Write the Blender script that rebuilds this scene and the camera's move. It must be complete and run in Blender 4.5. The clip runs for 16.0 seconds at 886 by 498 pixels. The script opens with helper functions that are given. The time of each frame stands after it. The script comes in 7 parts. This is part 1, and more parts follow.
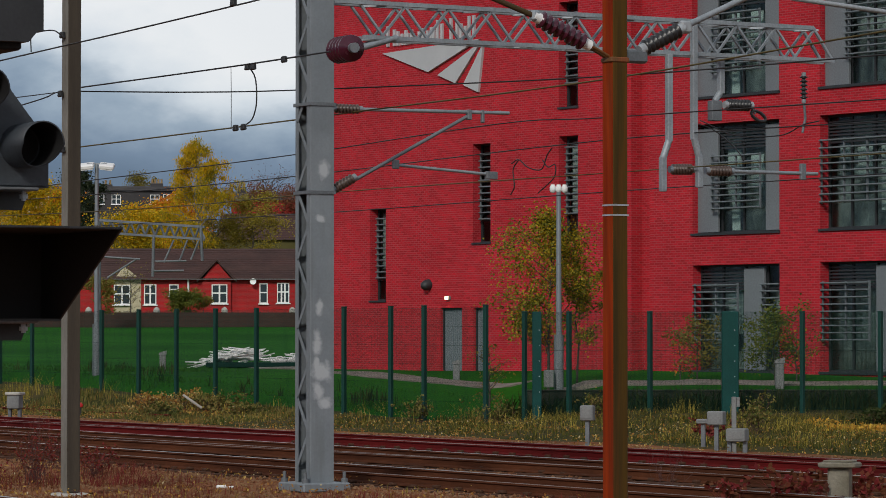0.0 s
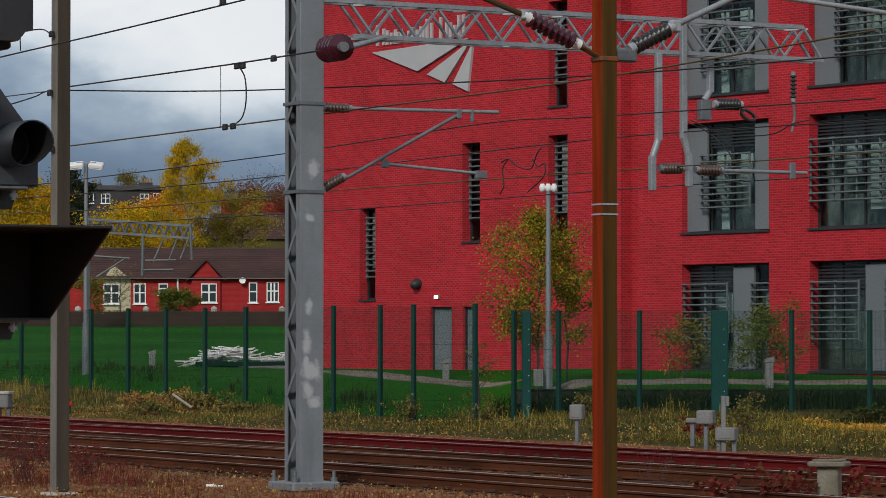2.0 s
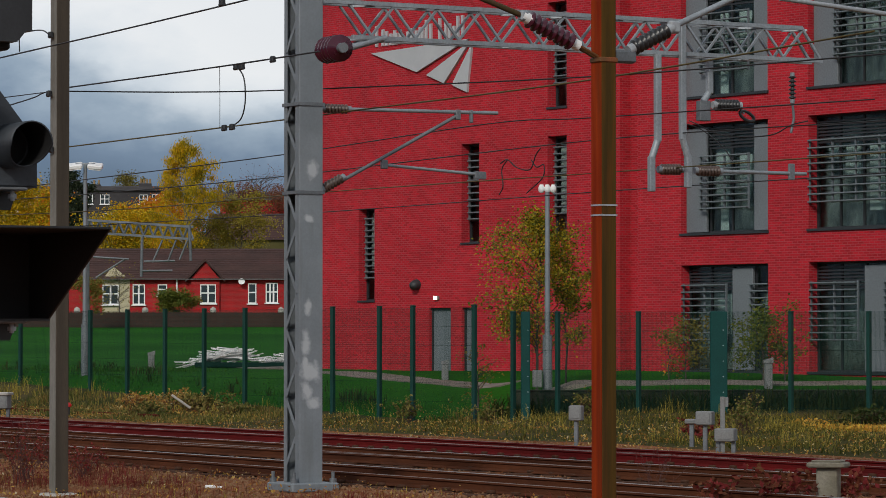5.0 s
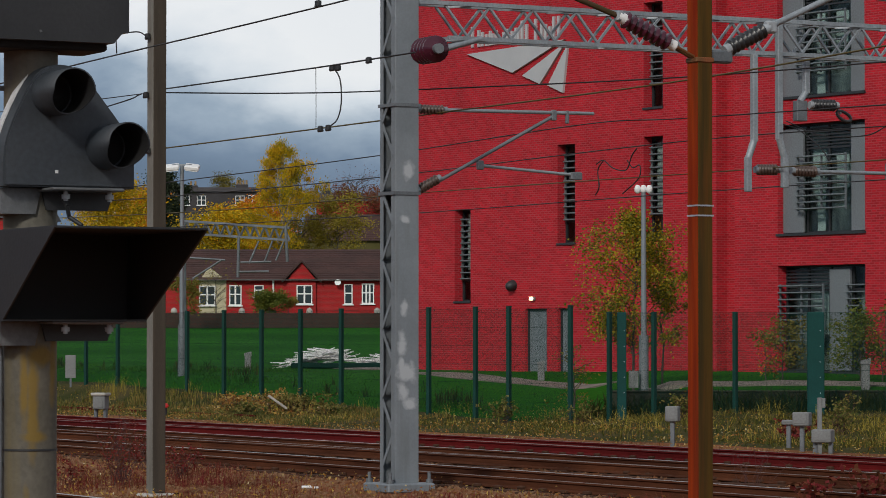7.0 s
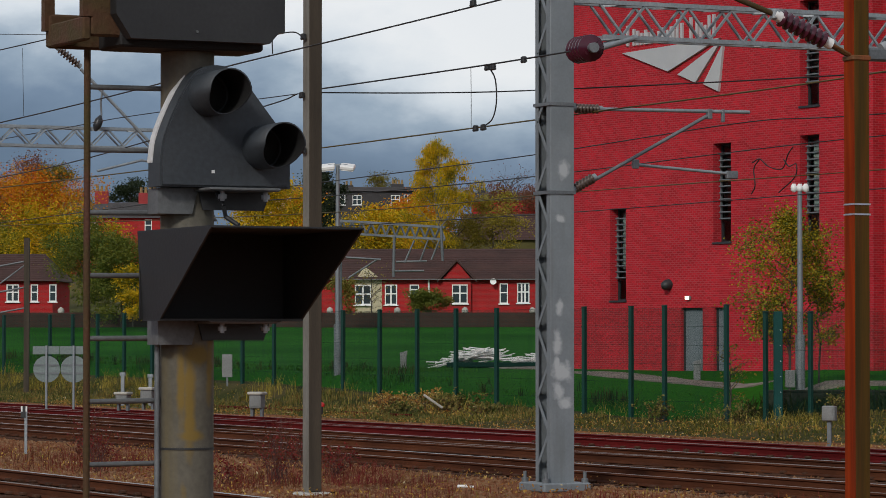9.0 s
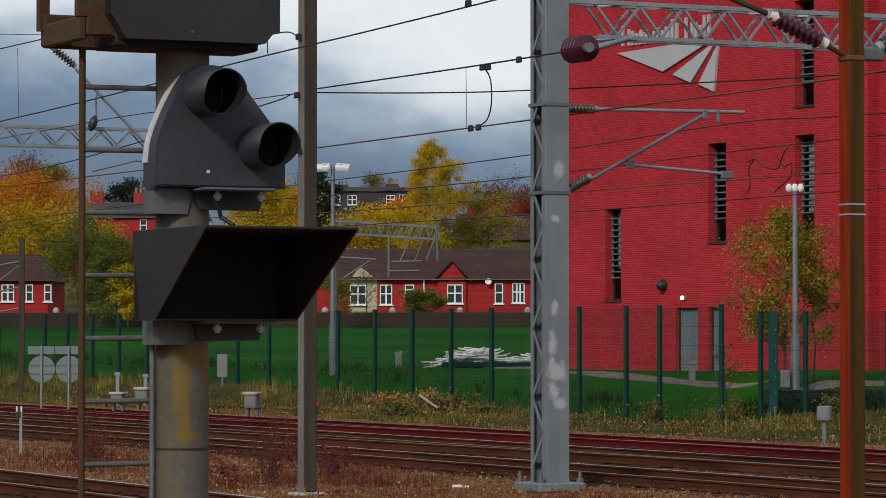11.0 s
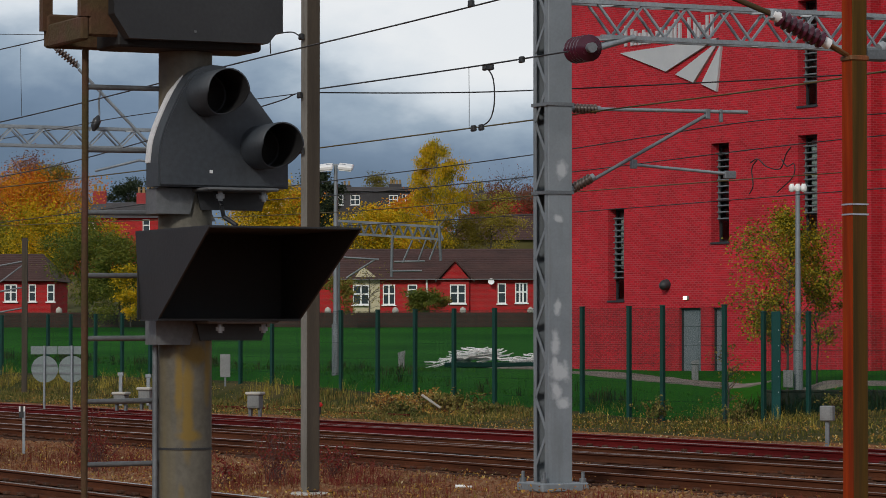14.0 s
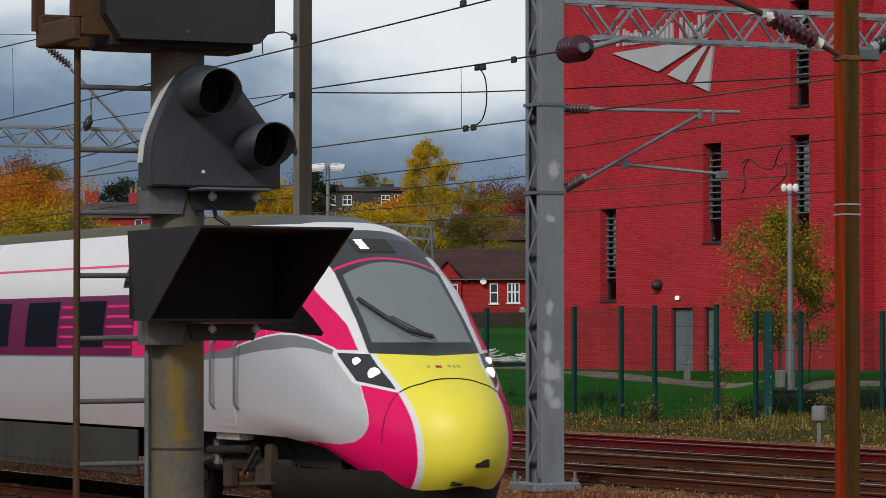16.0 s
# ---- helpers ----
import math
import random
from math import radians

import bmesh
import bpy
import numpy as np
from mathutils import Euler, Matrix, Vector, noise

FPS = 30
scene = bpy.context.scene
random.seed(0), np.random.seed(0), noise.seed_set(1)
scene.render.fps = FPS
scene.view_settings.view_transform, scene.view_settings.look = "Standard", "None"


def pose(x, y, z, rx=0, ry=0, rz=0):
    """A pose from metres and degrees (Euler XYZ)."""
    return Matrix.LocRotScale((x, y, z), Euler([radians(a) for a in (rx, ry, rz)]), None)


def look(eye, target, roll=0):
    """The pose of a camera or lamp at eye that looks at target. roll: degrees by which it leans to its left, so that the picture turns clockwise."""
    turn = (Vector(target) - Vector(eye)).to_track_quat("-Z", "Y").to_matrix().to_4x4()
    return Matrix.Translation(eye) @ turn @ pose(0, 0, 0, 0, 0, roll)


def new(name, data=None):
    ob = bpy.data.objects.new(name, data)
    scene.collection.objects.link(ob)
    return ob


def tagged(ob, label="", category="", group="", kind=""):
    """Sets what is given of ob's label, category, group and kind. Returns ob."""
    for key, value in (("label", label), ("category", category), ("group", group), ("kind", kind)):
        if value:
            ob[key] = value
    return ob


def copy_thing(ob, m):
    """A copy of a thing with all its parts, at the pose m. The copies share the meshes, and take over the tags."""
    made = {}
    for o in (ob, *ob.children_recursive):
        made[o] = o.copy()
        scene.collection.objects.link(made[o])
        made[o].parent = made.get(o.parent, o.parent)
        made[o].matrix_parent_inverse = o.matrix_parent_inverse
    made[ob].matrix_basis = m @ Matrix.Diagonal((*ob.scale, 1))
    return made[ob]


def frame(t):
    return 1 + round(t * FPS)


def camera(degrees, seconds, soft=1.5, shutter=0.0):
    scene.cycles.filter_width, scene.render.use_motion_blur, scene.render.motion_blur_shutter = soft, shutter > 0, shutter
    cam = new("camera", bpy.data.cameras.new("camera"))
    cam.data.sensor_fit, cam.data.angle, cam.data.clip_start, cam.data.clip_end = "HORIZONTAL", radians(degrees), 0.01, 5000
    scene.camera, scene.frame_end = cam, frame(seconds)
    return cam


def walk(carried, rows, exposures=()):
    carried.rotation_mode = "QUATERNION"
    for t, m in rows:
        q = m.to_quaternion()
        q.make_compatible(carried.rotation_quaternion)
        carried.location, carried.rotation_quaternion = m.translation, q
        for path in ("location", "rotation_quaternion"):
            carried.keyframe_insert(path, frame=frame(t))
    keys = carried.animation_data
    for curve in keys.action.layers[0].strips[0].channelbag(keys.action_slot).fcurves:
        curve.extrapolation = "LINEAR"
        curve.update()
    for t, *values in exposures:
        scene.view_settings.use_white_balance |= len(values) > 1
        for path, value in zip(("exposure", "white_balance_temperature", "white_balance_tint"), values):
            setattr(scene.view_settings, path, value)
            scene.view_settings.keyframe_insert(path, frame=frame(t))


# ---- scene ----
# The camera stands on the platform and pans; rails run along x, rail tops at z = 0.
cam = camera(15.0, 16.0, soft=0.8, shutter=0.1)
EYE = (0.0, 0.0, 2.05)
PITCH = 1.558
PAN = [(0.0, 60.093, 0), (0.5, 60.131, 0), (1.0, 60.189, 0), (1.5, 60.131, 0), (2.0, 59.915, -0.015), (2.5, 59.665, 0), (3.0, 59.838, 0),
       (3.5, 60.054, 0), (4.0, 60.054, 0), (4.2, 59.93, 0), (4.8, 59.9, 0), (5.7, 59.9, 0), (6.3, 59.95, 0), (6.5, 60.179, 0.01), (7.0, 61.535, 0.012), (7.5, 62.564, 0.012), (8.0, 64.199, 0), (8.5, 64.204, 0),
       (9.0, 64.180, 0), (11.5, 64.093, 0), (12.0, 64.093, 0), (12.5, 64.113, 0), (13.0, 64.113, 0), (13.5, 64.170, 0), (14.0, 64.146, 0),
       (14.5, 64.156, 0), (15.0, 64.113, 0), (15.5, 64.079, 0), (16.0, 64.012, 0)]
walk(cam, [(t, pose(*EYE, 90 + PITCH + dp, 0, yaw)) for t, yaw, dp in PAN], exposures=[(0.0, 0.0), (16.0, 0.0)])

# ---- light: broken cloud, a soft sun from behind the camera's right ----
SUN_EL, SUN_AZ = 32.0, -48.0  # degrees; azimuth of the sun counted from +x towards +y
world = bpy.data.worlds.new("sky")
scene.world = world
world.use_nodes = True
wn, wl = world.node_tree.nodes, world.node_tree.links
wn.clear()


def wnode(kind, **props):
    n = wn.new(kind)
    for k, v in props.items():
        n.inputs[k].default_value = v
    return n


sky = wn.new("ShaderNodeTexSky")
sky.sky_type, sky.sun_disc = "NISHITA", False
sky.sun_elevation, sky.sun_rotation = radians(SUN_EL), radians(90 - SUN_AZ)
coord = wn.new("ShaderNodeTexCoord")
sep = wn.new("ShaderNodeSeparateXYZ")
wl.new(coord.outputs["Generated"], sep.inputs[0])
mapn = wn.new("ShaderNodeMapping")
mapn.inputs["Scale"].default_value = (9, 9, 17)
wl.new(coord.outputs["Generated"], mapn.inputs[0])
cl = wnode("ShaderNodeTexNoise", Scale=1.0, Detail=7.0, Roughness=0.55)
wl.new(mapn.outputs[0], cl.inputs["Vector"])
lift = wn.new("ShaderNodeMath")
lift.operation = "MULTIPLY_ADD"
wl.new(cl.outputs[0], lift.inputs[0])
lift.inputs[1].default_value = 0.10
side = wn.new("ShaderNodeVectorMath")
side.operation = "DOT_PRODUCT"
side.inputs[1].default_value = (0.44, 0.90, 0.0)
wl.new(coord.outputs["Generated"], side.inputs[0])
bank = wn.new("ShaderNodeMath")
bank.operation = "MULTIPLY_ADD"
bank.inputs[1].default_value = 0.16
wl.new(side.outputs["Value"], bank.inputs[0])
wl.new(sep.outputs[2], bank.inputs[2])
clampn = wn.new("ShaderNodeMath")
clampn.operation = "ADD"
clampn.inputs[1].default_value = -0.002
wl.new(bank.outputs[0], clampn.inputs[0])
wl.new(clampn.outputs[0], lift.inputs[2])
ramp = wn.new("ShaderNodeValToRGB")
els = ramp.color_ramp.elements
els[0].position, els[0].color = 0.084, (0.11, 0.18, 0.30, 1)
els[1].position, els[1].color = 0.140, (1.04, 1.06, 1.09, 1)
for p, c in ((0.101, (0.175, 0.26, 0.40, 1)), (0.114, (0.38, 0.48, 0.61, 1)), (0.126, (0.82, 0.89, 0.97, 1)), (0.40, (0.55, 0.59, 0.66, 1)), (0.22, (0.9, 0.93, 0.98, 1))):
    els.new(p).color = c
wl.new(lift.outputs[0], ramp.inputs[0])
scale_sky = wn.new("ShaderNodeMixRGB")
scale_sky.blend_type = "MULTIPLY"
scale_sky.inputs[0].default_value = 1
scale_sky.inputs[2].default_value = (0.1, 0.1, 0.1, 1)
wl.new(sky.outputs[0], scale_sky.inputs[1])
mixs = wn.new("ShaderNodeMixRGB")
mixs.inputs[0].default_value = 0.9
wl.new(scale_sky.outputs[0], mixs.inputs[1])
wl.new(ramp.outputs[0], mixs.inputs[2])
bg = wnode("ShaderNodeBackground", Strength=0.82)
wl.new(mixs.outputs[0], bg.inputs[0])
wo = wn.new("ShaderNodeOutputWorld")
wl.new(bg.outputs[0], wo.inputs[0])

sun = new("sun", bpy.data.lights.new("sun", "SUN"))
sun.data.energy, sun.data.angle, sun.data.color = 1.9, radians(9), (1.0, 0.95, 0.87)
az, el = radians(SUN_AZ), radians(SUN_EL)
sun.matrix_world = look((0, 0, 40), (-math.cos(az) * math.cos(el), -math.sin(az) * math.cos(el), 40 - math.sin(el)))


# ---- materials ----
def material(name, color, rough=0.6, metal=0.0, other=None, scale=4.0, amount=0.5, fine=40.0, bump=0.15, random_tint=0.0, stretch=(1, 1, 1), spec=0.5, dirt=None, dirt_amount=0.5, grain=0.35):
    """Two scales of colour variation, fine relief, optional tint per object and a streaky dirt layer."""
    m = bpy.data.materials.new(name)
    m.use_nodes = True
    n, l = m.node_tree.nodes, m.node_tree.links
    b = n["Principled BSDF"]
    b.inputs["Metallic"].default_value = metal
    b.inputs["Specular IOR Level"].default_value = spec
    tc = n.new("ShaderNodeTexCoord")
    mp = n.new("ShaderNodeMapping")
    mp.inputs["Scale"].default_value = stretch
    l.new(tc.outputs["Object"], mp.inputs[0])
    n1, n2 = n.new("ShaderNodeTexNoise"), n.new("ShaderNodeTexNoise")
    n1.inputs["Scale"].default_value, n1.inputs["Detail"].default_value = scale, 5
    n2.inputs["Scale"].default_value, n2.inputs["Detail"].default_value = fine, 3
    for t in (n1, n2):
        l.new(mp.outputs[0], t.inputs["Vector"])
    if other is None:
        other = tuple(c * 0.6 for c in color)
    r1 = n.new("ShaderNodeMapRange")
    r1.inputs[1].default_value, r1.inputs[2].default_value = 0.35, 0.65
    r1.inputs[4].default_value = amount
    l.new(n1.outputs[0], r1.inputs[0])
    mix = n.new("ShaderNodeMixRGB")
    mix.inputs[1].default_value, mix.inputs[2].default_value = (*color, 1), (*other, 1)
    l.new(r1.outputs[0], mix.inputs[0])
    mul = n.new("ShaderNodeMixRGB")
    mul.blend_type = "OVERLAY"
    mul.inputs[0].default_value = grain
    l.new(mix.outputs[0], mul.inputs[1])
    l.new(n2.outputs[0], mul.inputs[2])
    last = mul.outputs[0]
    if dirt:
        dm = n.new("ShaderNodeMapping")
        dm.inputs["Scale"].default_value = (6.0, 6.0, 0.4)
        l.new(tc.outputs["Object"], dm.inputs[0])
        n3 = n.new("ShaderNodeTexNoise")
        n3.inputs["Scale"].default_value, n3.inputs["Detail"].default_value = 1.7, 6
        l.new(dm.outputs[0], n3.inputs["Vector"])
        r3 = n.new("ShaderNodeMapRange")
        r3.inputs[1].default_value, r3.inputs[2].default_value, r3.inputs[4].default_value = 0.5, 0.7, dirt_amount
        l.new(n3.outputs[0], r3.inputs[0])
        dmx = n.new("ShaderNodeMixRGB")
        dmx.inputs[2].default_value = (*dirt, 1)
        l.new(r3.outputs[0], dmx.inputs[0])
        l.new(last, dmx.inputs[1])
        last = dmx.outputs[0]
    if random_tint:
        oi = n.new("ShaderNodeObjectInfo")
        hs = n.new("ShaderNodeHueSaturation")
        rr = n.new("ShaderNodeMapRange")
        rr.inputs[3].default_value, rr.inputs[4].default_value = 1 - random_tint, 1 + random_tint
        l.new(oi.outputs["Random"], rr.inputs[0])
        l.new(rr.outputs[0], hs.inputs["Value"])
        l.new(last, hs.inputs["Color"])
        last = hs.outputs[0]
    l.new(last, b.inputs["Base Color"])
    rg = n.new("ShaderNodeMapRange")
    rg.inputs[3].default_value, rg.inputs[4].default_value = max(0.02, rough - 0.12), min(1, rough + 0.12)
    l.new(n1.outputs[0], rg.inputs[0])
    l.new(rg.outputs[0], b.inputs["Roughness"])
    if bump:
        bp = n.new("ShaderNodeBump")
        bp.inputs["Strength"].default_value, bp.inputs["Distance"].default_value = bump, 0.02
        l.new(n2.outputs[0], bp.inputs["Height"])
        l.new(bp.outputs[0], b.inputs["Normal"])
    return m


def leaf_material(name, colors, rough=0.6):
    """Leaf colour differs from leaf to leaf and in patches."""
    m = bpy.data.materials.new(name)
    m.use_nodes = True
    n, l = m.node_tree.nodes, m.node_tree.links
    b = n["Principled BSDF"]
    b.inputs["Roughness"].default_value = rough
    b.inputs["Specular IOR Level"].default_value = 0.2
    g = n.new("ShaderNodeNewGeometry")
    tc = n.new("ShaderNodeTexCoord")
    nz = n.new("ShaderNodeTexNoise")
    nz.inputs["Scale"].default_value = 0.6
    l.new(tc.outputs["Object"], nz.inputs["Vector"])
    ad = n.new("ShaderNodeMath")
    ad.operation = "MULTIPLY_ADD"
    ad.inputs[1].default_value = 0.55
    l.new(g.outputs["Random Per Island"], ad.inputs[0])
    mr = n.new("ShaderNodeMapRange")
    mr.inputs[1].default_value, mr.inputs[2].default_value, mr.inputs[4].default_value = 0.3, 0.7, 0.45
    l.new(nz.outputs[0], mr.inputs[0])
    l.new(mr.outputs[0], ad.inputs[2])
    cr = n.new("ShaderNodeValToRGB")
    e = cr.color_ramp.elements
    e[0].color, e[1].color = (*colors[0], 1), (*colors[-1], 1)
    for i, c in enumerate(colors[1:-1]):
        e.new((i + 1) / (len(colors) - 1)).color = (*c, 1)
    l.new(ad.outputs[0], cr.inputs[0])
    l.new(cr.outputs[0], b.inputs["Base Color"])
    tr = n.new("ShaderNodeBsdfTranslucent")
    l.new(cr.outputs[0], tr.inputs[0])
    mx = n.new("ShaderNodeMixShader")
    mx.inputs[0].default_value = 0.25
    l.new(b.outputs[0], mx.inputs[1])
    l.new(tr.outputs[0], mx.inputs[2])
    l.new(mx.outputs[0], n["Material Output"].inputs[0])
    return m


def brick_material(name, c1, c2, mortar):
    """Brick bond at real size on upright walls, with recessed mortar."""
    m = bpy.data.materials.new(name)
    m.use_nodes = True
    n, l = m.node_tree.nodes, m.node_tree.links
    b = n["Principled BSDF"]
    b.inputs["Roughness"].default_value = 0.85
    b.inputs["Specular IOR Level"].default_value = 0.25
    tc = n.new("ShaderNodeTexCoord")
    sp, ad, mp = n.new("ShaderNodeSeparateXYZ"), n.new("ShaderNodeMath"), n.new("ShaderNodeCombineXYZ")
    l.new(tc.outputs["Object"], sp.inputs[0])
    l.new(sp.outputs[0], ad.inputs[0])
    l.new(sp.outputs[1], ad.inputs[1])
    l.new(ad.outputs[0], mp.inputs[0])
    l.new(sp.outputs[2], mp.inputs[1])
    br = n.new("ShaderNodeTexBrick")
    br.inputs["Color1"].default_value, br.inputs["Color2"].default_value, br.inputs["Mortar"].default_value = (*c1, 1), (*c2, 1), (*mortar, 1)
    br.inputs["Scale"].default_value, br.inputs["Brick Width"].default_value, br.inputs["Row Height"].default_value = 1.0, 0.225, 0.075
    br.inputs["Mortar Size"].default_value, br.inputs["Mortar Smooth"].default_value, br.inputs["Bias"].default_value = 0.011, 0.1, 0.0
    l.new(mp.outputs[0], br.inputs["Vector"])
    nz = n.new("ShaderNodeTexNoise")
    nz.inputs["Scale"].default_value, nz.inputs["Detail"].default_value = 0.55, 6
    l.new(tc.outputs["Object"], nz.inputs["Vector"])
    ov = n.new("ShaderNodeMixRGB")
    ov.blend_type, ov.inputs[0].default_value = "OVERLAY", 0.34
    l.new(br.outputs[0], ov.inputs[1])
    l.new(nz.outputs[0], ov.inputs[2])
    l.new(ov.outputs[0], b.inputs["Base Color"])
    bp = n.new("ShaderNodeBump")
    bp.inputs["Strength"].default_value, bp.inputs["Distance"].default_value = 0.6, 0.012
    bp.invert = True
    l.new(br.outputs["Fac"], bp.inputs["Height"])
    l.new(bp.outputs[0], b.inputs["Normal"])
    return m


def glass_material(name, tint=(0.03, 0.045, 0.05), rough=0.05):
    m = bpy.data.materials.new(name)
    m.use_nodes = True
    b = m.node_tree.nodes["Principled BSDF"]
    b.inputs["Base Color"].default_value = (*tint, 1)
    b.inputs["Roughness"].default_value = rough
    b.inputs["Specular IOR Level"].default_value = 0.6
    return m


def glow_material(name, color, strength):
    m = bpy.data.materials.new(name)
    m.use_nodes = True
    b = m.node_tree.nodes["Principled BSDF"]
    b.inputs["Base Color"].default_value = (*color, 1)
    b.inputs["Emission Color"].default_value = (*color, 1)
    b.inputs["Emission Strength"].default_value = strength
    return m


BRICK = brick_material("red_brick", (0.51, 0.011, 0.024), (0.32, 0.007, 0.014), (0.37, 0.058, 0.068))
HOUSE_BRICK = brick_material("house_brick", (0.45, 0.012, 0.016), (0.33, 0.009, 0.012), (0.28, 0.05, 0.045))
GALV = material("galvanised_steel", (0.28, 0.31, 0.335), 0.55, 0.3, (0.20, 0.225, 0.25), 1.6, 0.7, 30, 0.08, dirt=(0.17, 0.18, 0.18), dirt_amount=0.35)
GALV_DARK = material("weathered_steel", (0.17, 0.185, 0.2), 0.55, 0.35, (0.10, 0.11, 0.12), 2.0, 0.7, 40, 0.08)
BROWN = material("rusty_brown_paint", (0.20, 0.055, 0.012), 0.6, 0.1, (0.085, 0.05, 0.014), 1.2, 0.9, 25, 0.15, stretch=(3, 3, 0.35), dirt=(0.07, 0.05, 0.015), dirt_amount=0.7)
POST_GREY = material("stained_post", (0.115, 0.105, 0.085), 0.75, 0.0, (0.070, 0.064, 0.046), 2.0, 0.8, 35, 0.15, dirt=(0.13, 0.10, 0.04), dirt_amount=0.6)
RAIL_RUST = material("rail_rust", (0.10, 0.034, 0.015), 0.9, 0.0, (0.045, 0.016, 0.009), 2.0, 0.8, 20, 0.2, stretch=(0.3, 3, 3), spec=0.1)
RAIL_RED = material("red_rust", (0.12, 0.008, 0.008), 0.85, 0.0, (0.06, 0.007, 0.007), 1.0, 0.8, 20, 0.2, stretch=(0.3, 3, 3), spec=0.1)
RAIL_DULL = material("dull_rail_head", (0.17, 0.13, 0.11), 0.5, 0.3, (0.07, 0.045, 0.04), 3, 0.6, 30, 0.02, stretch=(0.2, 3, 3))
RAIL_HEAD = material("rail_head_steel", (0.36, 0.365, 0.38), 0.42, 0.5, (0.09, 0.08, 0.08), 3, 0.5, 30, 0.02, stretch=(0.2, 3, 3))
SLEEPER = material("sleeper", (0.075, 0.038, 0.024), 0.9, 0, (0.04, 0.02, 0.014), 3, 0.7, 25, 0.3, spec=0.1)
DARK = material("black_signal_paint", (0.014, 0.015, 0.017), 0.55, 0, (0.028, 0.03, 0.033), 3, 0.5, 50, 0.05)
DARKER = material("matt_black", (0.006, 0.006, 0.007), 0.8, 0, (0.01, 0.01, 0.01), 3, 0.5, 50, 0.05)
SLATE = material("slate_blue_paint", (0.024, 0.030, 0.038), 0.6, 0, (0.045, 0.052, 0.06), 2, 0.7, 40, 0.05)
PALE = material("pale_grey_edge", (0.62, 0.63, 0.64), 0.6, 0, (0.5, 0.5, 0.52), 5, 0.6, 40, 0.05)
BRACKET = material("cast_bracket", (0.13, 0.135, 0.14), 0.55, 0.2, (0.08, 0.085, 0.09), 4, 0.7, 40, 0.1)
RUST = material("rusted_iron", (0.075, 0.028, 0.014), 0.85, 0.1, (0.052, 0.04, 0.010), 5, 0.9, 50, 0.3)
PORCELAIN = material("brown_porcelain", (0.058, 0.008, 0.020), 0.22, 0, (0.036, 0.007, 0.014), 5, 0.4, 20, 0.0)
PORC_GREY = material("grey_brown_insulator", (0.085, 0.055, 0.045), 0.4, 0, (0.05, 0.035, 0.03), 5, 0.5, 20, 0.05)
PORC_BLACK = material("black_insulator", (0.015, 0.016, 0.018), 0.35, 0, (0.025, 0.025, 0.027), 5, 0.5, 20, 0.02)
WIRE = material("dark_wire", (0.02, 0.02, 0.021), 0.55, 0.4, (0.03, 0.03, 0.03), 3, 0.5, 40, 0.0)
WIRE_GREEN = material("verdigris_wire", (0.10, 0.075, 0.02), 0.6, 0.3, (0.06, 0.05, 0.02), 3, 0.5, 40, 0.0)
GATE_GREEN = material("gate_green", (0.003, 0.05, 0.045), 0.6, 0.0, (0.003, 0.035, 0.03), 2, 0.6, 30, 0.05, spec=0.2)
FENCE = material("fence_green", (0.003, 0.026, 0.019), 0.7, 0.0, (0.002, 0.017, 0.013), 2, 0.6, 30, 0.05, spec=0.12)
FENCE_POST = material("fence_post_green", (0.004, 0.042, 0.033), 0.55, 0.0, (0.003, 0.03, 0.024), 2, 0.6, 30, 0.05, spec=0.3)
CLADDING = material("grey_cladding", (0.17, 0.19, 0.205), 0.5, 0.1, (0.14, 0.155, 0.17), 0.6, 0.6, 20, 0.04)
LOUVRE = material("louvre_steel", (0.16, 0.185, 0.20), 0.5, 0.2, (0.12, 0.14, 0.15), 2, 0.5, 20, 0.03)
FRAME_DARK = material("dark_window_frame", (0.03, 0.034, 0.038), 0.5, 0.1, (0.02, 0.022, 0.025), 2, 0.5, 20, 0.03)
GLASS = glass_material("window_glass")


def clear_glass(name):
    """A thin pane: mostly clear, slightly green, glossy by its angle."""
    m = bpy.data.materials.new(name)
    m.use_nodes = True
    n, l = m.node_tree.nodes, m.node_tree.links
    n.remove(n["Principled BSDF"])
    tr, gl, lw, mx = n.new("ShaderNodeBsdfTransparent"), n.new("ShaderNodeBsdfGlossy"), n.new("ShaderNodeLayerWeight"), n.new("ShaderNodeMixShader")
    tr.inputs[0].default_value = (0.74, 0.82, 0.80, 1)
    gl.inputs["Roughness"].default_value = 0.03
    lw.inputs[0].default_value = 0.5
    pw, ad = n.new("ShaderNodeMath"), n.new("ShaderNodeMath")
    pw.operation, pw.inputs[1].default_value = "POWER", 4.0
    ad.inputs[1].default_value = 0.03
    l.new(lw.outputs["Facing"], pw.inputs[0])
    l.new(pw.outputs[0], ad.inputs[0])
    l.new(ad.outputs[0], mx.inputs[0])
    l.new(tr.outputs[0], mx.inputs[1])
    l.new(gl.outputs[0], mx.inputs[2])
    l.new(mx.outputs[0], n["Material Output"].inputs[0])
    return m


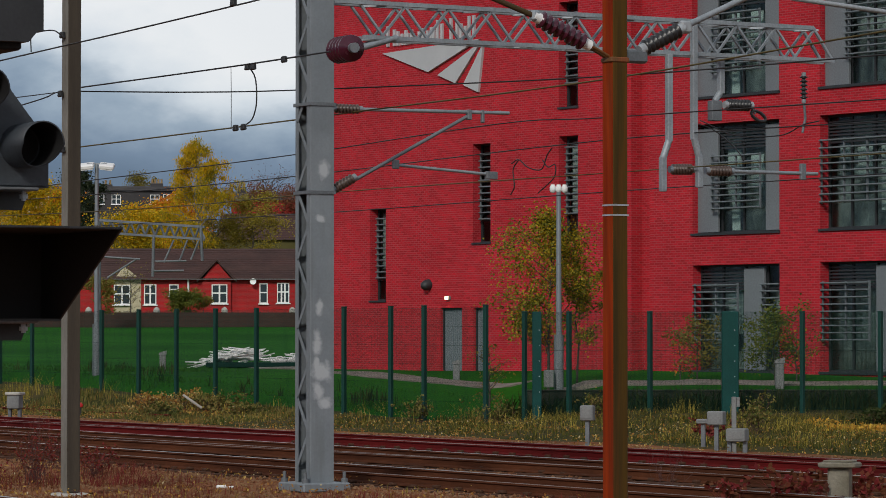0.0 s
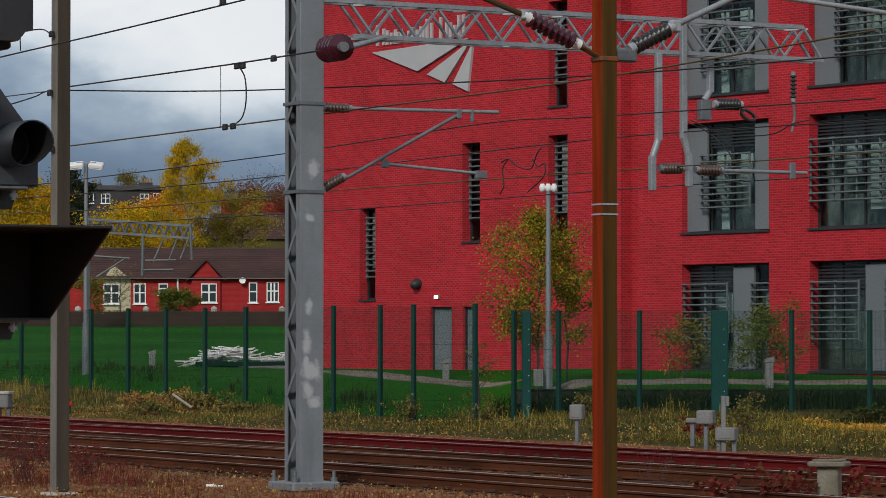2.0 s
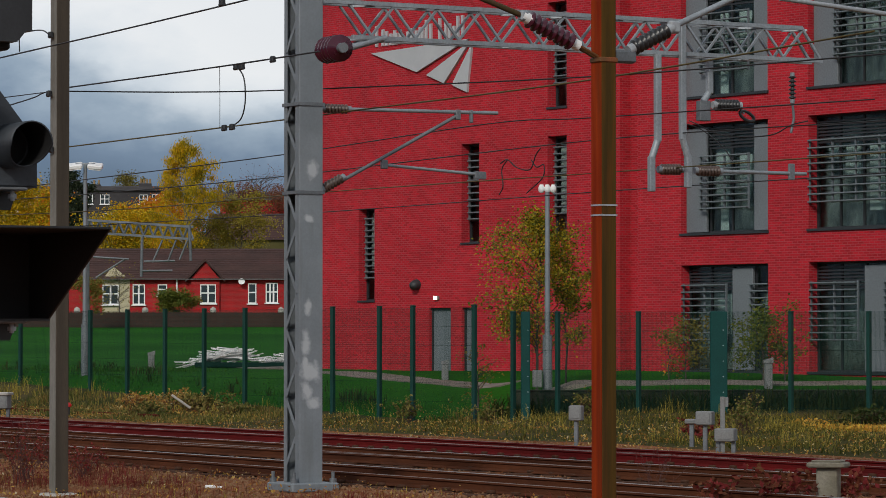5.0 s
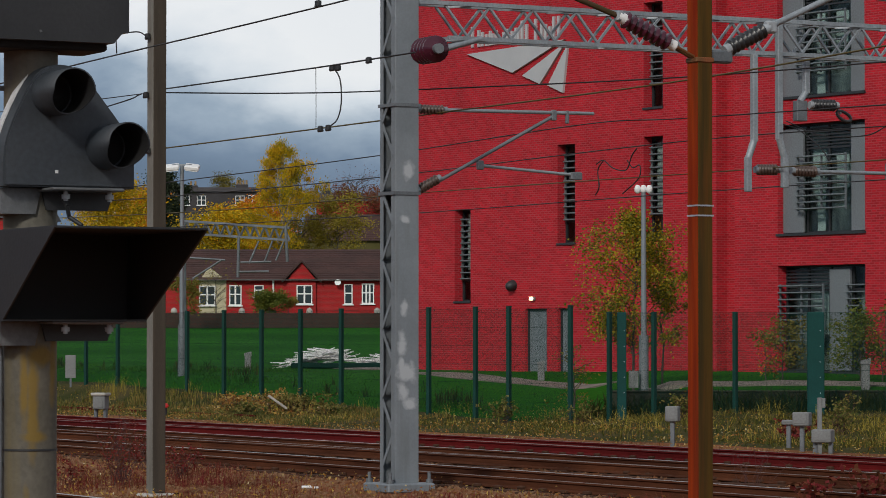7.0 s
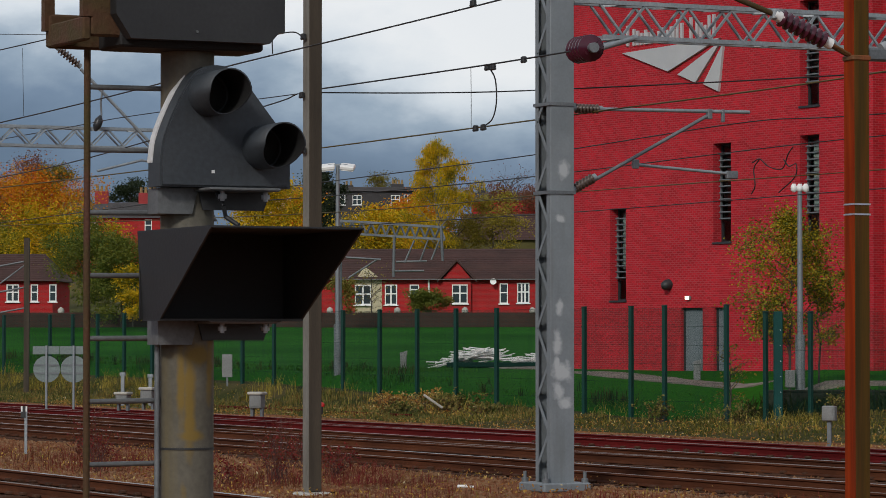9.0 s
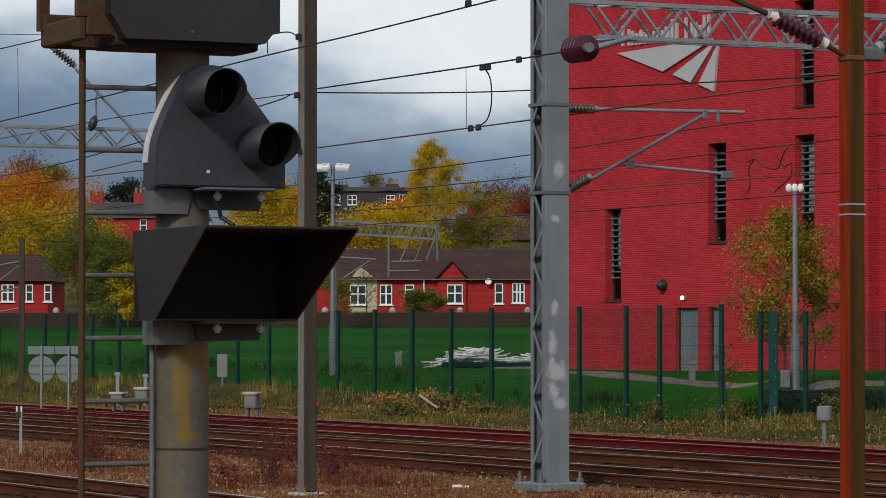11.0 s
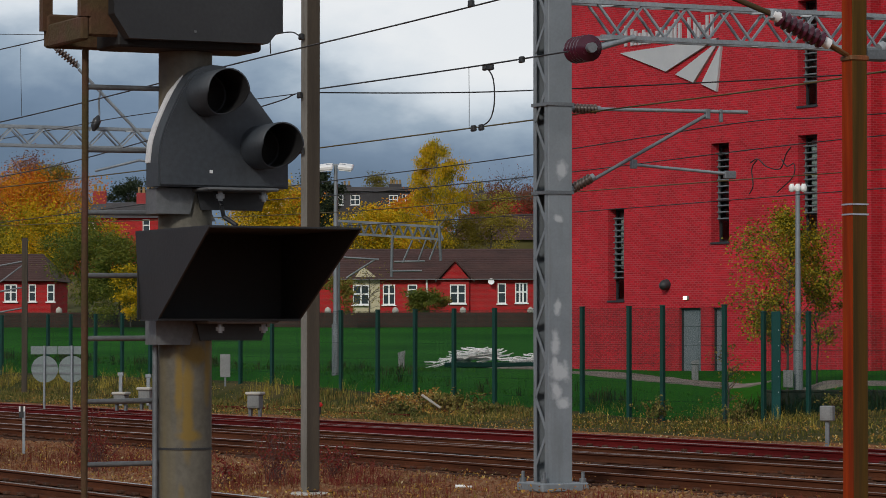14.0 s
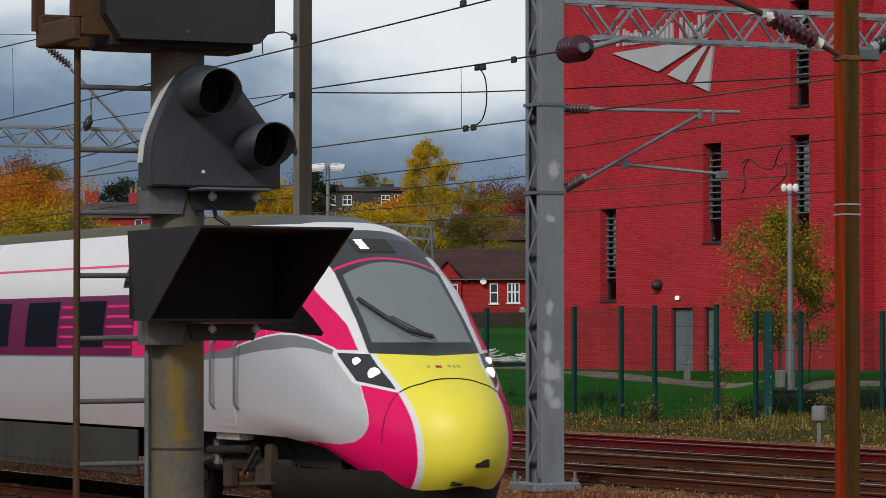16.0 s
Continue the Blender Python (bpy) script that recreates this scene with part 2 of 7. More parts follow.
PANE = clear_glass("office_pane")
DOOR_GREY = material("door_grey", (0.19, 0.22, 0.24), 0.5, 0.1, (0.15, 0.175, 0.19), 0.8, 0.6, 20, 0.05)
SIGN_GREY = material("sign_aluminium", (0.34, 0.36, 0.38), 0.5, 0.2, (0.28, 0.30, 0.32), 0.5, 0.6, 20, 0.03)
WHITE = material("white_paint", (0.78, 0.78, 0.77), 0.5, 0, (0.66, 0.66, 0.65), 2, 0.5, 20, 0.05)
CONCRETE = material("pale_concrete", (0.42, 0.40, 0.36), 0.85, 0, (0.3, 0.29, 0.26), 2.5, 0.8, 40, 0.2)
CABINET = material("cabinet_grey", (0.185, 0.19, 0.19), 0.6, 0.0, (0.12, 0.125, 0.122), 2, 0.6, 30, 0.05)


# ---- mesh tools ----
class Mesh:
    """Collects vertices and faces; faces may be smooth and carry a material slot."""

    def __init__(self):
        self.v, self.f, self.s, self.m = [], [], [], []

    def add(self, verts, faces, smooth=False, slot=0):
        o = len(self.v)
        self.v += [tuple(p) for p in verts]
        for f in faces:
            self.f.append([i + o for i in f])
            self.s.append(smooth)
            self.m.append(slot)
        return self

    def box(self, a, b, m=None, slot=0, bevel=0.0):
        (x0, y0, z0), (x1, y1, z1) = [min(p) for p in zip(a, b)], [max(p) for p in zip(a, b)]
        if bevel:
            e = min(bevel, 0.45 * (x1 - x0), 0.45 * (y1 - y0), 0.45 * (z1 - z0))
            ring = lambda i, z: [(x0 + i, y0 + e, z), (x0 + e, y0 + i, z), (x1 - e, y0 + i, z), (x1 - i, y0 + e, z), (x1 - i, y1 - e, z), (x1 - e, y1 - i, z), (x0 + e, y1 - i, z), (x0 + i, y1 - e, z)]
            vs = [(x + (e if x < (x0 + x1) / 2 else -e), y + (e if y < (y0 + y1) / 2 else -e), z0) for x, y, z in ring(0, z0)] + ring(0, z0 + e) + ring(0, z1 - e) + [(x + (e if x < (x0 + x1) / 2 else -e), y + (e if y < (y0 + y1) / 2 else -e), z1) for x, y, z in ring(0, z1)]
            fs = [[7 - i for i in range(8)], [24 + i for i in range(8)]]
            for k in range(3):
                for i in range(8):
                    j = (i + 1) % 8
                    fs.append([k * 8 + i, k * 8 + j, k * 8 + 8 + j, k * 8 + 8 + i])
        else:
            vs = [(x0, y0, z0), (x1, y0, z0), (x1, y1, z0), (x0, y1, z0), (x0, y0, z1), (x1, y0, z1), (x1, y1, z1), (x0, y1, z1)]
            fs = [(3, 2, 1, 0), (4, 5, 6, 7), (0, 1, 5, 4), (1, 2, 6, 5), (2, 3, 7, 6), (3, 0, 4, 7)]
        if m is not None:
            vs = [m @ Vector(p) for p in vs]
        return self.add(vs, fs, False, slot)

    def tube(self, p, q, r, r2=None, n=8, cap=True, slot=0):
        p, q = Vector(p), Vector(q)
        r2 = r if r2 is None else r2
        d = (q - p).normalized()
        a = d.orthogonal().normalized()
        b = d.cross(a)
        vs = []
        for c, rad in ((p, r), (q, r2)):
            vs += [c + rad * (math.cos(2 * math.pi * i / n) * a + math.sin(2 * math.pi * i / n) * b) for i in range(n)]
        fs = [(i, (i + 1) % n, n + (i + 1) % n, n + i) for i in range(n)]
        self.add(vs, fs, n > 4, slot)
        if cap:
            self.add(vs, [list(range(n))[::-1], list(range(n, 2 * n))], False, slot)
        return self

    def path(self, pts, r, n=6, slot=0):
        for p, q in zip(pts[:-1], pts[1:]):
            self.tube(p, q, r, None, n, True, slot)
        return self

    def lathe(self, p, q, profile, n=14, slot=0):
        """profile: (fraction from p to q, radius)."""
        p, q = Vector(p), Vector(q)
        d = (q - p)
        a = d.normalized().orthogonal().normalized()
        b = d.normalized().cross(a)
        vs = []
        for t, rad in profile:
            c = p + d * t
            vs += [c + rad * (math.cos(2 * math.pi * i / n) * a + math.sin(2 * math.pi * i / n) * b) for i in range(n)]
        fs = []
        for k in range(len(profile) - 1):
            fs += [(k * n + i, k * n + (i + 1) % n, k * n + n + (i + 1) % n, k * n + n + i) for i in range(n)]
        self.add(vs, fs, True, slot)
        return self.add(vs, [list(range(n))[::-1], list(range((len(profile) - 1) * n, len(profile) * n))], False, slot)

    def prism(self, outline, m, depth, slot=0):
        """outline in the plane (u, v) of m, pushed along its w axis by depth."""
        n = len(outline)
        vs = [m @ Vector((u, v, 0)) for u, v in outline] + [m @ Vector((u, v, depth)) for u, v in outline]
        fs = [list(range(n))[::-1], list(range(n, 2 * n))] + [(i, (i + 1) % n, n + (i + 1) % n, n + i) for i in range(n)]
        return self.add(vs, fs, False, slot)

    def data(self, name, mats):
        me = bpy.data.meshes.new(name)
        me.from_pydata(self.v, [], self.f)
        for mt in mats if isinstance(mats, (list, tuple)) else [mats]:
            me.materials.append(mt)
        me.polygons.foreach_set("use_smooth", self.s)
        me.polygons.foreach_set("material_index", self.m)
        me.update()
        return me


def fix(me):
    bm = bmesh.new()
    bm.from_mesh(me)
    bmesh.ops.recalc_face_normals(bm, faces=bm.faces)
    bm.to_mesh(me)
    bm.free()
    return me


def part(name, geo, mats, parent, label=""):
    ob = new(name, fix(geo.data(name, mats)))
    ob.parent = parent
    return tagged(ob, label) if label else ob


def thing(name, m, label, category, group="", kind=""):
    ob = new(name)
    ob.matrix_world = m
    return tagged(ob, label, category, group, kind)


def solid(name, geo, mats, label, category, group="", kind="", m=None):
    ob = new(name, fix(geo.data(name, mats)))
    if m is not None:
        ob.matrix_world = m
    return tagged(ob, label, category, group, kind)


def sheds(p, q, count, rad, core, ends=0.0):
    """Profile of a shed insulator between two points."""
    prof = [(0, core * 0.9)]
    for i in range(count):
        a, w = (i + 0.1) / count, 0.8 / count
        prof += [(a, core), (a + w * 0.35, rad), (a + w * 0.6, rad * 0.97), (a + w * 0.75, core)]
    return prof + [(1, core * 0.9)]


FRAME_XZ = Matrix(((1, 0, 0, 0), (0, 0, -1, 0), (0, 1, 0, 0), (0, 0, 0, 1)))  # u = x, v = z, w = -y
FRAME_YZ = Matrix(((0, 0, 1, 0), (1, 0, 0, 0), (0, 1, 0, 0), (0, 0, 0, 1)))  # u = y, v = z, w = x

# ---- ground: one sheet from the platform to the hill and on to the horizon ----
AHEAD = Vector((-math.sin(radians(62.1)), math.cos(radians(62.1)), 0))


def lerp_table(x, xs, ys):
    return float(np.interp(x, xs, ys))


def ground_z(x, y):
    z = x * AHEAD.x + y * AHEAD.y
    far = lerp_table(z, [60, 88, 98, 112, 135, 150, 200, 300, 400, 700, 1500, 4000], [-0.12, -0.05, 0.35, 1.0, 1.15, 1.35, 2.85, 8.0, 15.0, 24.0, 30.0, 30.0])
    z0, lat = -0.8668 * x + 0.4986 * y, 0.4986 * x + 0.8668 * y
    if lat > 2.0 and z0 < 125:
        bank = lerp_table(z0, [60, 78, 88.8, 89.6, 91.2, 94, 103, 125], [-0.12, -0.05, 0.22, 0.25, 0.74, 0.90, 1.10, 1.12])
        k = min(1.0, (lat - 2.0) / 2.0)
        far = far * (1 - k) + bank * k
    near = lerp_table(y, [-40, 0, 12, 14, 23, 24, 37, 38.5, 42], [-0.35, -0.35, -0.35, -0.26, -0.24, -0.20, -0.20, -0.18, -0.1])
    k = min(1.0, max(0.0, (y - 42.0) / 3.0))
    bumps = 0.05 * noise.noise((x * 0.35, y * 0.35, 0.0)) + 0.03 * noise.noise((x * 1.3, y * 1.3, 4.0))
    if y < 37:
        bumps *= 0.6
    bumps *= max(0.0, min(1.0, (64.0 - y) / 6.0))
    return near * (1 - k) + far * k + bumps


BALLAST = material("trackbed_ballast", (0.23, 0.098, 0.045), 0.95, 0, (0.12, 0.05, 0.025), 0.35, 0.9, 9, 0.9, spec=0.03)
VERGE = material("weedy_verge", (0.075, 0.060, 0.026), 0.95, 0, (0.03, 0.038, 0.010), 0.5, 0.9, 7, 0.9, spec=0.03)
GRASS = material("lawn", (0.020, 0.105, 0.008), 0.95, 0, (0.012, 0.065, 0.006), 0.12, 0.9, 6, 0.5, spec=0.02)
HILL = material("hill_scrub", (0.07, 0.075, 0.03), 0.95, 0, (0.11, 0.08, 0.03), 0.02, 0.9, 0.6, 0.5, spec=0.03)


def build_ground():
    xs = sorted(set([-3500, -2200, -1400, -1000, -800, -650, -540, -460, -400, -350] + [-310 + 8 * i for i in range(23)] + [-126 + 1.5 * i for i in range(75)] + [-10 + 10 * i for i in range(7)] + [120, 400, 900]))
    ys = sorted(set([-600, -200, -80, -40, -20, -10, -4, 0, 3, 6, 9] + [11 + 1.0 * i for i in range(50)] + [62 + 4 * i for i in range(20)] + [145 + 10 * i for i in range(14)] + [300, 350, 420, 520, 700, 1000, 1600, 2600, 4000]))
    g = Mesh()
    vs = [(x, y, ground_z(x, y)) for y in ys for x in xs]
    n = len(xs)
    g.v = vs
    for j in range(len(ys) - 1):
        for i in range(n - 1):
            cx, cy = (xs[i] + xs[i + 1]) / 2, (ys[j] + ys[j + 1]) / 2
            slot = 0 if cy < 37 else 1 if cy < 44 else 2
            if slot == 1 and cy < 38.6:
                slot = 0
            if slot == 2 and cx > -84 and cy < 60 and (cx + 76.12) * 0.8695 - (cy - 46.22) * 0.4939 > 0.1:
                slot = 1  # weeds up to the retaining wall
            if slot == 2 and cx * AHEAD.x + cy * AHEAD.y > 215:
                slot = 3
            g.f.append([j * n + i, j * n + i + 1, (j + 1) * n + i + 1, (j + 1) * n + i])
            g.s.append(True)
            g.m.append(slot)
    solid("ground", g, [BALLAST, VERGE, GRASS, HILL], "brown trackbed ballast running into a weedy verge and green lawn", "ground", kind="structure")


build_ground()


# ---- tracks ----
def rail_geo(x0, x1, bent=None):
    """One flat-bottomed rail along x, its head at z = 0; bent gives the sideways shift along it."""
    prof = [(-0.07, -0.16), (0.07, -0.16), (0.07, -0.145), (0.012, -0.12), (0.012, -0.045), (0.036, -0.03), (0.036, -0.004), (0.028, 0.0), (-0.028, 0.0), (-0.036, -0.004), (-0.036, -0.03), (-0.012, -0.045), (-0.012, -0.12), (-0.07, -0.145)]
    n = len(prof)
    xs = np.linspace(x0, x1, 24 if bent else 8)
    g = Mesh()
    vs = [(x, y + (bent(x) if bent else 0), z) for x in xs for y, z in prof]
    for k in range(len(xs) - 1):
        for i in range(n):
            j = (i + 1) % n
            g.add([], [])
            g.f.append([k * n + i, k * n + j, k * n + n + j, k * n + n + i])
            g.s.append(False)
            g.m.append(1 if i in (7, 8) else 0)
    g.v = vs
    return g


def sleeper_mesh():
    g = Mesh()
    g.box((-0.13, -1.27, -0.30), (0.13, 1.27, -0.165), bevel=0.015)
    for s in (-0.7525, 0.7525):
        for k in (-1, 1):
            g.box((-0.07, s + k * 0.1 - 0.045, -0.165), (0.07, s + k * 0.1 + 0.045, -0.115), bevel=0.012)
    return fix(g.data("sleeper", SLEEPER))


SLEEPER_MESH = sleeper_mesh()


def track(centre, x0, x1, body, label, s0, s1, heads):
    t = thing("railway_track", pose(0, centre, 0), label, "track", "railway tracks", "structure")
    for s, head in zip((-0.7525, 0.7525), heads):
        r = part("rail", rail_geo(x0, x1), [body, head], t)
        r.location = (0, s, 0)
    x = s0
    while x < s1:
        sl = new("sleeper", SLEEPER_MESH)
        sl.parent = t
        sl.location = (x, 0.02 * math.sin(x * 7), 0.01 * math.sin(x * 3))
        x += 0.65
    return t


NEAR, TRACK_A, TRACK_B, TRACK_C = 16.35, 25.83, 30.27, 34.4
track(NEAR, -500, 60, RAIL_RUST, "near railway track with bright rail heads on brown ballast", -75, -8, (RAIL_DULL, RAIL_HEAD))
track(TRACK_A, -500, 60, RAIL_RUST, "second railway track with dull rusted rails", -95, -25, (RAIL_DULL, RAIL_HEAD))
track(TRACK_B, -500, 60, RAIL_RUST, "third railway track with dull rusted rails", -105, -30, (RAIL_DULL, RAIL_HEAD))
track(TRACK_C, -500, 60, RAIL_RED, "far railway track with red rusted rails", -120, -35, (RAIL_DULL, RAIL_DULL))


def ease(x, a, b):
    k = min(1, max(0, (x - a) / (b - a)))
    return k * k * (3 - 2 * k)


# switch rails of a turnout between the second and third tracks
turnout = thing("turnout_rails", pose(0, 28.5, 0), "pair of rusted turnout rails curving between two tracks", "track", kind="structure")
part("rail", rail_geo(-140, -40, lambda x: 1.0 * ease(x, -80, -42)), [RAIL_RUST, RAIL_DULL], turnout)
r = part("rail", rail_geo(-140, -48, lambda x: 1.0 * ease(x, -88, -50)), [RAIL_RED, RAIL_DULL], turnout)
r.location = (0, 4.4, 0)
old = thing("spare_rail", pose(0, 40.6, -0.03), "disused red rusted rail lying in the weeds", "rail")
part("rail", rail_geo(-103, -86), [RAIL_RED, RAIL_RED], old)


# ---- the brick office building ----
FACADE = pose(-99.16, 57.39, 0, 0, 0, 7.07)
office = thing("office_building", FACADE, "red brick office building with grey panels and louvred windows", "building")


def wall_geo(x0, x1, z0, z1, openings, depth, y=0.0):
    """Front face with holes, and the reveals of the holes."""
    xs = sorted({x0, x1, *[o[0] for o in openings], *[o[1] for o in openings]})
    zs = sorted({z0, z1, *[o[2] for o in openings], *[o[3] for o in openings]})
    xs, zs = [x for x in xs if x0 <= x <= x1], [z for z in zs if z0 <= z <= z1]
    g = Mesh()
    for a, b in zip(xs[:-1], xs[1:]):
        for c, d in zip(zs[:-1], zs[1:]):
            mx, mz = (a + b) / 2, (c + d) / 2
            if any(o[0] < mx < o[1] and o[2] < mz < o[3] for o in openings):
                continue
            g.add([(a, y, c), (b, y, c), (b, y, d), (a, y, d)], [(0, 1, 2, 3)])
    for a, b, c, d in openings:
        e = y + depth
        g.add([(a, y, c), (b, y, c), (b, y, d), (a, y, d), (a, e, c), (b, e, c), (b, e, d), (a, e, d)], [(0, 4, 5, 1), (1, 5, 6, 2), (2, 6, 7, 3), (3, 7, 4, 0)])
    return g


BLIND = material("pale_blind", (0.50, 0.56, 0.55), 0.7, 0, (0.42, 0.48, 0.47), 1, 0.6, 20, 0.02)
SLITS = [(-4.78, -3.83, 3.45, 6.68), (1.17, 2.14, 5.35, 8.68), (5.79, 6.78, 5.4, 8.72), (5.8, 6.78, 9.67, 13.11)]
DOORS = [(-0.64, 0.57, 1.02, 3.16), (1.2, 1.98, 1.02, 3.16)]
BAYS = []
for bx in (12.40, 18.15, 23.9):
    for bz0, bz1 in ((1.12, 4.38), (5.37, 8.75), (9.6, 13.15)):
        BAYS.append((bx, bx + 3.97, bz0, bz1))


def wall_part(name, g):
    me = g.data(name, BRICK)
    bm = bmesh.new()
    bm.from_mesh(me)
    bmesh.ops.remove_doubles(bm, verts=bm.verts, dist=0.001)
    bm.to_mesh(me)
    bm.free()
    ob = new(name, me)
    ob.parent = office
    return ob


TOP = 15.5
wall_part("front_wall", wall_geo(-7.3, 9.45, -0.5, TOP, SLITS + DOORS, 0.42))
wall_part("recess_wall", wall_geo(9.45, 10.35, -0.5, TOP, [], 0.1, 0.45))
wall_part("bay_wall", wall_geo(10.35, 32, -0.5, TOP, BAYS, 0.40))
rest = Mesh()
rest.add([(9.45, 0, -0.5), (9.45, 0.45, -0.5), (9.45, 0.45, TOP), (9.45, 0, TOP)], [(0, 1, 2, 3)])
rest.add([(10.35, 0, -0.5), (10.35, 0.45, -0.5), (10.35, 0.45, TOP), (10.35, 0, TOP)], [(3, 2, 1, 0)])
rest.add([(-7.3, 0, -0.5), (-7.3, 16, -0.5), (-7.3, 16, TOP), (-7.3, 0, TOP)], [(3, 2, 1, 0)])
rest.add([(32, 0, -0.5), (32, 16, -0.5), (32, 16, TOP), (32, 0, TOP)], [(0, 1, 2, 3)])
rest.add([(-7.3, 16, -0.5), (32, 16, -0.5), (32, 16, TOP), (-7.3, 16, TOP)], [(3, 2, 1, 0)])
wall_part("side_wall", rest)
part("roof", Mesh().box((-7.4, -0.1, TOP), (32.1, 16.1, TOP + 0.3)), FRAME_DARK, office)
ROOM = material("office_room", (0.50, 0.57, 0.55), 0.8, 0, (0.10, 0.12, 0.12), 0.9, 0.95, 6, 0.0, stretch=(1.6, 1, 0.8))
part("inner_wall", Mesh().box((-7.0, 1.2, -0.4), (31.8, 1.4, TOP - 0.1)), ROOM, office)


def slat_set(win, x0, x1, z0, z1, count, y):
    """Louvre blades on two uprights, standing proud of the glass."""
    for i in range(count):
        z = z0 + (z1 - z0) * i / (count - 1)
        part("louvre", Mesh().box((x0, y - 0.09, z - 0.022), (x1, y + 0.05, z + 0.022), bevel=0.01), LOUVRE, win)
    k = max(1, round((x1 - x0) / 1.05))
    for i in range(k + 1):
        x = x0 + (x1 - x0) * i / k
        part("louvre_post", Mesh().box((x - 0.025, y + 0.0, z0 - 0.05), (x + 0.025, y + 0.06, z1 + 0.05)), LOUVRE, win)


def window_frame(win, x0, x1, z0, z1, mull, trans=()):
    y0, y1, w = 0.34, 0.42, 0.06
    g = Mesh()
    g.box((x0, y0, z0), (x0 + w, y1, z1)).box((x1 - w, y0, z0), (x1, y1, z1)).box((x0 + w, y0, z0), (x1 - w, y1, z0 + w)).box((x0 + w, y0, z1 - w), (x1 - w, y1, z1))
    for m in mull:
        g.box((m - w / 2, y0 + 0.003, z0 + w), (m + w / 2, y1 - 0.003, z1 - w))
    for t in trans:
        g.box((x0 + w, y0 + 0.006, t - w / 2), (x1 - w, y1 - 0.006, t + w / 2))
    part("window_frame", g, FRAME_DARK, win)
    xs = [x0, *mull, x1]
    for a, b in zip(xs[:-1], xs[1:]):
        pane = part("pane", Mesh().box((a + 0.03, 0.385, z0 + 0.03), (b - 0.03, 0.395, z1 - 0.03)), PANE, win)
        pane.visible_shadow = False
        if (round(a * 31 + z0 * 17) % 5) < 2 and b - a > 0.8:
            k = 0.25 + 0.1 * (round(a * 13 + z0 * 7) % 5)
            part("blind", Mesh().box((a + 0.1, 0.5, z1 - (z1 - z0) * (k + 0.2)), (a + (b - a) * 0.72, 0.515, z1 - 0.15)), BLIND, win)


def slit_window(o):
    win = new("window")
    win.parent = office
    x0, x1, z0, z1 = o
    window_frame(win, x0, x1, z0, z1, [], [z0 + 0.75])
    slat_set(win, x0 + 0.08, x1 - 0.02, z0 + 0.8, z1 - 0.35, 11, 0.25)
    part("window_sill", Mesh().box((x0 - 0.03, -0.05, z0 - 0.06), (x1 + 0.03, 0.34, z0 + 0.004)), FRAME_DARK, win)


for o in SLITS:
    slit_window(o)


def grey_panel(win, x0, x1, z0, z1, y=0.2):
    part("grey_panel", Mesh().box((x0, y, z0), (x1, y + 0.1, z1), bevel=0.01), CLADDING, win)


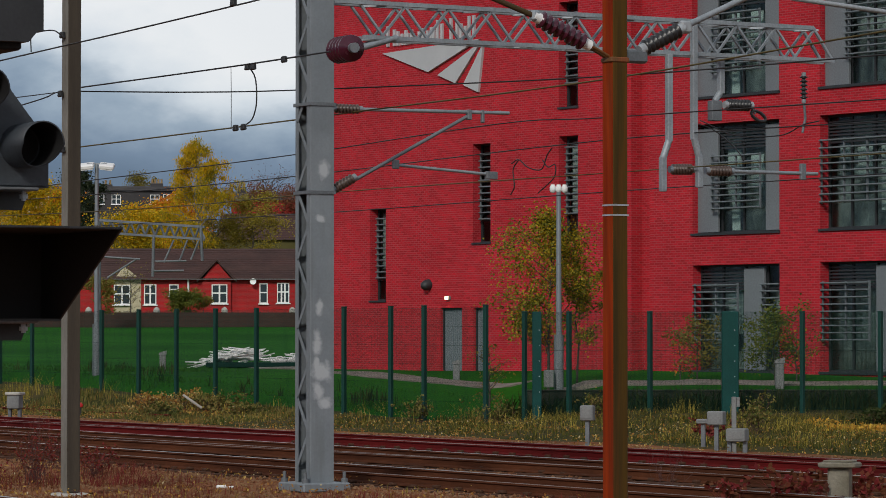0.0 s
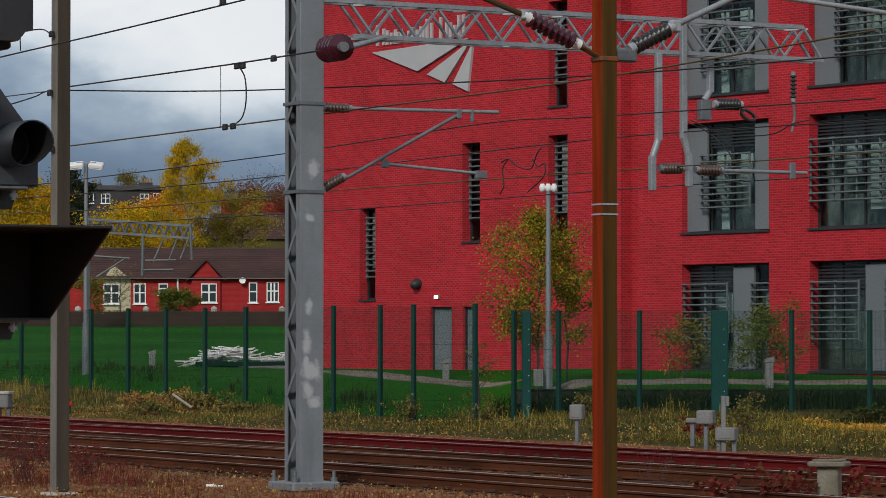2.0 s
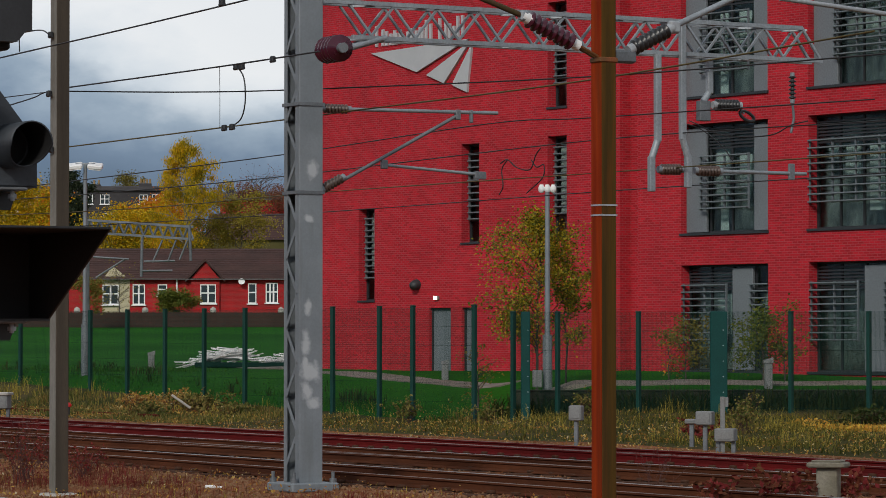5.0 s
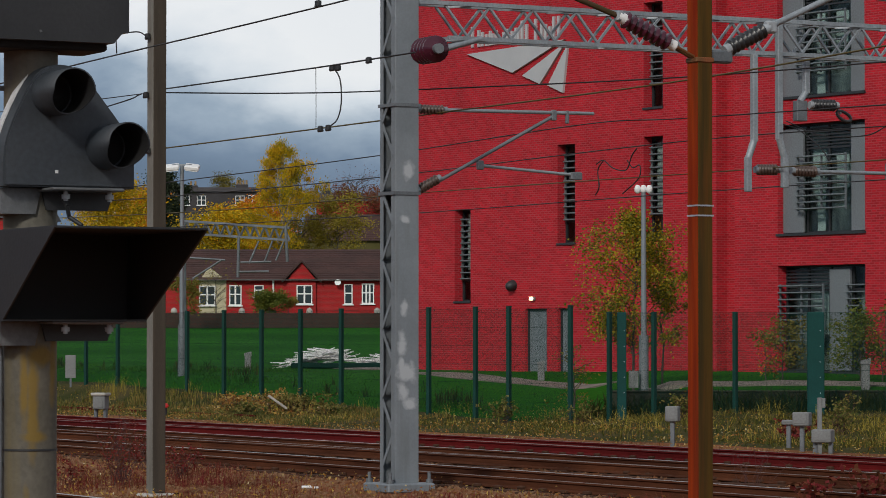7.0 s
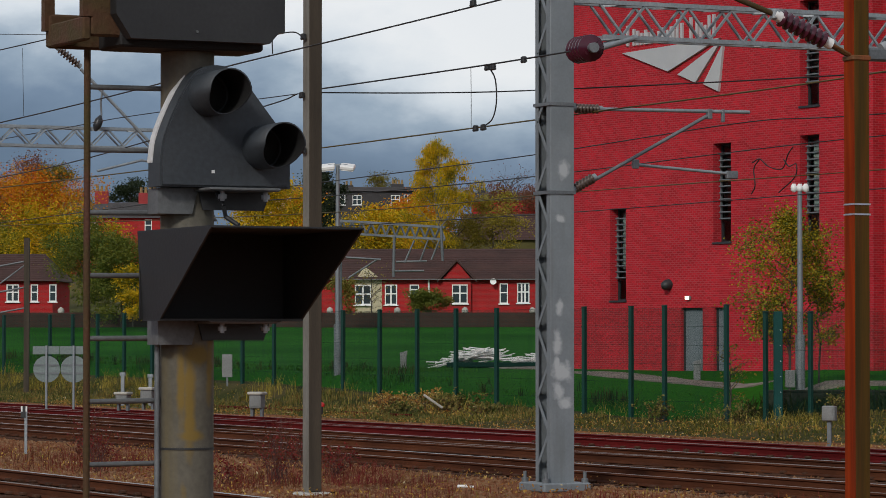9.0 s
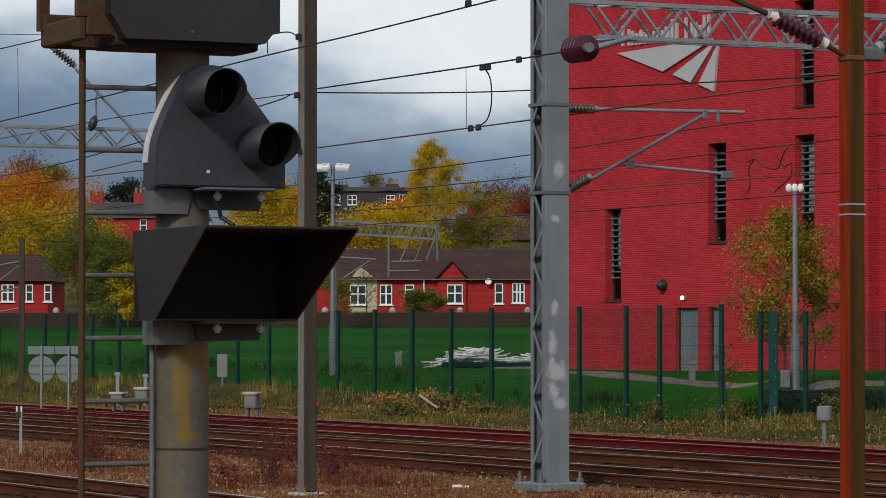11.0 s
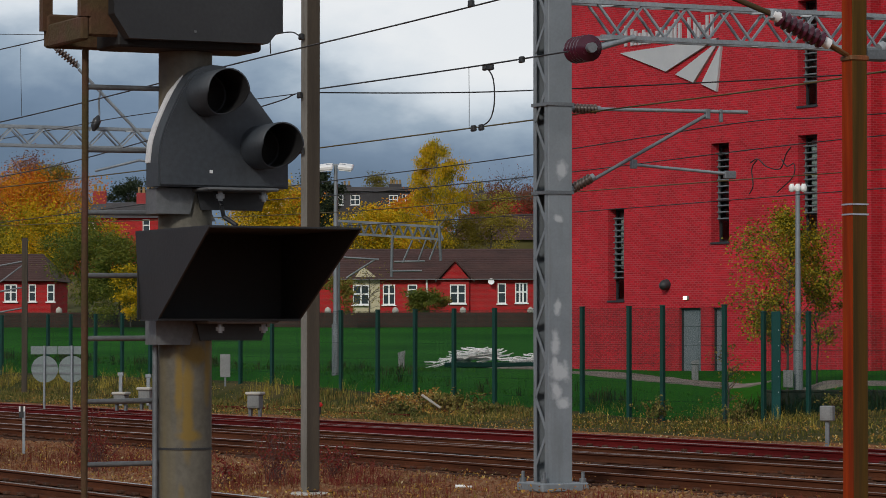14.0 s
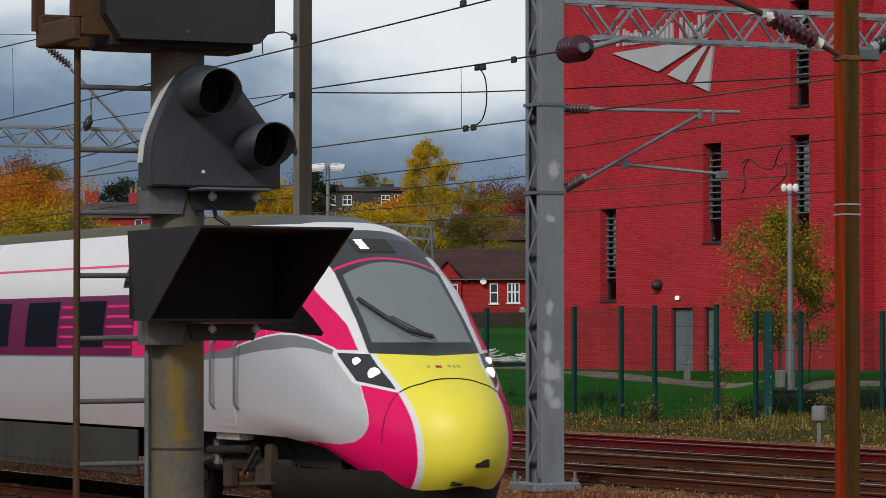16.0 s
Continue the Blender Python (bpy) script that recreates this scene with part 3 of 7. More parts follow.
def bay_window(o, floor, column):
    x0, x1, z0, z1 = o
    win = new("window")
    win.parent = office
    part("window_sill", Mesh().box((x0 - 0.04, -0.06, z0 - 0.07), (x1 + 0.04, 0.34, z0 + 0.004)), FRAME_DARK, win)
    w = x1 - x0
    if floor == 0:
        window_frame(win, x0, x1, z0, z1, [x0 + w * 0.26, x0 + w * 0.52, x0 + w * 0.77], [z1 - 0.75])
        grey_panel(win, x0 + w * 0.54, x0 + w * 0.77, z0 + 0.02, z1 - 0.12)
        slat_set(win, x0 + 0.0, x0 + w * 0.50, z0 + 0.95, z1 - 0.62, 9, 0.06)
        slat_set(win, x0 + w * 0.78, x1 - 0.03, z0 + 0.95, z1 - 0.62, 9, 0.06)
        for i in range(6):
            part("vent_slat", Mesh().box((x0 + 0.06, 0.29, z1 - 0.68 + i * 0.1), (x0 + w * 0.52, 0.335, z1 - 0.63 + i * 0.1)), FRAME_DARK, win)
    elif column == 0:
        window_frame(win, x0, x1, z0, z1, [x0 + w * 0.25, x0 + w * 0.5, x0 + w * 0.77], [z1 - 0.75])
        grey_panel(win, x0 + 0.02, x0 + w * 0.24, z0 + 0.03, z1 - 0.12)
        grey_panel(win, x0 + w * 0.79, x1 - 0.02, z0 + 0.03, z1 - 0.12)
        slat_set(win, x0 + w * 0.22, x0 + w * 0.77, z0 + 0.75, z1 - 1.02, 9, 0.02)
        part("blind", Mesh().box((x0 + w * 0.34, 0.45, z0 + 0.08), (x0 + w * 0.43, 0.47, z1 - 1.0)), BLIND, win)
        part("blind", Mesh().box((x0 + w * 0.56, 0.45, z1 - 2.0), (x0 + w * 0.7, 0.47, z1 - 1.0)), BLIND, win)
        for i in range(6):
            part("vent_slat", Mesh().box((x0 + w * 0.25, 0.29, z1 - 0.68 + i * 0.1), (x0 + w * 0.77, 0.335, z1 - 0.63 + i * 0.1)), FRAME_DARK, win)
    else:
        window_frame(win, x0, x1, z0, z1, [x0 + w * 0.25, x0 + w * 0.5, x0 + w * 0.75], [z1 - 0.8])
        if floor == 2:
            grey_panel(win, x0 + 0.02, x0 + w * 0.26, z0 + 0.03, z1 - 0.1)
            slat_set(win, x0 + w * 0.27, x1 - 0.05, z0 + 0.9, z1 - 1.0, 9, 0.02)
        else:
            slat_set(win, x0 + 0.0, x1 - 0.05, z0 + 0.8, z1 - 0.75, 9, 0.02)
            part("blind", Mesh().box((x0 + w * 0.1, 0.45, z1 - 1.3), (x0 + w * 0.2, 0.47, z1 - 0.85)), BLIND, win)
        for i in range(6):
            part("vent_slat", Mesh().box((x0 + 0.06, 0.29, z1 - 0.72 + i * 0.1), (x1 - 0.06, 0.335, z1 - 0.67 + i * 0.1)), FRAME_DARK, win)


for i, o in enumerate(BAYS):
    bay_window(o, i % 3, i // 3)

for x0, x1, z0, z1 in DOORS:
    d = new("door")
    d.parent = office
    g = Mesh().box((x0 + 0.05, 0.16, z0), (x1 - 0.05, 0.22, z1 - 0.05))
    k = 9 if x1 - x0 > 1 else 6
    for i in range(k):
        xx = x0 + 0.08 + (x1 - x0 - 0.16) * (i + 0.5) / k
        g.box((xx - 0.03, 0.145, z0 + 0.05), (xx + 0.03, 0.16, z1 - 0.1))
    part("door_leaf", g, DOOR_GREY, d)
    part("door_frame", Mesh().box((x0, 0.1, z0), (x0 + 0.05, 0.24, z1)).box((x1 - 0.05, 0.1, z0), (x1, 0.24, z1)).box((x0 + 0.05, 0.1, z1 - 0.05), (x1 - 0.05, 0.24, z1)), FRAME_DARK, d)
    part("handle", Mesh().tube((x1 - 0.14, 0.145, z0 + 1.0), (x1 - 0.14, 0.09, z0 + 1.0), 0.015).tube((x1 - 0.14, 0.09, z0 + 1.0), (x1 - 0.25, 0.09, z0 + 1.0), 0.012), SIGN_GREY, d)

# sign on the wall: three wedges and bars for the lettering
LOGO = material("sign_white", (0.46, 0.47, 0.48), 0.4, 0, (0.38, 0.39, 0.41), 1, 0.5, 10, 0.02, grain=0.05)
sign = thing("wall_sign", FACADE, "large white sign of wedges and lettering on red brick", "sign")
for pts in ([(-3.94, 12.1), (-1.27, 11.28), (1.65, 12.22)], [(-0.72, 11.14), (0.28, 10.80), (1.72, 12.12)], [(0.72, 10.72), (1.56, 10.42), (1.84, 12.05)]):
    part("wedge", Mesh().prism(pts, FRAME_XZ, 0.09), LOGO, sign)
widths = [0.50, 0.36, 0.24, 0.56, 0.38, 0.26, 0.36, 0, 0.46, 0.36, 0.16, 0.16]
x = -3.72
for i, w in enumerate(widths):
    if w:
        tall = 0.72 if i in (0, 6, 8, 10, 11) else 0.5
        for x0, x1, h in ((x, x + 0.11, tall), (x + w - 0.12, x + w, tall * 0.8))[:2 if w > 0.2 else 1]:
            part("letter_bar", Mesh().prism([(x0, 12.32), (x1, 12.32), (x1, 12.32 + h), (x0, 12.32 + h)], FRAME_XZ, 0.07), LOGO, sign)
    x += (w or 0.2) + 0.1

wl_ = thing("wall_lamp", FACADE, "lit bulkhead lamp on the brick wall above a door", "lamp")
part("lamp_body", Mesh().box((-0.27, -0.1, 3.43), (-0.05, 0, 3.57), bevel=0.02), CABINET, wl_)
part("diffuser", Mesh().box((-0.26, -0.14, 3.44), (-0.06, -0.1, 3.56), bevel=0.02), glow_material("lamp_glow", (1.0, 0.85, 0.55), 1.6), wl_)
vent = thing("wall_vent", FACADE, "dark round hooded vent on the brick wall", "vent")
part("hood", Mesh().lathe((-1.3, 0, 3.98), (-1.3, -0.32, 3.9), [(0, 0.19), (0.5, 0.18), (0.85, 0.13), (1, 0.04)]), DARK, vent)

GALV_MAST = material("mast_steel", (0.215, 0.24, 0.26), 0.55, 0.25, (0.16, 0.182, 0.20), 1.6, 0.7, 30, 0.06, dirt=(0.13, 0.14, 0.14), dirt_amount=0.35, grain=0.12)


def blotted(name, plain, spots, blot, strength):
    """A material with soft blots of another colour: (y, z, half width, half height) on a face towards x."""
    m = plain.copy()
    m.name = name
    n, l = m.node_tree.nodes, m.node_tree.links
    b = n["Principled BSDF"]
    base = b.inputs["Base Color"].links[0].from_socket
    tc, nz = n.new("ShaderNodeTexCoord"), n.new("ShaderNodeTexNoise")
    nz.inputs["Scale"].default_value, nz.inputs["Detail"].default_value = 9.0, 4
    l.new(tc.outputs["Object"], nz.inputs["Vector"])
    total = None
    for y, z, w, h in spots:
        mp = n.new("ShaderNodeMapping")
        mp.inputs["Location"].default_value = (0, -y / w, -z / h)
        mp.inputs["Scale"].default_value = (0, 1 / w, 1 / h)
        l.new(tc.outputs["Object"], mp.inputs[0])
        ln = n.new("ShaderNodeVectorMath")
        ln.operation = "LENGTH"
        l.new(mp.outputs[0], ln.inputs[0])
        ad = n.new("ShaderNodeMath")
        ad.operation = "MULTIPLY_ADD"
        ad.inputs[1].default_value = 1.6
        l.new(nz.outputs[0], ad.inputs[0])
        l.new(ln.outputs["Value"], ad.inputs[2])
        mr = n.new("ShaderNodeMapRange")
        mr.inputs[1].default_value, mr.inputs[2].default_value, mr.inputs[3].default_value, mr.inputs[4].default_value = 1.35, 2.0, strength, 0.0
        l.new(ad.outputs[0], mr.inputs[0])
        if total is None:
            total = mr.outputs[0]
        else:
            mx = n.new("ShaderNodeMath")
            mx.operation = "MAXIMUM"
            l.new(total, mx.inputs[0])
            l.new(mr.outputs[0], mx.inputs[1])
            total = mx.outputs[0]
    mix = n.new("ShaderNodeMixRGB")
    mix.inputs[2].default_value = (*blot, 1)
    l.new(total, mix.inputs[0])
    l.new(base, mix.inputs[1])
    l.new(mix.outputs[0], b.inputs["Base Color"])
    return m


PLATE = blotted("touched_up_steel", GALV_MAST, ((0.02, 4.62, 0.10, 0.14), (-0.02, 3.88, 0.08, 0.06), (-0.05, 2.55, 0.06, 0.12), (-0.08, 2.0, 0.07, 0.2), (0.0, 1.58, 0.15, 0.15), (-0.07, 1.30, 0.10, 0.14), (0.04, 1.12, 0.12, 0.08), (-0.09, 1.70, 0.06, 0.12)), (0.50, 0.52, 0.54), 0.75)
STAINED = blotted("lichen_stained_post", POST_GREY, ((-0.07, 1.86, 0.022, 0.22), (-0.035, 1.80, 0.03, 0.30), (0.075, 1.92, 0.025, 0.16), (0.0, 1.98, 0.09, 0.05), (-0.02, 1.60, 0.06, 0.03), (-0.06, 1.1, 0.02, 0.25)), (0.17, 0.105, 0.008), 0.85)

# ---- lattice portal with a boom over the far tracks ----
MX, MY = -44.85, 23.62


def build_mast():
    m = thing("lattice_mast", pose(MX, MY, 0, 0, 0, 0), "grey galvanised steel mast with lattice sides on a bolted base", "mast")
    top = 9.0
    # plain plate faces +x (towards the platform end), lattice faces -y
    part("front_channel", Mesh().box((0.12, -0.20, -0.1), (0.15, 0.20, top), bevel=0.006).box((0.02, 0.185, -0.1), (0.12, 0.20, top)).box((0.02, -0.20, -0.1), (0.12, -0.185, top)), PLATE, m)
    part("rear_channel", Mesh().box((-0.35, -0.20, -0.1), (-0.32, 0.20, top), bevel=0.006).box((-0.32, 0.185, -0.1), (-0.25, 0.20, top)).box((-0.32, -0.20, -0.1), (-0.25, -0.185, top)), GALV_MAST, m)
    part("web_plate", Mesh().box((-0.32, 0.165, -0.1), (0.12, 0.18, top)), GALV_DARK, m)
    for side in (-0.195,):
        z, k = 0.15, 0
        while z < top - 0.6:
            a, b = (0.09, -0.29) if k % 2 else (-0.29, 0.09)
            g = Mesh()
            d = Vector((b - a, 0, 0.52)).normalized()
            nrm = Vector((-d.z, 0, d.x)) * 0.03
            p, q = Vector((a, side, z)), Vector((b, side, z + 0.52))
            o = Vector((0, 0.006, 0))
            g.add([p - nrm - o, q - nrm - o, q + nrm - o, p + nrm - o, p - nrm + o, q - nrm + o, q + nrm + o, p + nrm + o], [(3, 2, 1, 0), (4, 5, 6, 7), (0, 1, 5, 4), (1, 2, 6, 5), (2, 3, 7, 6), (3, 0, 4, 7)])
            part("lacing_bar", g, GALV_MAST, m)
            z += 0.52
            k += 1
    for z in (4.25, 5.58):
        part("clamp_band", Mesh().box((-0.37, -0.225, z), (0.17, 0.225, z + 0.05)), GALV_DARK, m)
    part("base_plate", Mesh().box((-0.52, -0.40, -0.22), (0.32, 0.40, -0.08), bevel=0.02), GALV_MAST, m)
    for bx in (-0.44, 0.24):
        for by in (-0.33, 0.33):
            part("bolt", Mesh().tube((bx, by, -0.08), (bx, by, 0.08), 0.028, None, 6).tube((bx, by, -0.08), (bx, by, -0.02), 0.055, None, 6), GALV_DARK, m)
    return m


build_mast()


def boom(x, y0, y1, z0, z1, name_label, size=0.05, step=0.62, depth=0.3, taper=1.4):
    b = thing("lattice_boom", pose(x, 0, 0), name_label, "gantry beam", "lattice gantry beams")
    for dx in (-depth / 2, depth / 2):
        part("top_chord", Mesh().box((dx - size * 0.7, y0, z1 - size), (dx + size * 0.7, y1 - taper * 0.3, z1 + size * 0.3)), GALV, b)
        part("bottom_chord", Mesh().box((dx - size * 0.7, y0 + 0.5, z0 - size * 0.3), (dx + size * 0.7, y1, z0 + size)), GALV, b)
        y, k = y0 + 0.45, 0
        while y < y1 - step - 0.05:
            g = Mesh()
            za, zb = (z0 + size, z1 - size) if k % 2 else (z1 - size, z0 + size)
            g.tube((dx, y, za), (dx, y + step * 0.62, zb), size * 0.5, None, 4)
            part("web_bar", g, GALV, b)
            y += step * 0.62
            k += 1
        part("end_bar", Mesh().tube((dx, y1 - taper * 0.3, z1), (dx, y1, z0), size * 0.6, None, 4), GALV, b)
    y = y0 + 0.6
    while y < y1 - 0.3:
        for zz in (z0, z1 - size):
            part("cross_bar", Mesh().tube((-depth / 2, y, zz), (depth / 2, y + 0.3, zz), size * 0.4, None, 4), GALV, b)
        y += 0.9
    return b


main_boom = boom(MX, MY + 0.2, 33.12, 6.63, 7.19, "grey steel lattice boom reaching from the mast over the tracks")
part("brace", Mesh().tube((0.15, MY + 0.2, 6.35), (0.15, 24.9, 6.66), 0.05, None, 6).tube((-0.15, MY + 0.2, 6.35), (-0.15, 24.9, 6.66), 0.05, None, 6), GALV, main_boom)


def insulator(p, q, count, rad, core, mat, label, cap=GALV):
    i = thing("insulator", Matrix.Translation(p), label, "insulator", "line insulators")
    d = Vector(q) - Vector(p)
    part("ribbed_core", Mesh().lathe(d * 0.1, d * 0.9, sheds(None, None, count, rad, core), 16), mat, i)
    part("end_cap", Mesh().tube((0, 0, 0), d * 0.12, core * 1.25, None, 10), cap, i)
    part("end_cap", Mesh().tube(d * 0.88, d, core * 1.25, None, 10), cap, i)
    return i


def cantilever(x, y0, y1, z_top, z_low, y_stay0, z_stay, label):
    """Top tie, raking tube and registration arm with two insulators at the mast."""
    c = thing("cantilever", pose(x, 0, 0), label, "cantilever", "catenary cantilevers")
    part("top_tube", Mesh().tube((0, y0 + 0.5, z_top), (0, y1, z_top + 0.03), 0.028), GALV, c)
    ym = y1 - 0.72
    a, b = Vector((0, y0 + 0.35, z_low + 0.14)), Vector((0, ym, z_top - 0.03))
    part("raking_tube", Mesh().tube(a, b, 0.028), GALV_DARK, c)
    part("stay_arm", Mesh().tube((0, y_stay0, z_stay), (0, y1 - 0.25, z_stay - 0.11), 0.024), GALV, c)
    part("clip", Mesh().box((-0.04, ym - 0.04, z_top - 0.1), (0.04, ym + 0.04, z_top + 0.06), bevel=0.01), GALV_DARK, c)
    part("clip", Mesh().box((-0.03, ym + 0.22, z_top - 0.14), (0.03, ym + 0.27, z_top + 0.06), bevel=0.01), GALV_DARK, c)
    part("clip", Mesh().box((-0.04, y_stay0 - 0.05, z_stay - 0.06), (0.04, y_stay0 + 0.05, z_stay + 0.08), bevel=0.01), GALV_DARK, c)
    part("clip", Mesh().box((-0.04, y1 - 0.42, z_stay - 0.18), (0.04, y1 - 0.22, z_stay - 0.06), bevel=0.01), GALV_DARK, c)
    insulator((x, y0, z_top), (x, y0 + 0.52, z_top), 7, 0.075, 0.04, PORC_GREY, "grey-brown ribbed insulator at the mast")
    d = (b - a).normalized()
    insulator((x, y0, z_low), tuple(Vector((x, y0, z_low)) + d * 0.46), 6, 0.08, 0.045, PORC_GREY, "grey-brown ribbed insulator at the mast")


cantilever(MX, MY + 0.24, 26.98, 5.56, 4.32, 24.96, 4.73, "galvanised tube cantilever holding the overhead wires")


# ---- the signal on its post, with a ladder ----
def build_signal():
    s = thing("railway_signal", pose(-14.9, 5.86, 0), "dark railway signal with hooded lamps on a stained post", "signal")
    post = part("post", Mesh().tube((0, 0, -0.36), (0, 0, 4.6), 0.128, None, 24), STAINED, s, "stained grey round post with yellow streaks")
    part("band", Mesh().tube((0, 0, 1.535), (0, 0, 1.545), 0.1315, None, 24), DARK, post)
    part("conduit", Mesh().tube((0.0, -0.15, -0.36), (0.0, -0.15, 2.05), 0.014), GALV_DARK, post)
    # shunt head
    crown = [(0.44, 2.99), (0.285, 3.18), (0.2, 3.29), (0.12, 3.345), (0.01, 3.345), (-0.075, 3.29), (-0.205, 3.02), (-0.22, 2.88)]
    for _ in range(3):
        crown = [crown[0]] + [(p[0] * (1 - k) + q[0] * k, p[1] * (1 - k) + q[1] * k) for p, q in zip(crown[:-1], crown[1:]) for k in (0.25, 0.75)] + [crown[-1]]
    outline = [(-0.22, 2.77), (0.44, 2.77)] + crown
    head = part("shunt_head", Mesh().prism(outline, Matrix.Translation((0.06, 0, 0)) @ FRAME_YZ, 0.15), SLATE, s, "slate-blue triangular signal head")
    left = [p for p in crown if p[0] < 0.0 and p[1] > 2.88]
    edge = [(y - 0.006, z + 0.003) for y, z in left] + [(y + 0.002, z) for y, z in left[::-1]]
    part("pale_edge", Mesh().prism(edge, Matrix.Translation((0.058, 0, 0)) @ FRAME_YZ, 0.055), PALE, head, "chalky white edge")
    rimo = [((y - 0.11) * 0.97 + 0.11, (z - 3.05) * 0.97 + 3.05) for y, z in outline]
    part("face_plate", Mesh().prism(rimo, Matrix.Translation((0.21, 0, 0)) @ FRAME_YZ, 0.012), SLATE, head)
    for y, z in ((0.02, 3.205), (0.292, 2.962)):
        g = Mesh()
        n, r, t = 28, 0.104, 0.006
        ring = lambda x, rad, drop=0.0: [(x - drop * max(0, -math.sin(2 * math.pi * i / n)), y + rad * math.cos(2 * math.pi * i / n), z + rad * math.sin(2 * math.pi * i / n)) for i in range(n)]
        vs = ring(0.21, r) + ring(0.5, r * 1.02, 0.1) + ring(0.5, r * 1.02 - t, 0.1) + ring(0.22, r - t)
        band = lambda k: [(k * n + i, k * n + (i + 1) % n, (k + 1) * n + (i + 1) % n, (k + 1) * n + i) for i in range(n)]
        g.add(vs, band(0) + band(1), True)
        g.add(vs, band(2), True, 1)
        hood = part("lamp_hood", g, [SLATE, DARKER], head)
        part("lens", Mesh().lathe((0.222, y, z), (0.245, y, z), [(0, 0.09), (0.6, 0.07), (1, 0.02)], 20), DARKER, hood)
    part("label_chip", Mesh().box((0.222, 0.035, 2.835), (0.226, 0.05, 2.85)), PALE, head)
    # brackets
    for z0, z1 in ((2.645, 2.765), (2.03, 2.145)):
        g = Mesh()
        g.prism([(-0.2, z0), (-0.03, z0), (0.0, z1), (-0.2, z1)], Matrix.Translation((0.0, 0, 0)) @ FRAME_YZ, 0.14)
        b = part("bracket", g, BRACKET, s)
        part("arm", Mesh().box((0.10, -0.02, z1 - 0.015), (0.34, 0.34, z1), bevel=0.005), BRACKET, b)
        part("gusset", Mesh().prism([(0.02, z0 + 0.02), (0.33, z0 + 0.02), (0.36, z1 - 0.016), (0.0, z1 - 0.016)], Matrix.Translation((0.14, 0, 0)) @ FRAME_YZ, 0.012), DARK, b)
        for by in (0.07, 0.29):
            part("bolt", Mesh().tube((0.27, by, z1 - 0.06), (0.27, by, z1 - 0.016), 0.012, None, 6).tube((0.27, by, z1 - 0.05), (0.27, by, z1 - 0.03), 0.022, None, 6), SIGN_GREY, b)
    part("cable", Mesh().path([(0.2, 0.06, 2.77), (0.26, 0.08, 2.68), (0.24, 0.1, 2.63), (0.3, 0.14, 2.59)], 0.011), DARK, s)
    # wide hooded box
    yl, yr, zt, zb, xb = -0.30, 0.443, 2.553, 2.150, 0.13
    yb = -0.275
    t = 0.008
    ft, fb = 1.05, 0.36
    faces = [(0, 1, 2, 3), (7, 6, 5, 4), (0, 4, 5, 1), (1, 5, 6, 2), (2, 6, 7, 3), (3, 7, 4, 0)]
    box = part("route_box", Mesh().box((xb - 0.12, yl + 0.09, zb + 0.02), (xb, yr - 0.02, zt - 0.02), bevel=0.01), DARK, s, "wide black hooded indicator box")
    for y0, y1, k in ((yl, yb, 1), (yr, yr, -1)):
        vs = [(xb, y0, zt), (ft, y0, zt), (fb, y1, zb), (xb, y1, zb), (xb, y0 + k * t, zt), (ft, y0 + k * t, zt), (fb, y1 + k * t, zb), (xb, y1 + k * t, zb)]
        part("cheek", Mesh().add(vs, faces), DARK, box)
        part("cheek_lining", Mesh().add([(x, y + k * (t + 0.001), z) for x, y, z in vs[:4]] + [(x, y + k * (t + 0.003), z) for x, y, z in vs[:4]], faces), DARKER, box)
    part("floor_lining", Mesh().box((xb, yb + t, zb), (fb, yr - t, zb + 0.003)), DARKER, box)
    part("top_lining", Mesh().box((xb, yl + t, zt - 0.003), (ft - 0.002, yr - t, zt)), DARKER, box)
    part("top_plate", Mesh().box((xb, yl, zt), (ft, yr, zt + t)), DARK, box)
    part("bottom_plate", Mesh().box((xb, yb, zb - t), (fb, yr, zb)), DARK, box)
    part("display", Mesh().box((xb, yl + 0.009, zb + 0.001), (xb + 0.012, yr - 0.004, zt - 0.001)), DARKER, box)
    # main head's backboard above
    ob = [(-0.47, 3.56), (-0.395, 3.448), (0.30, 3.448), (0.345, 3.50), (0.375, 3.50), (0.375, 5.2), (-0.47, 5.2)]
    top = part("main_head", Mesh().prism(ob, Matrix.Translation((0.22, 0, 0)) @ FRAME_YZ, 0.08), DARK, s, "black backboard of the main signal head")
    part("head_case", Mesh().box((-0.08, -0.42, 3.415), (0.22, 0.30, 5.2), bevel=0.01), DARKER, top)
    part("bolt", Mesh().tube((0.30, -0.07, 3.49), (0.306, -0.07, 3.49), 0.007, None, 6), BRACKET, top)
    # ladder: one stile and rungs to the post
    lad = part("ladder", Mesh().tube((-0.03, -0.492, -0.36), (-0.03, -0.492, 3.42), 0.017, None, 8), RUST, s, "rusty ladder with steel rungs")
    for i in range(13):
        z = -0.305 + 0.2955 * i
        if z > 3.35:
            break
        part("rung", Mesh().tube((-0.03, -0.5, z), (-0.03, -0.1, z + 0.003), 0.0125, None, 8), BRACKET, lad)
    # rusted staging frame
    st = part("staging", Mesh().box((-0.32, -0.60, 3.44), (-0.26, -0.15, 3.60), bevel=0.01), RUST, s, "rusted angle-iron staging")
    part("staging_side", Mesh().box((-0.26, -0.60, 3.44), (0.21, -0.56, 3.55), bevel=0.008), RUST, st)
    part("staging_front", Mesh().box((0.16, -0.56, 3.46), (0.21, -0.40, 3.66), bevel=0.01), RUST, st)
    part("upright", Mesh().box((-0.32, -0.62, 3.52), (-0.27, -0.57, 5.2)), RUST, st)
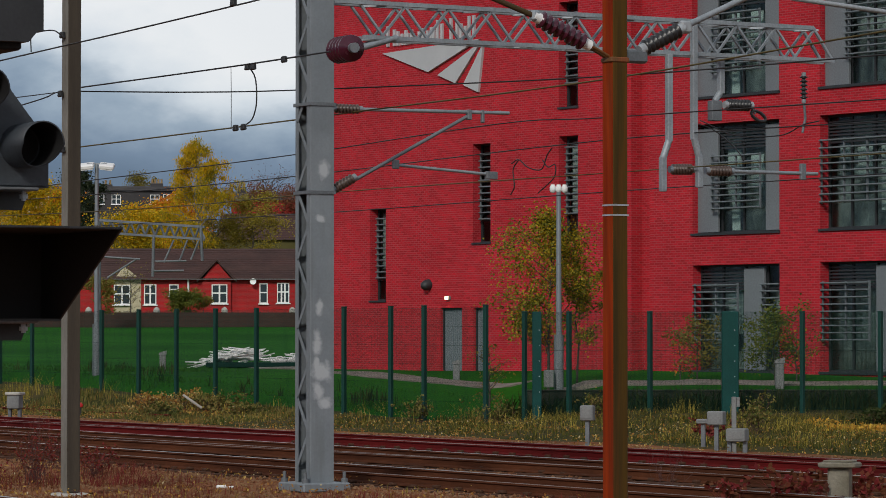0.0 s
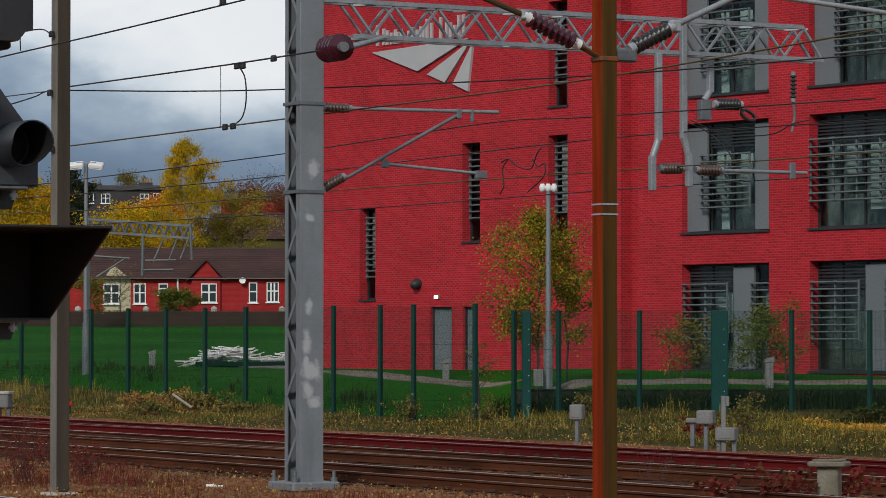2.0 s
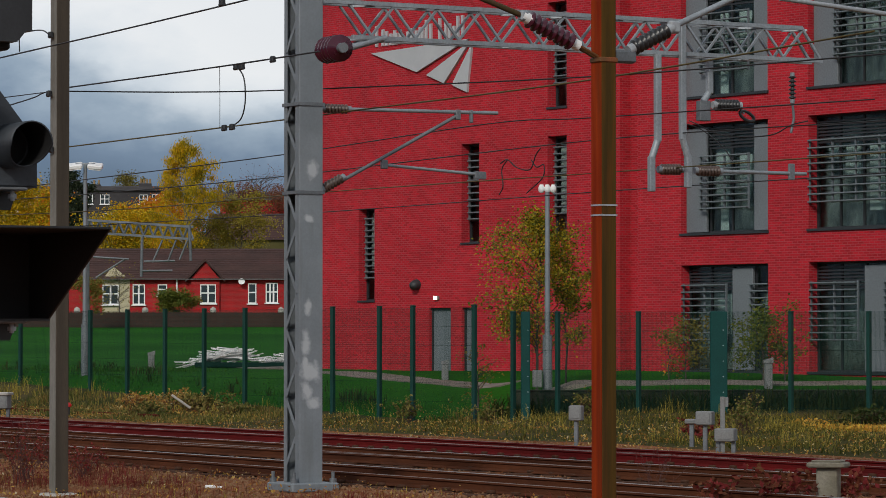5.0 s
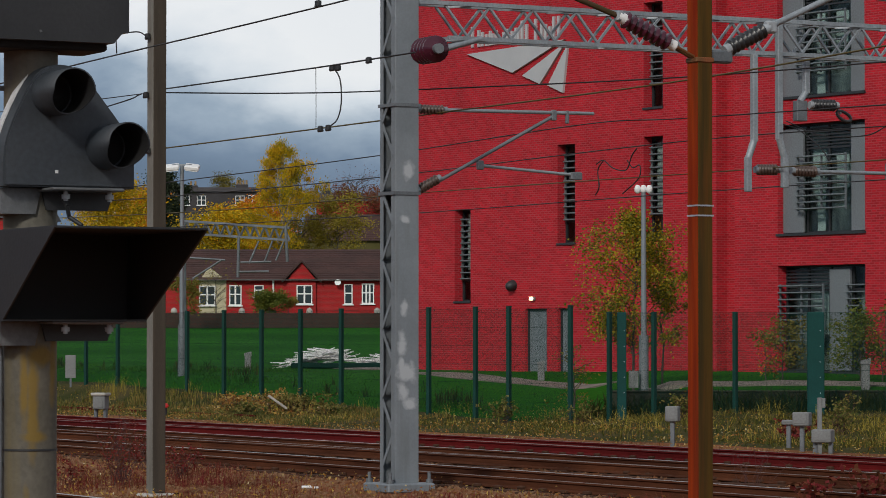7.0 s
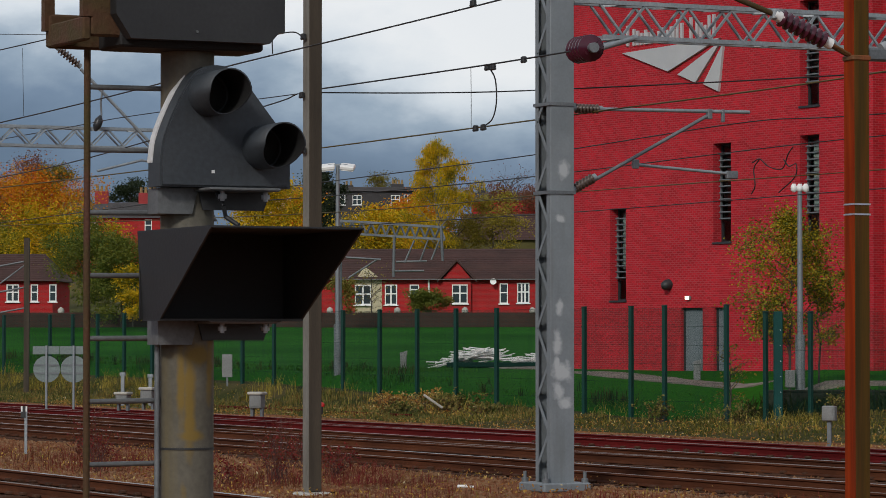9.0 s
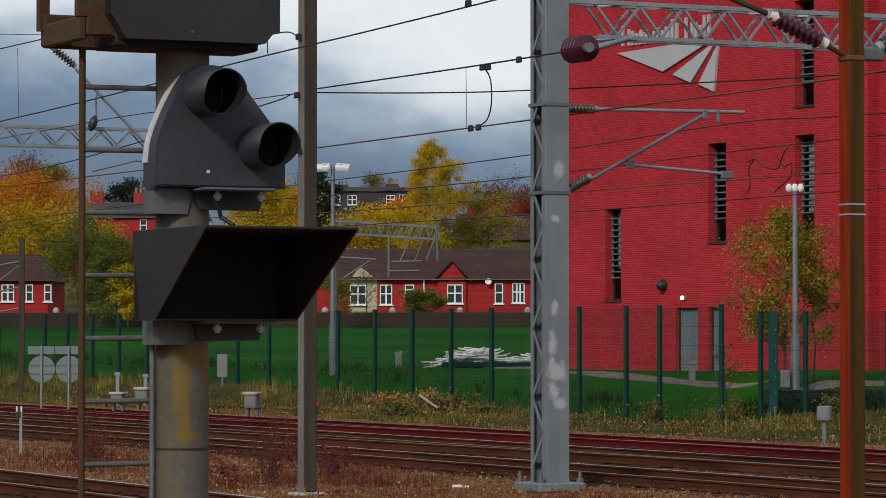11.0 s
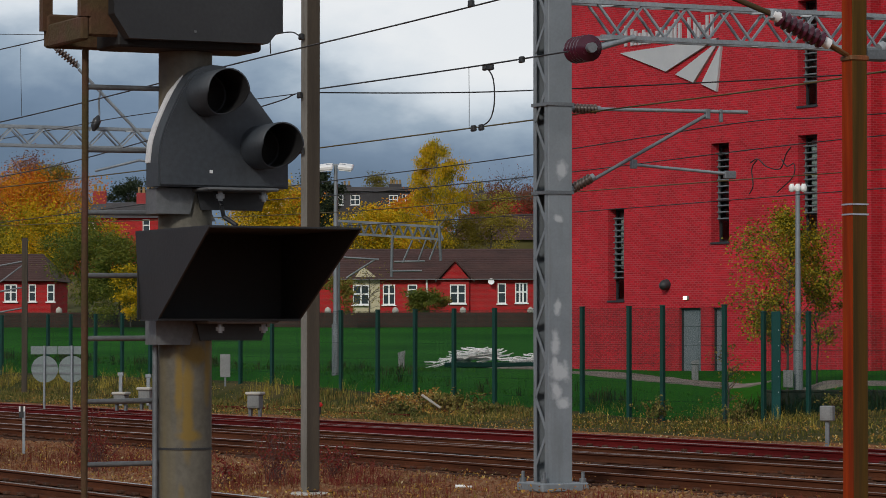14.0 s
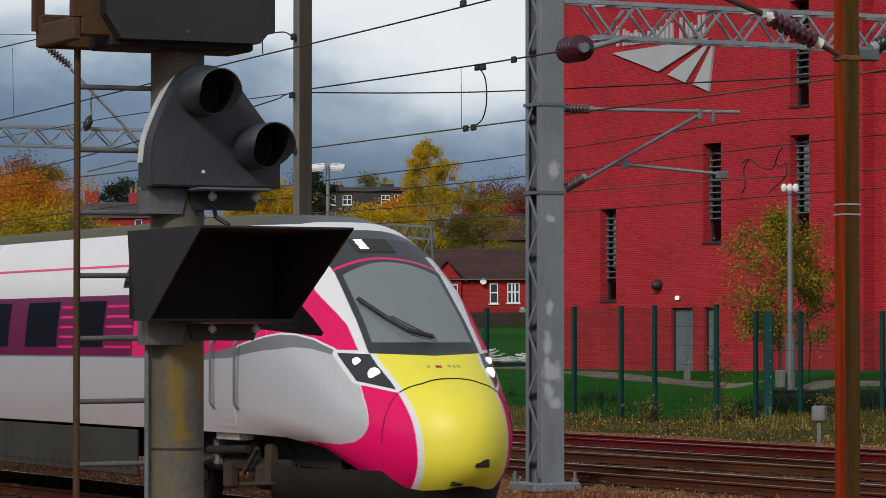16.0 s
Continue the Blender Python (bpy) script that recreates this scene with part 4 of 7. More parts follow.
    part("upright", Mesh().box((0.16, -0.60, 3.55), (0.21, -0.55, 5.2)), RUST, st)
    return s


build_signal()


# ---- the passing train ----
LIVERY_WHITE = material("train_white", (0.78, 0.78, 0.79), 0.28, 0, (0.72, 0.72, 0.74), 0.5, 0.6, 15, 0.0, spec=0.6, grain=0.05)
LIVERY_GREY = material("train_silver", (0.56, 0.56, 0.58), 0.32, 0.25, (0.50, 0.50, 0.52), 0.5, 0.6, 15, 0.0, spec=0.6, grain=0.05)
LIVERY_DKGREY = material("train_dark_silver", (0.20, 0.21, 0.225), 0.3, 0.2, (0.16, 0.17, 0.18), 0.5, 0.6, 15, 0.0, grain=0.05)
MAGENTA = material("train_crimson", (0.80, 0.004, 0.13), 0.28, 0, (0.6, 0.005, 0.11), 0.5, 0.6, 15, 0.0, spec=0.3, grain=0.05)
PLUM = material("train_plum", (0.15, 0.003, 0.060), 0.4, 0, (0.11, 0.003, 0.045), 0.5, 0.6, 15, 0.0, spec=0.15, grain=0.05)
YELLOW = material("train_yellow", (0.88, 0.78, 0.06), 0.5, 0, (0.82, 0.72, 0.05), 0.6, 0.6, 15, 0.0, spec=0.55, grain=0.05)
ROOF_DARK = material("train_roof_cap", (0.032, 0.035, 0.038), 0.4, 0, (0.026, 0.028, 0.03), 0.8, 0.6, 15, 0.0, grain=0.05)
ROOF_GREY = material("train_roof", (0.10, 0.092, 0.05), 0.88, 0, (0.085, 0.08, 0.06), 1.2, 0.8, 20, 0.05, stretch=(0.4, 3, 3))
SKIRT = material("train_skirt", (0.032, 0.032, 0.024), 0.8, 0, (0.022, 0.02, 0.015), 1.0, 0.8, 20, 0.05)
UNDER = material("underframe_black", (0.009, 0.008, 0.007), 0.85, 0, (0.02, 0.016, 0.012), 3, 0.7, 20, 0.1)
TRAIN_GLASS = glass_material("train_glass", (0.006, 0.005, 0.006), 0.2)
TRAIN_GLASS.node_tree.nodes["Principled BSDF"].inputs["Specular IOR Level"].default_value = 0.02
# pale grey base: the sky's reflection is painted into the glass colour
SCREEN = glass_material("windscreen_glass_sky_tint", (0.18, 0.205, 0.21), 0.06)
LAMP_GLASS = glass_material("lamp_cover_glass", (0.03, 0.032, 0.036), 0.15)
LIGHT_ON = glow_material("headlight_glow", (1.0, 0.97, 0.9), 1.3)
EMBLEM_GREY = material("emblem_grey", (0.45, 0.42, 0.12), 0.5, 0, (0.4, 0.38, 0.1), 5, 0.4, 20, 0)
CRIMSON_BAR = material("emblem_red", (0.45, 0.02, 0.03), 0.5, 0, (0.4, 0.02, 0.03), 5, 0.4, 20, 0)
GRIME = material("bogie_grime", (0.05, 0.032, 0.018), 0.9, 0, (0.025, 0.018, 0.012), 3, 0.8, 20, 0.2)


TIP = 0.3  # how far the nose reaches ahead of s = 0


def nose_top(s):
    return lerp_table(s, [-0.3, -0.27, -0.2, -0.05, 0.30, 0.86, 1.35, 1.98, 2.6, 3.24, 4.0, 5.0, 6.0], [0.98, 1.12, 1.27, 1.43, 1.61, 1.94, 2.41, 2.92, 3.24, 3.44, 3.56, 3.6, 3.6])


def nose_half(s):
    k = min(1.0, max(0.0, 1 - (s + TIP) / 3.9))
    return 1.35 * (1 - k ** 2.3) ** 0.53


def nose_bottom(s):
    return lerp_table(s, [-0.3, -0.2, 0.2, 0.6, 1.0, 1.5, 2.2, 3.0], [0.46, 0.42, 0.40, 0.49, 0.66, 0.86, 0.95, 0.97])


def skin(s, a):
    """Point of the train's skin: s metres behind the tip, a from 0 (near-side foot) over the roof (0.5) to 1."""
    w, zt, zb = nose_half(s), nose_top(s), nose_bottom(s)
    k = min(1.0, max(0.0, s / 4.0))
    zm = 0.92 + 0.55 * k
    ang = math.pi * (1.30 - 1.60 * a)
    c, si = math.cos(ang), math.sin(ang)
    n = 2.35 + 1.5 * k
    if si >= 0:
        y = -w * math.copysign(abs(c) ** (2 / n), -c)
        z = zm + (zt - zm) * abs(si) ** (2 / (2.0 + 0.35 * k))
    else:
        t = -si / math.sin(math.pi * 0.30)
        y = -w * math.copysign(1 - 0.19 * t ** 2.4 * (1 - k) ** 1.5 - 0.03 * t * t, -c)
        z = zm - (zm - zb) * t
        s += 0.24 * t ** 2.6 * max(0.0, 1 - (s + TIP) / 1.6)
    return Vector((-s, y, z))


def paint_slot(s, y, z):
    """0 white 1 silver 2 dark silver 3 crimson 4 plum 5 yellow 6 roof cap 7 roof 8 screen 9 headlamp 10 side glass 11 red line"""
    ay = abs(y)
    on_front = s < 3.6
    if z > 3.42 and s > 3.3:
        return 7 if s > 3.9 else 6
    if on_front:
        edge = 0.69 - 0.03 * (z - 1.9)
        rim = lerp_table(z, [0.4, 0.8, 1.2, 1.6, 1.95], [0.46, 0.50, 0.53, 0.57, 0.64])
        if z < 1.92 - 0.04 * (1 - ay):
            if ay < rim:
                return 5
            if ay < rim + 0.05:
                return 0
        elif z < 3.02:
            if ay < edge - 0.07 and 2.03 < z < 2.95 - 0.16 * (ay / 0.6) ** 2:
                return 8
            if ay < edge:
                return 11 if 2.985 < z + 0.12 * (ay / 0.6) ** 2 < 3.01 else 6
            if ay < edge + 0.08 + 0.05 * (z - 1.9):
                return 0
        else:
            return 6 if s < 2.75 + 0.6 * (z - 3.02) else 0
        # headlamp cluster beside the yellow front
        lamp0, lamp1 = 1.49 + 0.34 * (ay - 0.55), 1.89 + 0.06 * (ay - 0.55)
        back = 1.30 - 1.25 * max(0.0, 1.9 - z)
        if s < back + 0.06 and lamp0 - 0.035 < z < lamp1 + 0.035:
            return 9 if lamp0 < z < lamp1 and s < back else 0
    # side of the cab
    crest = lerp_table(s, [0.60, 0.62, 0.67, 0.77, 0.91, 1.10, 1.37, 1.7, 2.0, 2.3, 2.6, 3.0, 3.5, 4.6, 7], [1.12, 1.22, 1.32, 1.45, 1.62, 1.80, 1.97, 2.08, 2.13, 2.14, 2.11, 2.05, 1.96, 1.86, 1.85])
    low = lerp_table(s, [0.60, 0.62, 0.69, 0.8, 1.05, 1.6, 2.2], [1.12, 1.06, 0.98, 0.93, 0.90, 0.92, 0.9])
    band = lerp_table(s, [0.72, 1.2, 1.7, 2.3, 3.0, 4.0, 6.0], [0.02, 0.05, 0.12, 0.19, 0.15, 0.08, 0.02])
    if s > 0.60 and low < z < crest - band:
        return 1
    if s > 0.60 and low < z < crest:
        return 0 if z > crest - 0.022 and s < 3.4 else 2
    if z < low and s > 2.2:
        return 1
    if z < crest + 0.001:
        return 3
    upper = lerp_table(s, [1.0, 1.6, 2.2, 3.0, 3.4, 3.9, 4.5, 5.2, 7.0], [1.95, 2.36, 2.74, 2.92, 2.91, 2.80, 2.70, 2.65, 2.63])
    if z < upper:
        if 1.60 < s < 2.97 and 2.10 + 0.07 * (s - 1.6) < z < 2.74 - 0.60 * ((2.97 - s) / 1.37) ** 1.7:
            return 10
        return 3 if s < 6.7 else 4
    if 2.99 < z < 3.02:
        return 11
    return 0


def build_train():
    t = thing("express_train", pose(-300, NEAR, 0), "white, crimson and yellow express train with a streamlined nose", "train")
    ss = [-TIP + v for v in (0.0, 0.002, 0.006, 0.012, 0.02, 0.03, 0.042, 0.056, 0.072, 0.09)]
    while ss[-1] < 4.6:
        ss.append(ss[-1] + 0.03)
    while ss[-1] < 6.8:
        ss.append(ss[-1] + 0.1)
    ss += [8.0, 12.0, 18.0, 25.6]
    NA = 200
    grid = [[skin(s, i / NA) for i in range(NA + 1)] for s in ss]
    body, glass = Mesh(), {8: Mesh(), 9: Mesh(), 10: Mesh()}
    for j in range(len(ss) - 1):
        for i in range(NA):
            q = [grid[j][i], grid[j][i + 1], grid[j + 1][i + 1], grid[j + 1][i]]
            ks = {paint_slot(-p.x, p.y, p.z) for p in q}
            n = 1 if len(ks) == 1 else 6
            for u in range(n):
                for v in range(n):
                    pts = [(q[0] * (1 - e) + q[1] * e) * (1 - f) + (q[3] * (1 - e) + q[2] * e) * f for e, f in ((u / n, v / n), ((u + 1) / n, v / n), ((u + 1) / n, (v + 1) / n), (u / n, (v + 1) / n))]
                    c = (pts[0] + pts[1] + pts[2] + pts[3]) / 4
                    k = paint_slot(-c.x, c.y, c.z)
                    (glass[k] if k in glass else body).add(pts, [(0, 1, 2, 3)], True, 0 if k in glass else min(k, 8))
    me = body.data("body_shell", [LIVERY_WHITE, LIVERY_GREY, LIVERY_DKGREY, MAGENTA, PLUM, YELLOW, ROOF_DARK, ROOF_GREY, MAGENTA])
    bm = bmesh.new()
    bm.from_mesh(me)
    bmesh.ops.remove_doubles(bm, verts=bm.verts, dist=0.0004)
    bm.to_mesh(me)
    bm.free()
    shell = new("body_shell", me)
    shell.parent = t
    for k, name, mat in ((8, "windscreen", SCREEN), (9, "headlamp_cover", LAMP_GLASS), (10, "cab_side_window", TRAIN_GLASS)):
        for side in ((0,) if k == 8 else (-1, 1)):
            gl = Mesh()
            for f in glass[k].f:
                q = [glass[k].v[i] for i in f]
                if side == 0 or q[0][1] * side > 0:
                    gl.add(q, [(0, 1, 2, 3)], True)
            me = gl.data(name, mat)
            bm = bmesh.new()
            bm.from_mesh(me)
            bmesh.ops.remove_doubles(bm, verts=bm.verts, dist=0.0005)
            bm.to_mesh(me)
            bm.free()
            ob = new(name, me)
            ob.parent = t
    # headlights inside the dark covers
    for side in (-1, 1):
        for s, z, r in ((0.80, 1.68, 0.07), (1.05, 1.82, 0.045)):
            best = min((skin(s, i / 400) for i in range(401)), key=lambda p: abs(p.z - z) + (0 if p.y * side > 0 else 9))
            o = Vector((1, side * 0.55, 0.1)).normalized()
            part("headlight", Mesh().lathe(best - o * 0.02, best + o * 0.02, [(0, r), (0.8, r), (1, r * 0.8)], 16), LIGHT_ON, t)
    # top marker light, wipers, coupler seam
    c = skin(2.42, 0.5)
    down = (skin(2.27, 0.5) - skin(2.57, 0.5)).normalized()
    up = Vector((-down.z, 0, down.x)).normalized()
    up = up if up.z > 0 else -up
    lie = Matrix((down, (0, 1, 0), up)).transposed().to_4x4()
    lie.translation = c
    mk = part("marker_light", Mesh().box((-0.17, -0.24, -0.05), (0.17, 0.24, 0.014), lie, bevel=0.012), SKIRT, t)
    for k in range(4):
        part("marker_lamp", Mesh().box((-0.13 + k * 0.065, -0.19, 0.012), (-0.085 + k * 0.065, -0.09, 0.019), lie), LIGHT_ON, mk)
    # small emblem as plain bars on the yellow front
    for y0, w, mat in ((-0.17, 0.03, EMBLEM_GREY), (-0.03, 0.07, CRIMSON_BAR), (0.09, 0.03, EMBLEM_GREY), (0.15, 0.03, EMBLEM_GREY), (0.21, 0.03, EMBLEM_GREY)):
        o = min((skin(0.3 + 0.01 * k, a / 200) for k in range(80) for a in range(60, 141)), key=lambda p: (p.y - y0) ** 2 + (p.z - 1.76) ** 2)
        part("emblem_bar", Mesh().box((-0.018, -w / 2, -0.004), (0.018, w / 2, 0.008), Matrix.Translation(o) @ pose(0, 0, 0, 0, 42, 0)), mat, t)
    pts = []
    for i in range(21):
        y = -0.6 + 1.2 * i / 20
        z = 1.63 - 0.15 * (y / 0.6) ** 2
        best = min((skin(0.05 + 0.02 * k, a / 200) for k in range(-8, 50) for a in range(40, 161, 1)), key=lambda p: (p.y - y) ** 2 + (p.z - z) ** 2)
        pts.append(best + Vector((0.004, 0, 0.004)))
    part("nose_seam", Mesh().path(pts, 0.008, 5), DARK, t)
    for side in (-1, 1):
        down_seam = []
        for y, z in ((0.60, 1.48), (0.70, 1.36), (0.77, 1.2), (0.80, 1.05), (0.80, 0.92)):
            best = min((skin(-0.1 + 0.02 * k, a / 200) for k in range(60) for a in range(10, 191)), key=lambda p: (p.y - side * y) ** 2 + (p.z - z) ** 2)
            down_seam.append(best + Vector((0.003, side * 0.003, 0)))
        part("nose_seam", Mesh().path(down_seam, 0.006, 5), PLUM, t)
    wip = []
    for y, z in ((0.08, 2.05), (-0.20, 2.13), (-0.42, 2.28), (-0.60, 2.48)):
        best = min((skin(0.7 + 0.02 * k, a / 200) for k in range(60) for a in range(40, 161)), key=lambda p: (p.y - y) ** 2 + (p.z - z) ** 2)
        wip.append(best + Vector((0.05, 0, 0.04)))
    part("wiper", Mesh().path(wip, 0.028, 6).path([wip[0] + Vector((0.01, 0.03, -0.02)), wip[2] + Vector((0, 0.09, 0.0))], 0.009, 5), DARK, t)
    for name, y, z, w, h in (("coupler_hatch", 0.06, 0.72, 0.09, 0.045), ("tow_slot", -0.13, 0.50, 0.07, 0.03)):
        best = min((skin(-0.3 + 0.01 * k, a / 200) for k in range(60) for a in range(0, 201)), key=lambda p: (p.y - y) ** 2 + (p.z - z) ** 2)
        part(name, Mesh().box((-0.1, -w, -h), (0.008, w, h), Matrix.Translation(best), bevel=0.01), DARKER, t)
    # valance, bogie and skirts
    g = Mesh()
    ring = []
    for i in range(25):
        a = math.pi * (i / 24 - 0.5)
        ring.append((0.05 - 2.6 * (1 - math.cos(a)), 1.22 * math.sin(a)))
    vs = [(x, y, 0.62) for x, y in ring] + [(x - 0.15, y * 0.93, 0.24) for x, y in ring]
    g.add(vs, [(i, i + 1, 26 + i, 25 + i) for i in range(24)] + [list(range(25, 50))], True)
    part("valance", g, UNDER, t)
    part("underframe", Mesh().box((-25.5, -0.8, 0.6), (-1.5, 0.8, 1.02)), UNDER, t)
    for s0, s1 in ((6.65, 12.2), (12.5, 18.0)):
        for side in (-1, 1):
            part("skirt_panel", Mesh().box((-s1, side * 1.28 - 0.02, 0.36), (-s0, side * 1.28 + 0.02, 0.93), bevel=0.01), SKIRT, t)
            for i in range(int((s1 - s0) / 0.32)):
                part("vent_slot", Mesh().box((-s0 - 0.2 - i * 0.32, side * 1.302 - 0.003, 0.43), (-s0 - 0.34 - i * 0.32, side * 1.302 + 0.003, 0.47)), DARKER, t)
    for bs in (3.1, 5.7, 19.2, 21.8):
        for side in (-1, 1):
            wh = part("wheel", Mesh().lathe((-bs, side * 0.68, 0.46), (-bs, side * 0.82, 0.46), [(0, 0.48), (0.25, 0.46), (0.9, 0.455), (1, 0.40)], 24), UNDER, t)
            part("axle_box", Mesh().box((-bs - 0.16, side * 1.0 - 0.12, 0.32), (-bs + 0.16, side * 1.0 + 0.12, 0.62), bevel=0.04), GRIME, t)
            part("spring", Mesh().lathe((-bs - 0.35, side * 1.0, 0.45), (-bs - 0.35, side * 1.0, 0.85), [(i / 12, 0.09 if i % 2 else 0.065) for i in range(13)], 12), UNDER, t)
    for side in (-1, 1):
        part("bogie_frame", Mesh().box((-6.4, side * 1.0 - 0.07, 0.5), (-2.4, side * 1.0 + 0.07, 0.68), bevel=0.04), UNDER, t)
        for bx, bw, z0, z1, mat in ((-3.95, 0.22, 0.30, 0.62, GRIME), (-4.9, 0.3, 0.34, 0.56, UNDER), (-2.75, 0.16, 0.40, 0.86, GRIME), (-6.2, 0.2, 0.35, 0.8, UNDER), (-4.35, 0.12, 0.55, 0.9, GALV_DARK)):
            part("brake_unit", Mesh().box((bx - bw, side * 1.08 - 0.07, z0), (bx, side * 1.08 + 0.07, z1), bevel=0.03), mat, t)
        for a, b, r in (((-2.5, 0.42), (-3.6, 0.36), 0.028), ((-4.4, 0.66), (-5.3, 0.52), 0.032), ((-3.1, 0.80), (-3.5, 0.50), 0.03)):
            part("brake_rod", Mesh().tube((a[0], side * 1.15, a[1]), (b[0], side * 1.15, b[1]), r), GRIME, t)
        part("step_box", Mesh().box((-4.2, side * 1.12 - 0.1, 0.88), (-3.5, side * 1.12 + 0.1, 0.98), bevel=0.015), WHITE, t)
        part("damper", Mesh().tube((-3.4, side * 1.14, 0.78), (-4.6, side * 1.14, 0.74), 0.05), UNDER, t)
    # doors, handrails, windows on both sides
    for side in (-1, 1):
        def plate(name, s0, s1, z0, z1, mat, out=0.006, bev=0.0, label=""):
            n = 1 if z1 - z0 < 0.1 else 7
            g = Mesh()
            outer, inner = [], []
            for i in range(n + 1):
                z = z0 + (z1 - z0) * i / n
                for s in (s0, s1):
                    p = min((skin(s, j / 400) for j in range(200)), key=lambda p: abs(p.z - z))
                    outer.append((p.x, side * (abs(p.y) + out), z))
                    inner.append((p.x, side * (abs(p.y) - 0.03), z))
            o = len(outer)
            fs = [(2 * i, 2 * i + 1, 2 * i + 3, 2 * i + 2) for i in range(n)]
            fs += [(o + 2 * i + 2, o + 2 * i + 3, o + 2 * i + 1, o + 2 * i) for i in range(n)]
            fs += [(2 * i, 2 * i + 2, o + 2 * i + 2, o + 2 * i) for i in range(n)] + [(2 * i + 3, 2 * i + 1, o + 2 * i + 1, o + 2 * i + 3) for i in range(n)]
            fs += [(0, o, o + 1, 1), (2 * n, 2 * n + 1, o + 2 * n + 1, o + 2 * n)]
            return part(name, g.add(outer + inner, fs), mat, t, label)
        d = plate("door", 5.60, 6.20, 1.02, 2.86, LIVERY_DKGREY, 0.004)
        plate("door_window", 5.72, 6.08, 1.95, 2.72, TRAIN_GLASS, 0.010)
        plate("cab_door", 3.30, 3.86, 1.98, 2.74, MAGENTA, 0.004)
        plate("cab_door_panel", 3.32, 3.84, 1.04, 1.78, LIVERY_GREY, 0.008)
        plate("cab_door_window", 3.45, 3.70, 2.05, 2.62, TRAIN_GLASS, 0.010)
        for s in (3.18, 3.92):
            part("handrail", Mesh().path([(-s, side * 1.36, 1.25), (-s, side * 1.41, 1.32), (-s, side * 1.41, 2.0), (-s, side * 1.34, 2.08)], 0.018, 6), GALV_DARK, t)
        plate("door_sign", 7.0, 7.28, 2.72, 2.98, TRAIN_GLASS, 0.006)
        s = 7.8
        while s < 23.5:
            wd = 1.02 if s < 8 else 1.26
            plate("window", s, s + wd, 1.97, 2.56, TRAIN_GLASS, 0.006)
            s += wd + 0.74
        # bars of the fleet lettering
        for s0, wd in ((5.34, 0.10), (5.02, 0.24), (4.66, 0.24), (4.32, 0.24)):
            plate("letter_bar", s0 - 0.06, s0, 2.06, 2.46, LIVERY_WHITE, 0.007)
            plate("letter_bar", s0 - 0.22, s0 - 0.14, 2.06, 2.40, LIVERY_WHITE, 0.007)
        for k in range(5):
            plate("stripe", 6.75, 7.7, 1.95 + 0.13 * k, 1.985 + 0.13 * k, MAGENTA, 0.005)
            plate("stripe", 8.9, 9.45, 1.95 + 0.13 * k, 1.985 + 0.13 * k, MAGENTA, 0.005)
        plate("red_stripe", 4.6, 25.5, 2.99, 3.02, MAGENTA, 0.005)
    # following coaches
    for k in range(1, 4):
        x0 = -25.9 - (k - 1) * 26.0
        g = Mesh()
        sec = [skin(8.0, i / 60) for i in range(61)]
        n = 61
        slots = [paint_slot(9.0, p.y, (p.z + q.z) / 2) for p, q in zip(sec[:-1], sec[1:])]
        vs = [(x0, p.y, p.z) for p in sec] + [(x0 - 25.6, p.y, p.z) for p in sec]
        for i in range(60):
            g.f.append([i, i + 1, n + i + 1, n + i])
            g.s.append(True)
            g.m.append(min(slots[i], 8))
        g.v = vs
        coach = new("coach", g.data("coach", [LIVERY_WHITE, LIVERY_GREY, LIVERY_DKGREY, MAGENTA, PLUM, YELLOW, ROOF_DARK, ROOF_GREY, MAGENTA]))
        coach.parent = t
        part("underframe", Mesh().box((x0 - 25, -1.2, 0.4), (x0 - 0.5, 1.2, 1.02)), UNDER, t)
    return t


TRAIN = build_train()


# ---- masts between the tracks ----
RZ0 = pose(0, 0, 0, 0, 0, 62)

def box_mast(name_label, x, y, w, top, lit_mat, shaded_mat, bands=()):
    m = thing("line_mast", pose(x, y, 0), name_label, "mast", "overhead line masts")
    h = w / 2
    # light and shade in the colours: dark column, thin brighter skin on -y
    part("column", Mesh().box((-h + 0.004, -h + 0.004, -0.2), (h, h, top), bevel=0.012), shaded_mat, m)
    part("lit_side", Mesh().box((-h, -h - 0.002, -0.2), (h - 0.006, -h + 0.008, top)), lit_mat, m)
    for z in bands:
        part("band", Mesh().box((-h - 0.006, -h - 0.008, z), (h + 0.006, h + 0.006, z + 0.018)), SIGN_GREY, m)
    part("foot", Mesh().box((-0.24, -0.24, -0.4), (0.24, 0.24, -0.205), bevel=0.03), CONCRETE, m)
    return m


# rust in two tones: orange as the lit side, olive as the shaded one
RUST_LIT = material("orange_rust_lit", (0.27, 0.034, 0.003), 0.8, 0, (0.16, 0.014, 0.003), 1.6, 0.9, 25, 0.15, stretch=(7, 7, 0.35), dirt=(0.10, 0.028, 0.008), dirt_amount=0.55, spec=0.1, grain=0.15)
RUST_SHADED = material("olive_rust_shaded", (0.080, 0.040, 0.004), 0.8, 0.0, (0.030, 0.020, 0.005), 1.6, 0.9, 25, 0.1, stretch=(5, 5, 0.16), dirt=(0.12, 0.035, 0.005), dirt_amount=0.5, spec=0.2)
# the pole likewise: pale tone for its lit side, dark for the shaded
POLE_LIT = material("pole_lit_side", (0.19, 0.18, 0.16), 0.75, 0, (0.12, 0.11, 0.09), 2, 0.8, 30, 0.1, stretch=(2, 2, 0.4))
POLE_DARK = material("pole_weathered_shaded", (0.058, 0.044, 0.030), 0.9, 0, (0.032, 0.025, 0.018), 1.5, 0.8, 30, 0.1, stretch=(4, 4, 0.3))
BX, BY = -31.17, 20.12
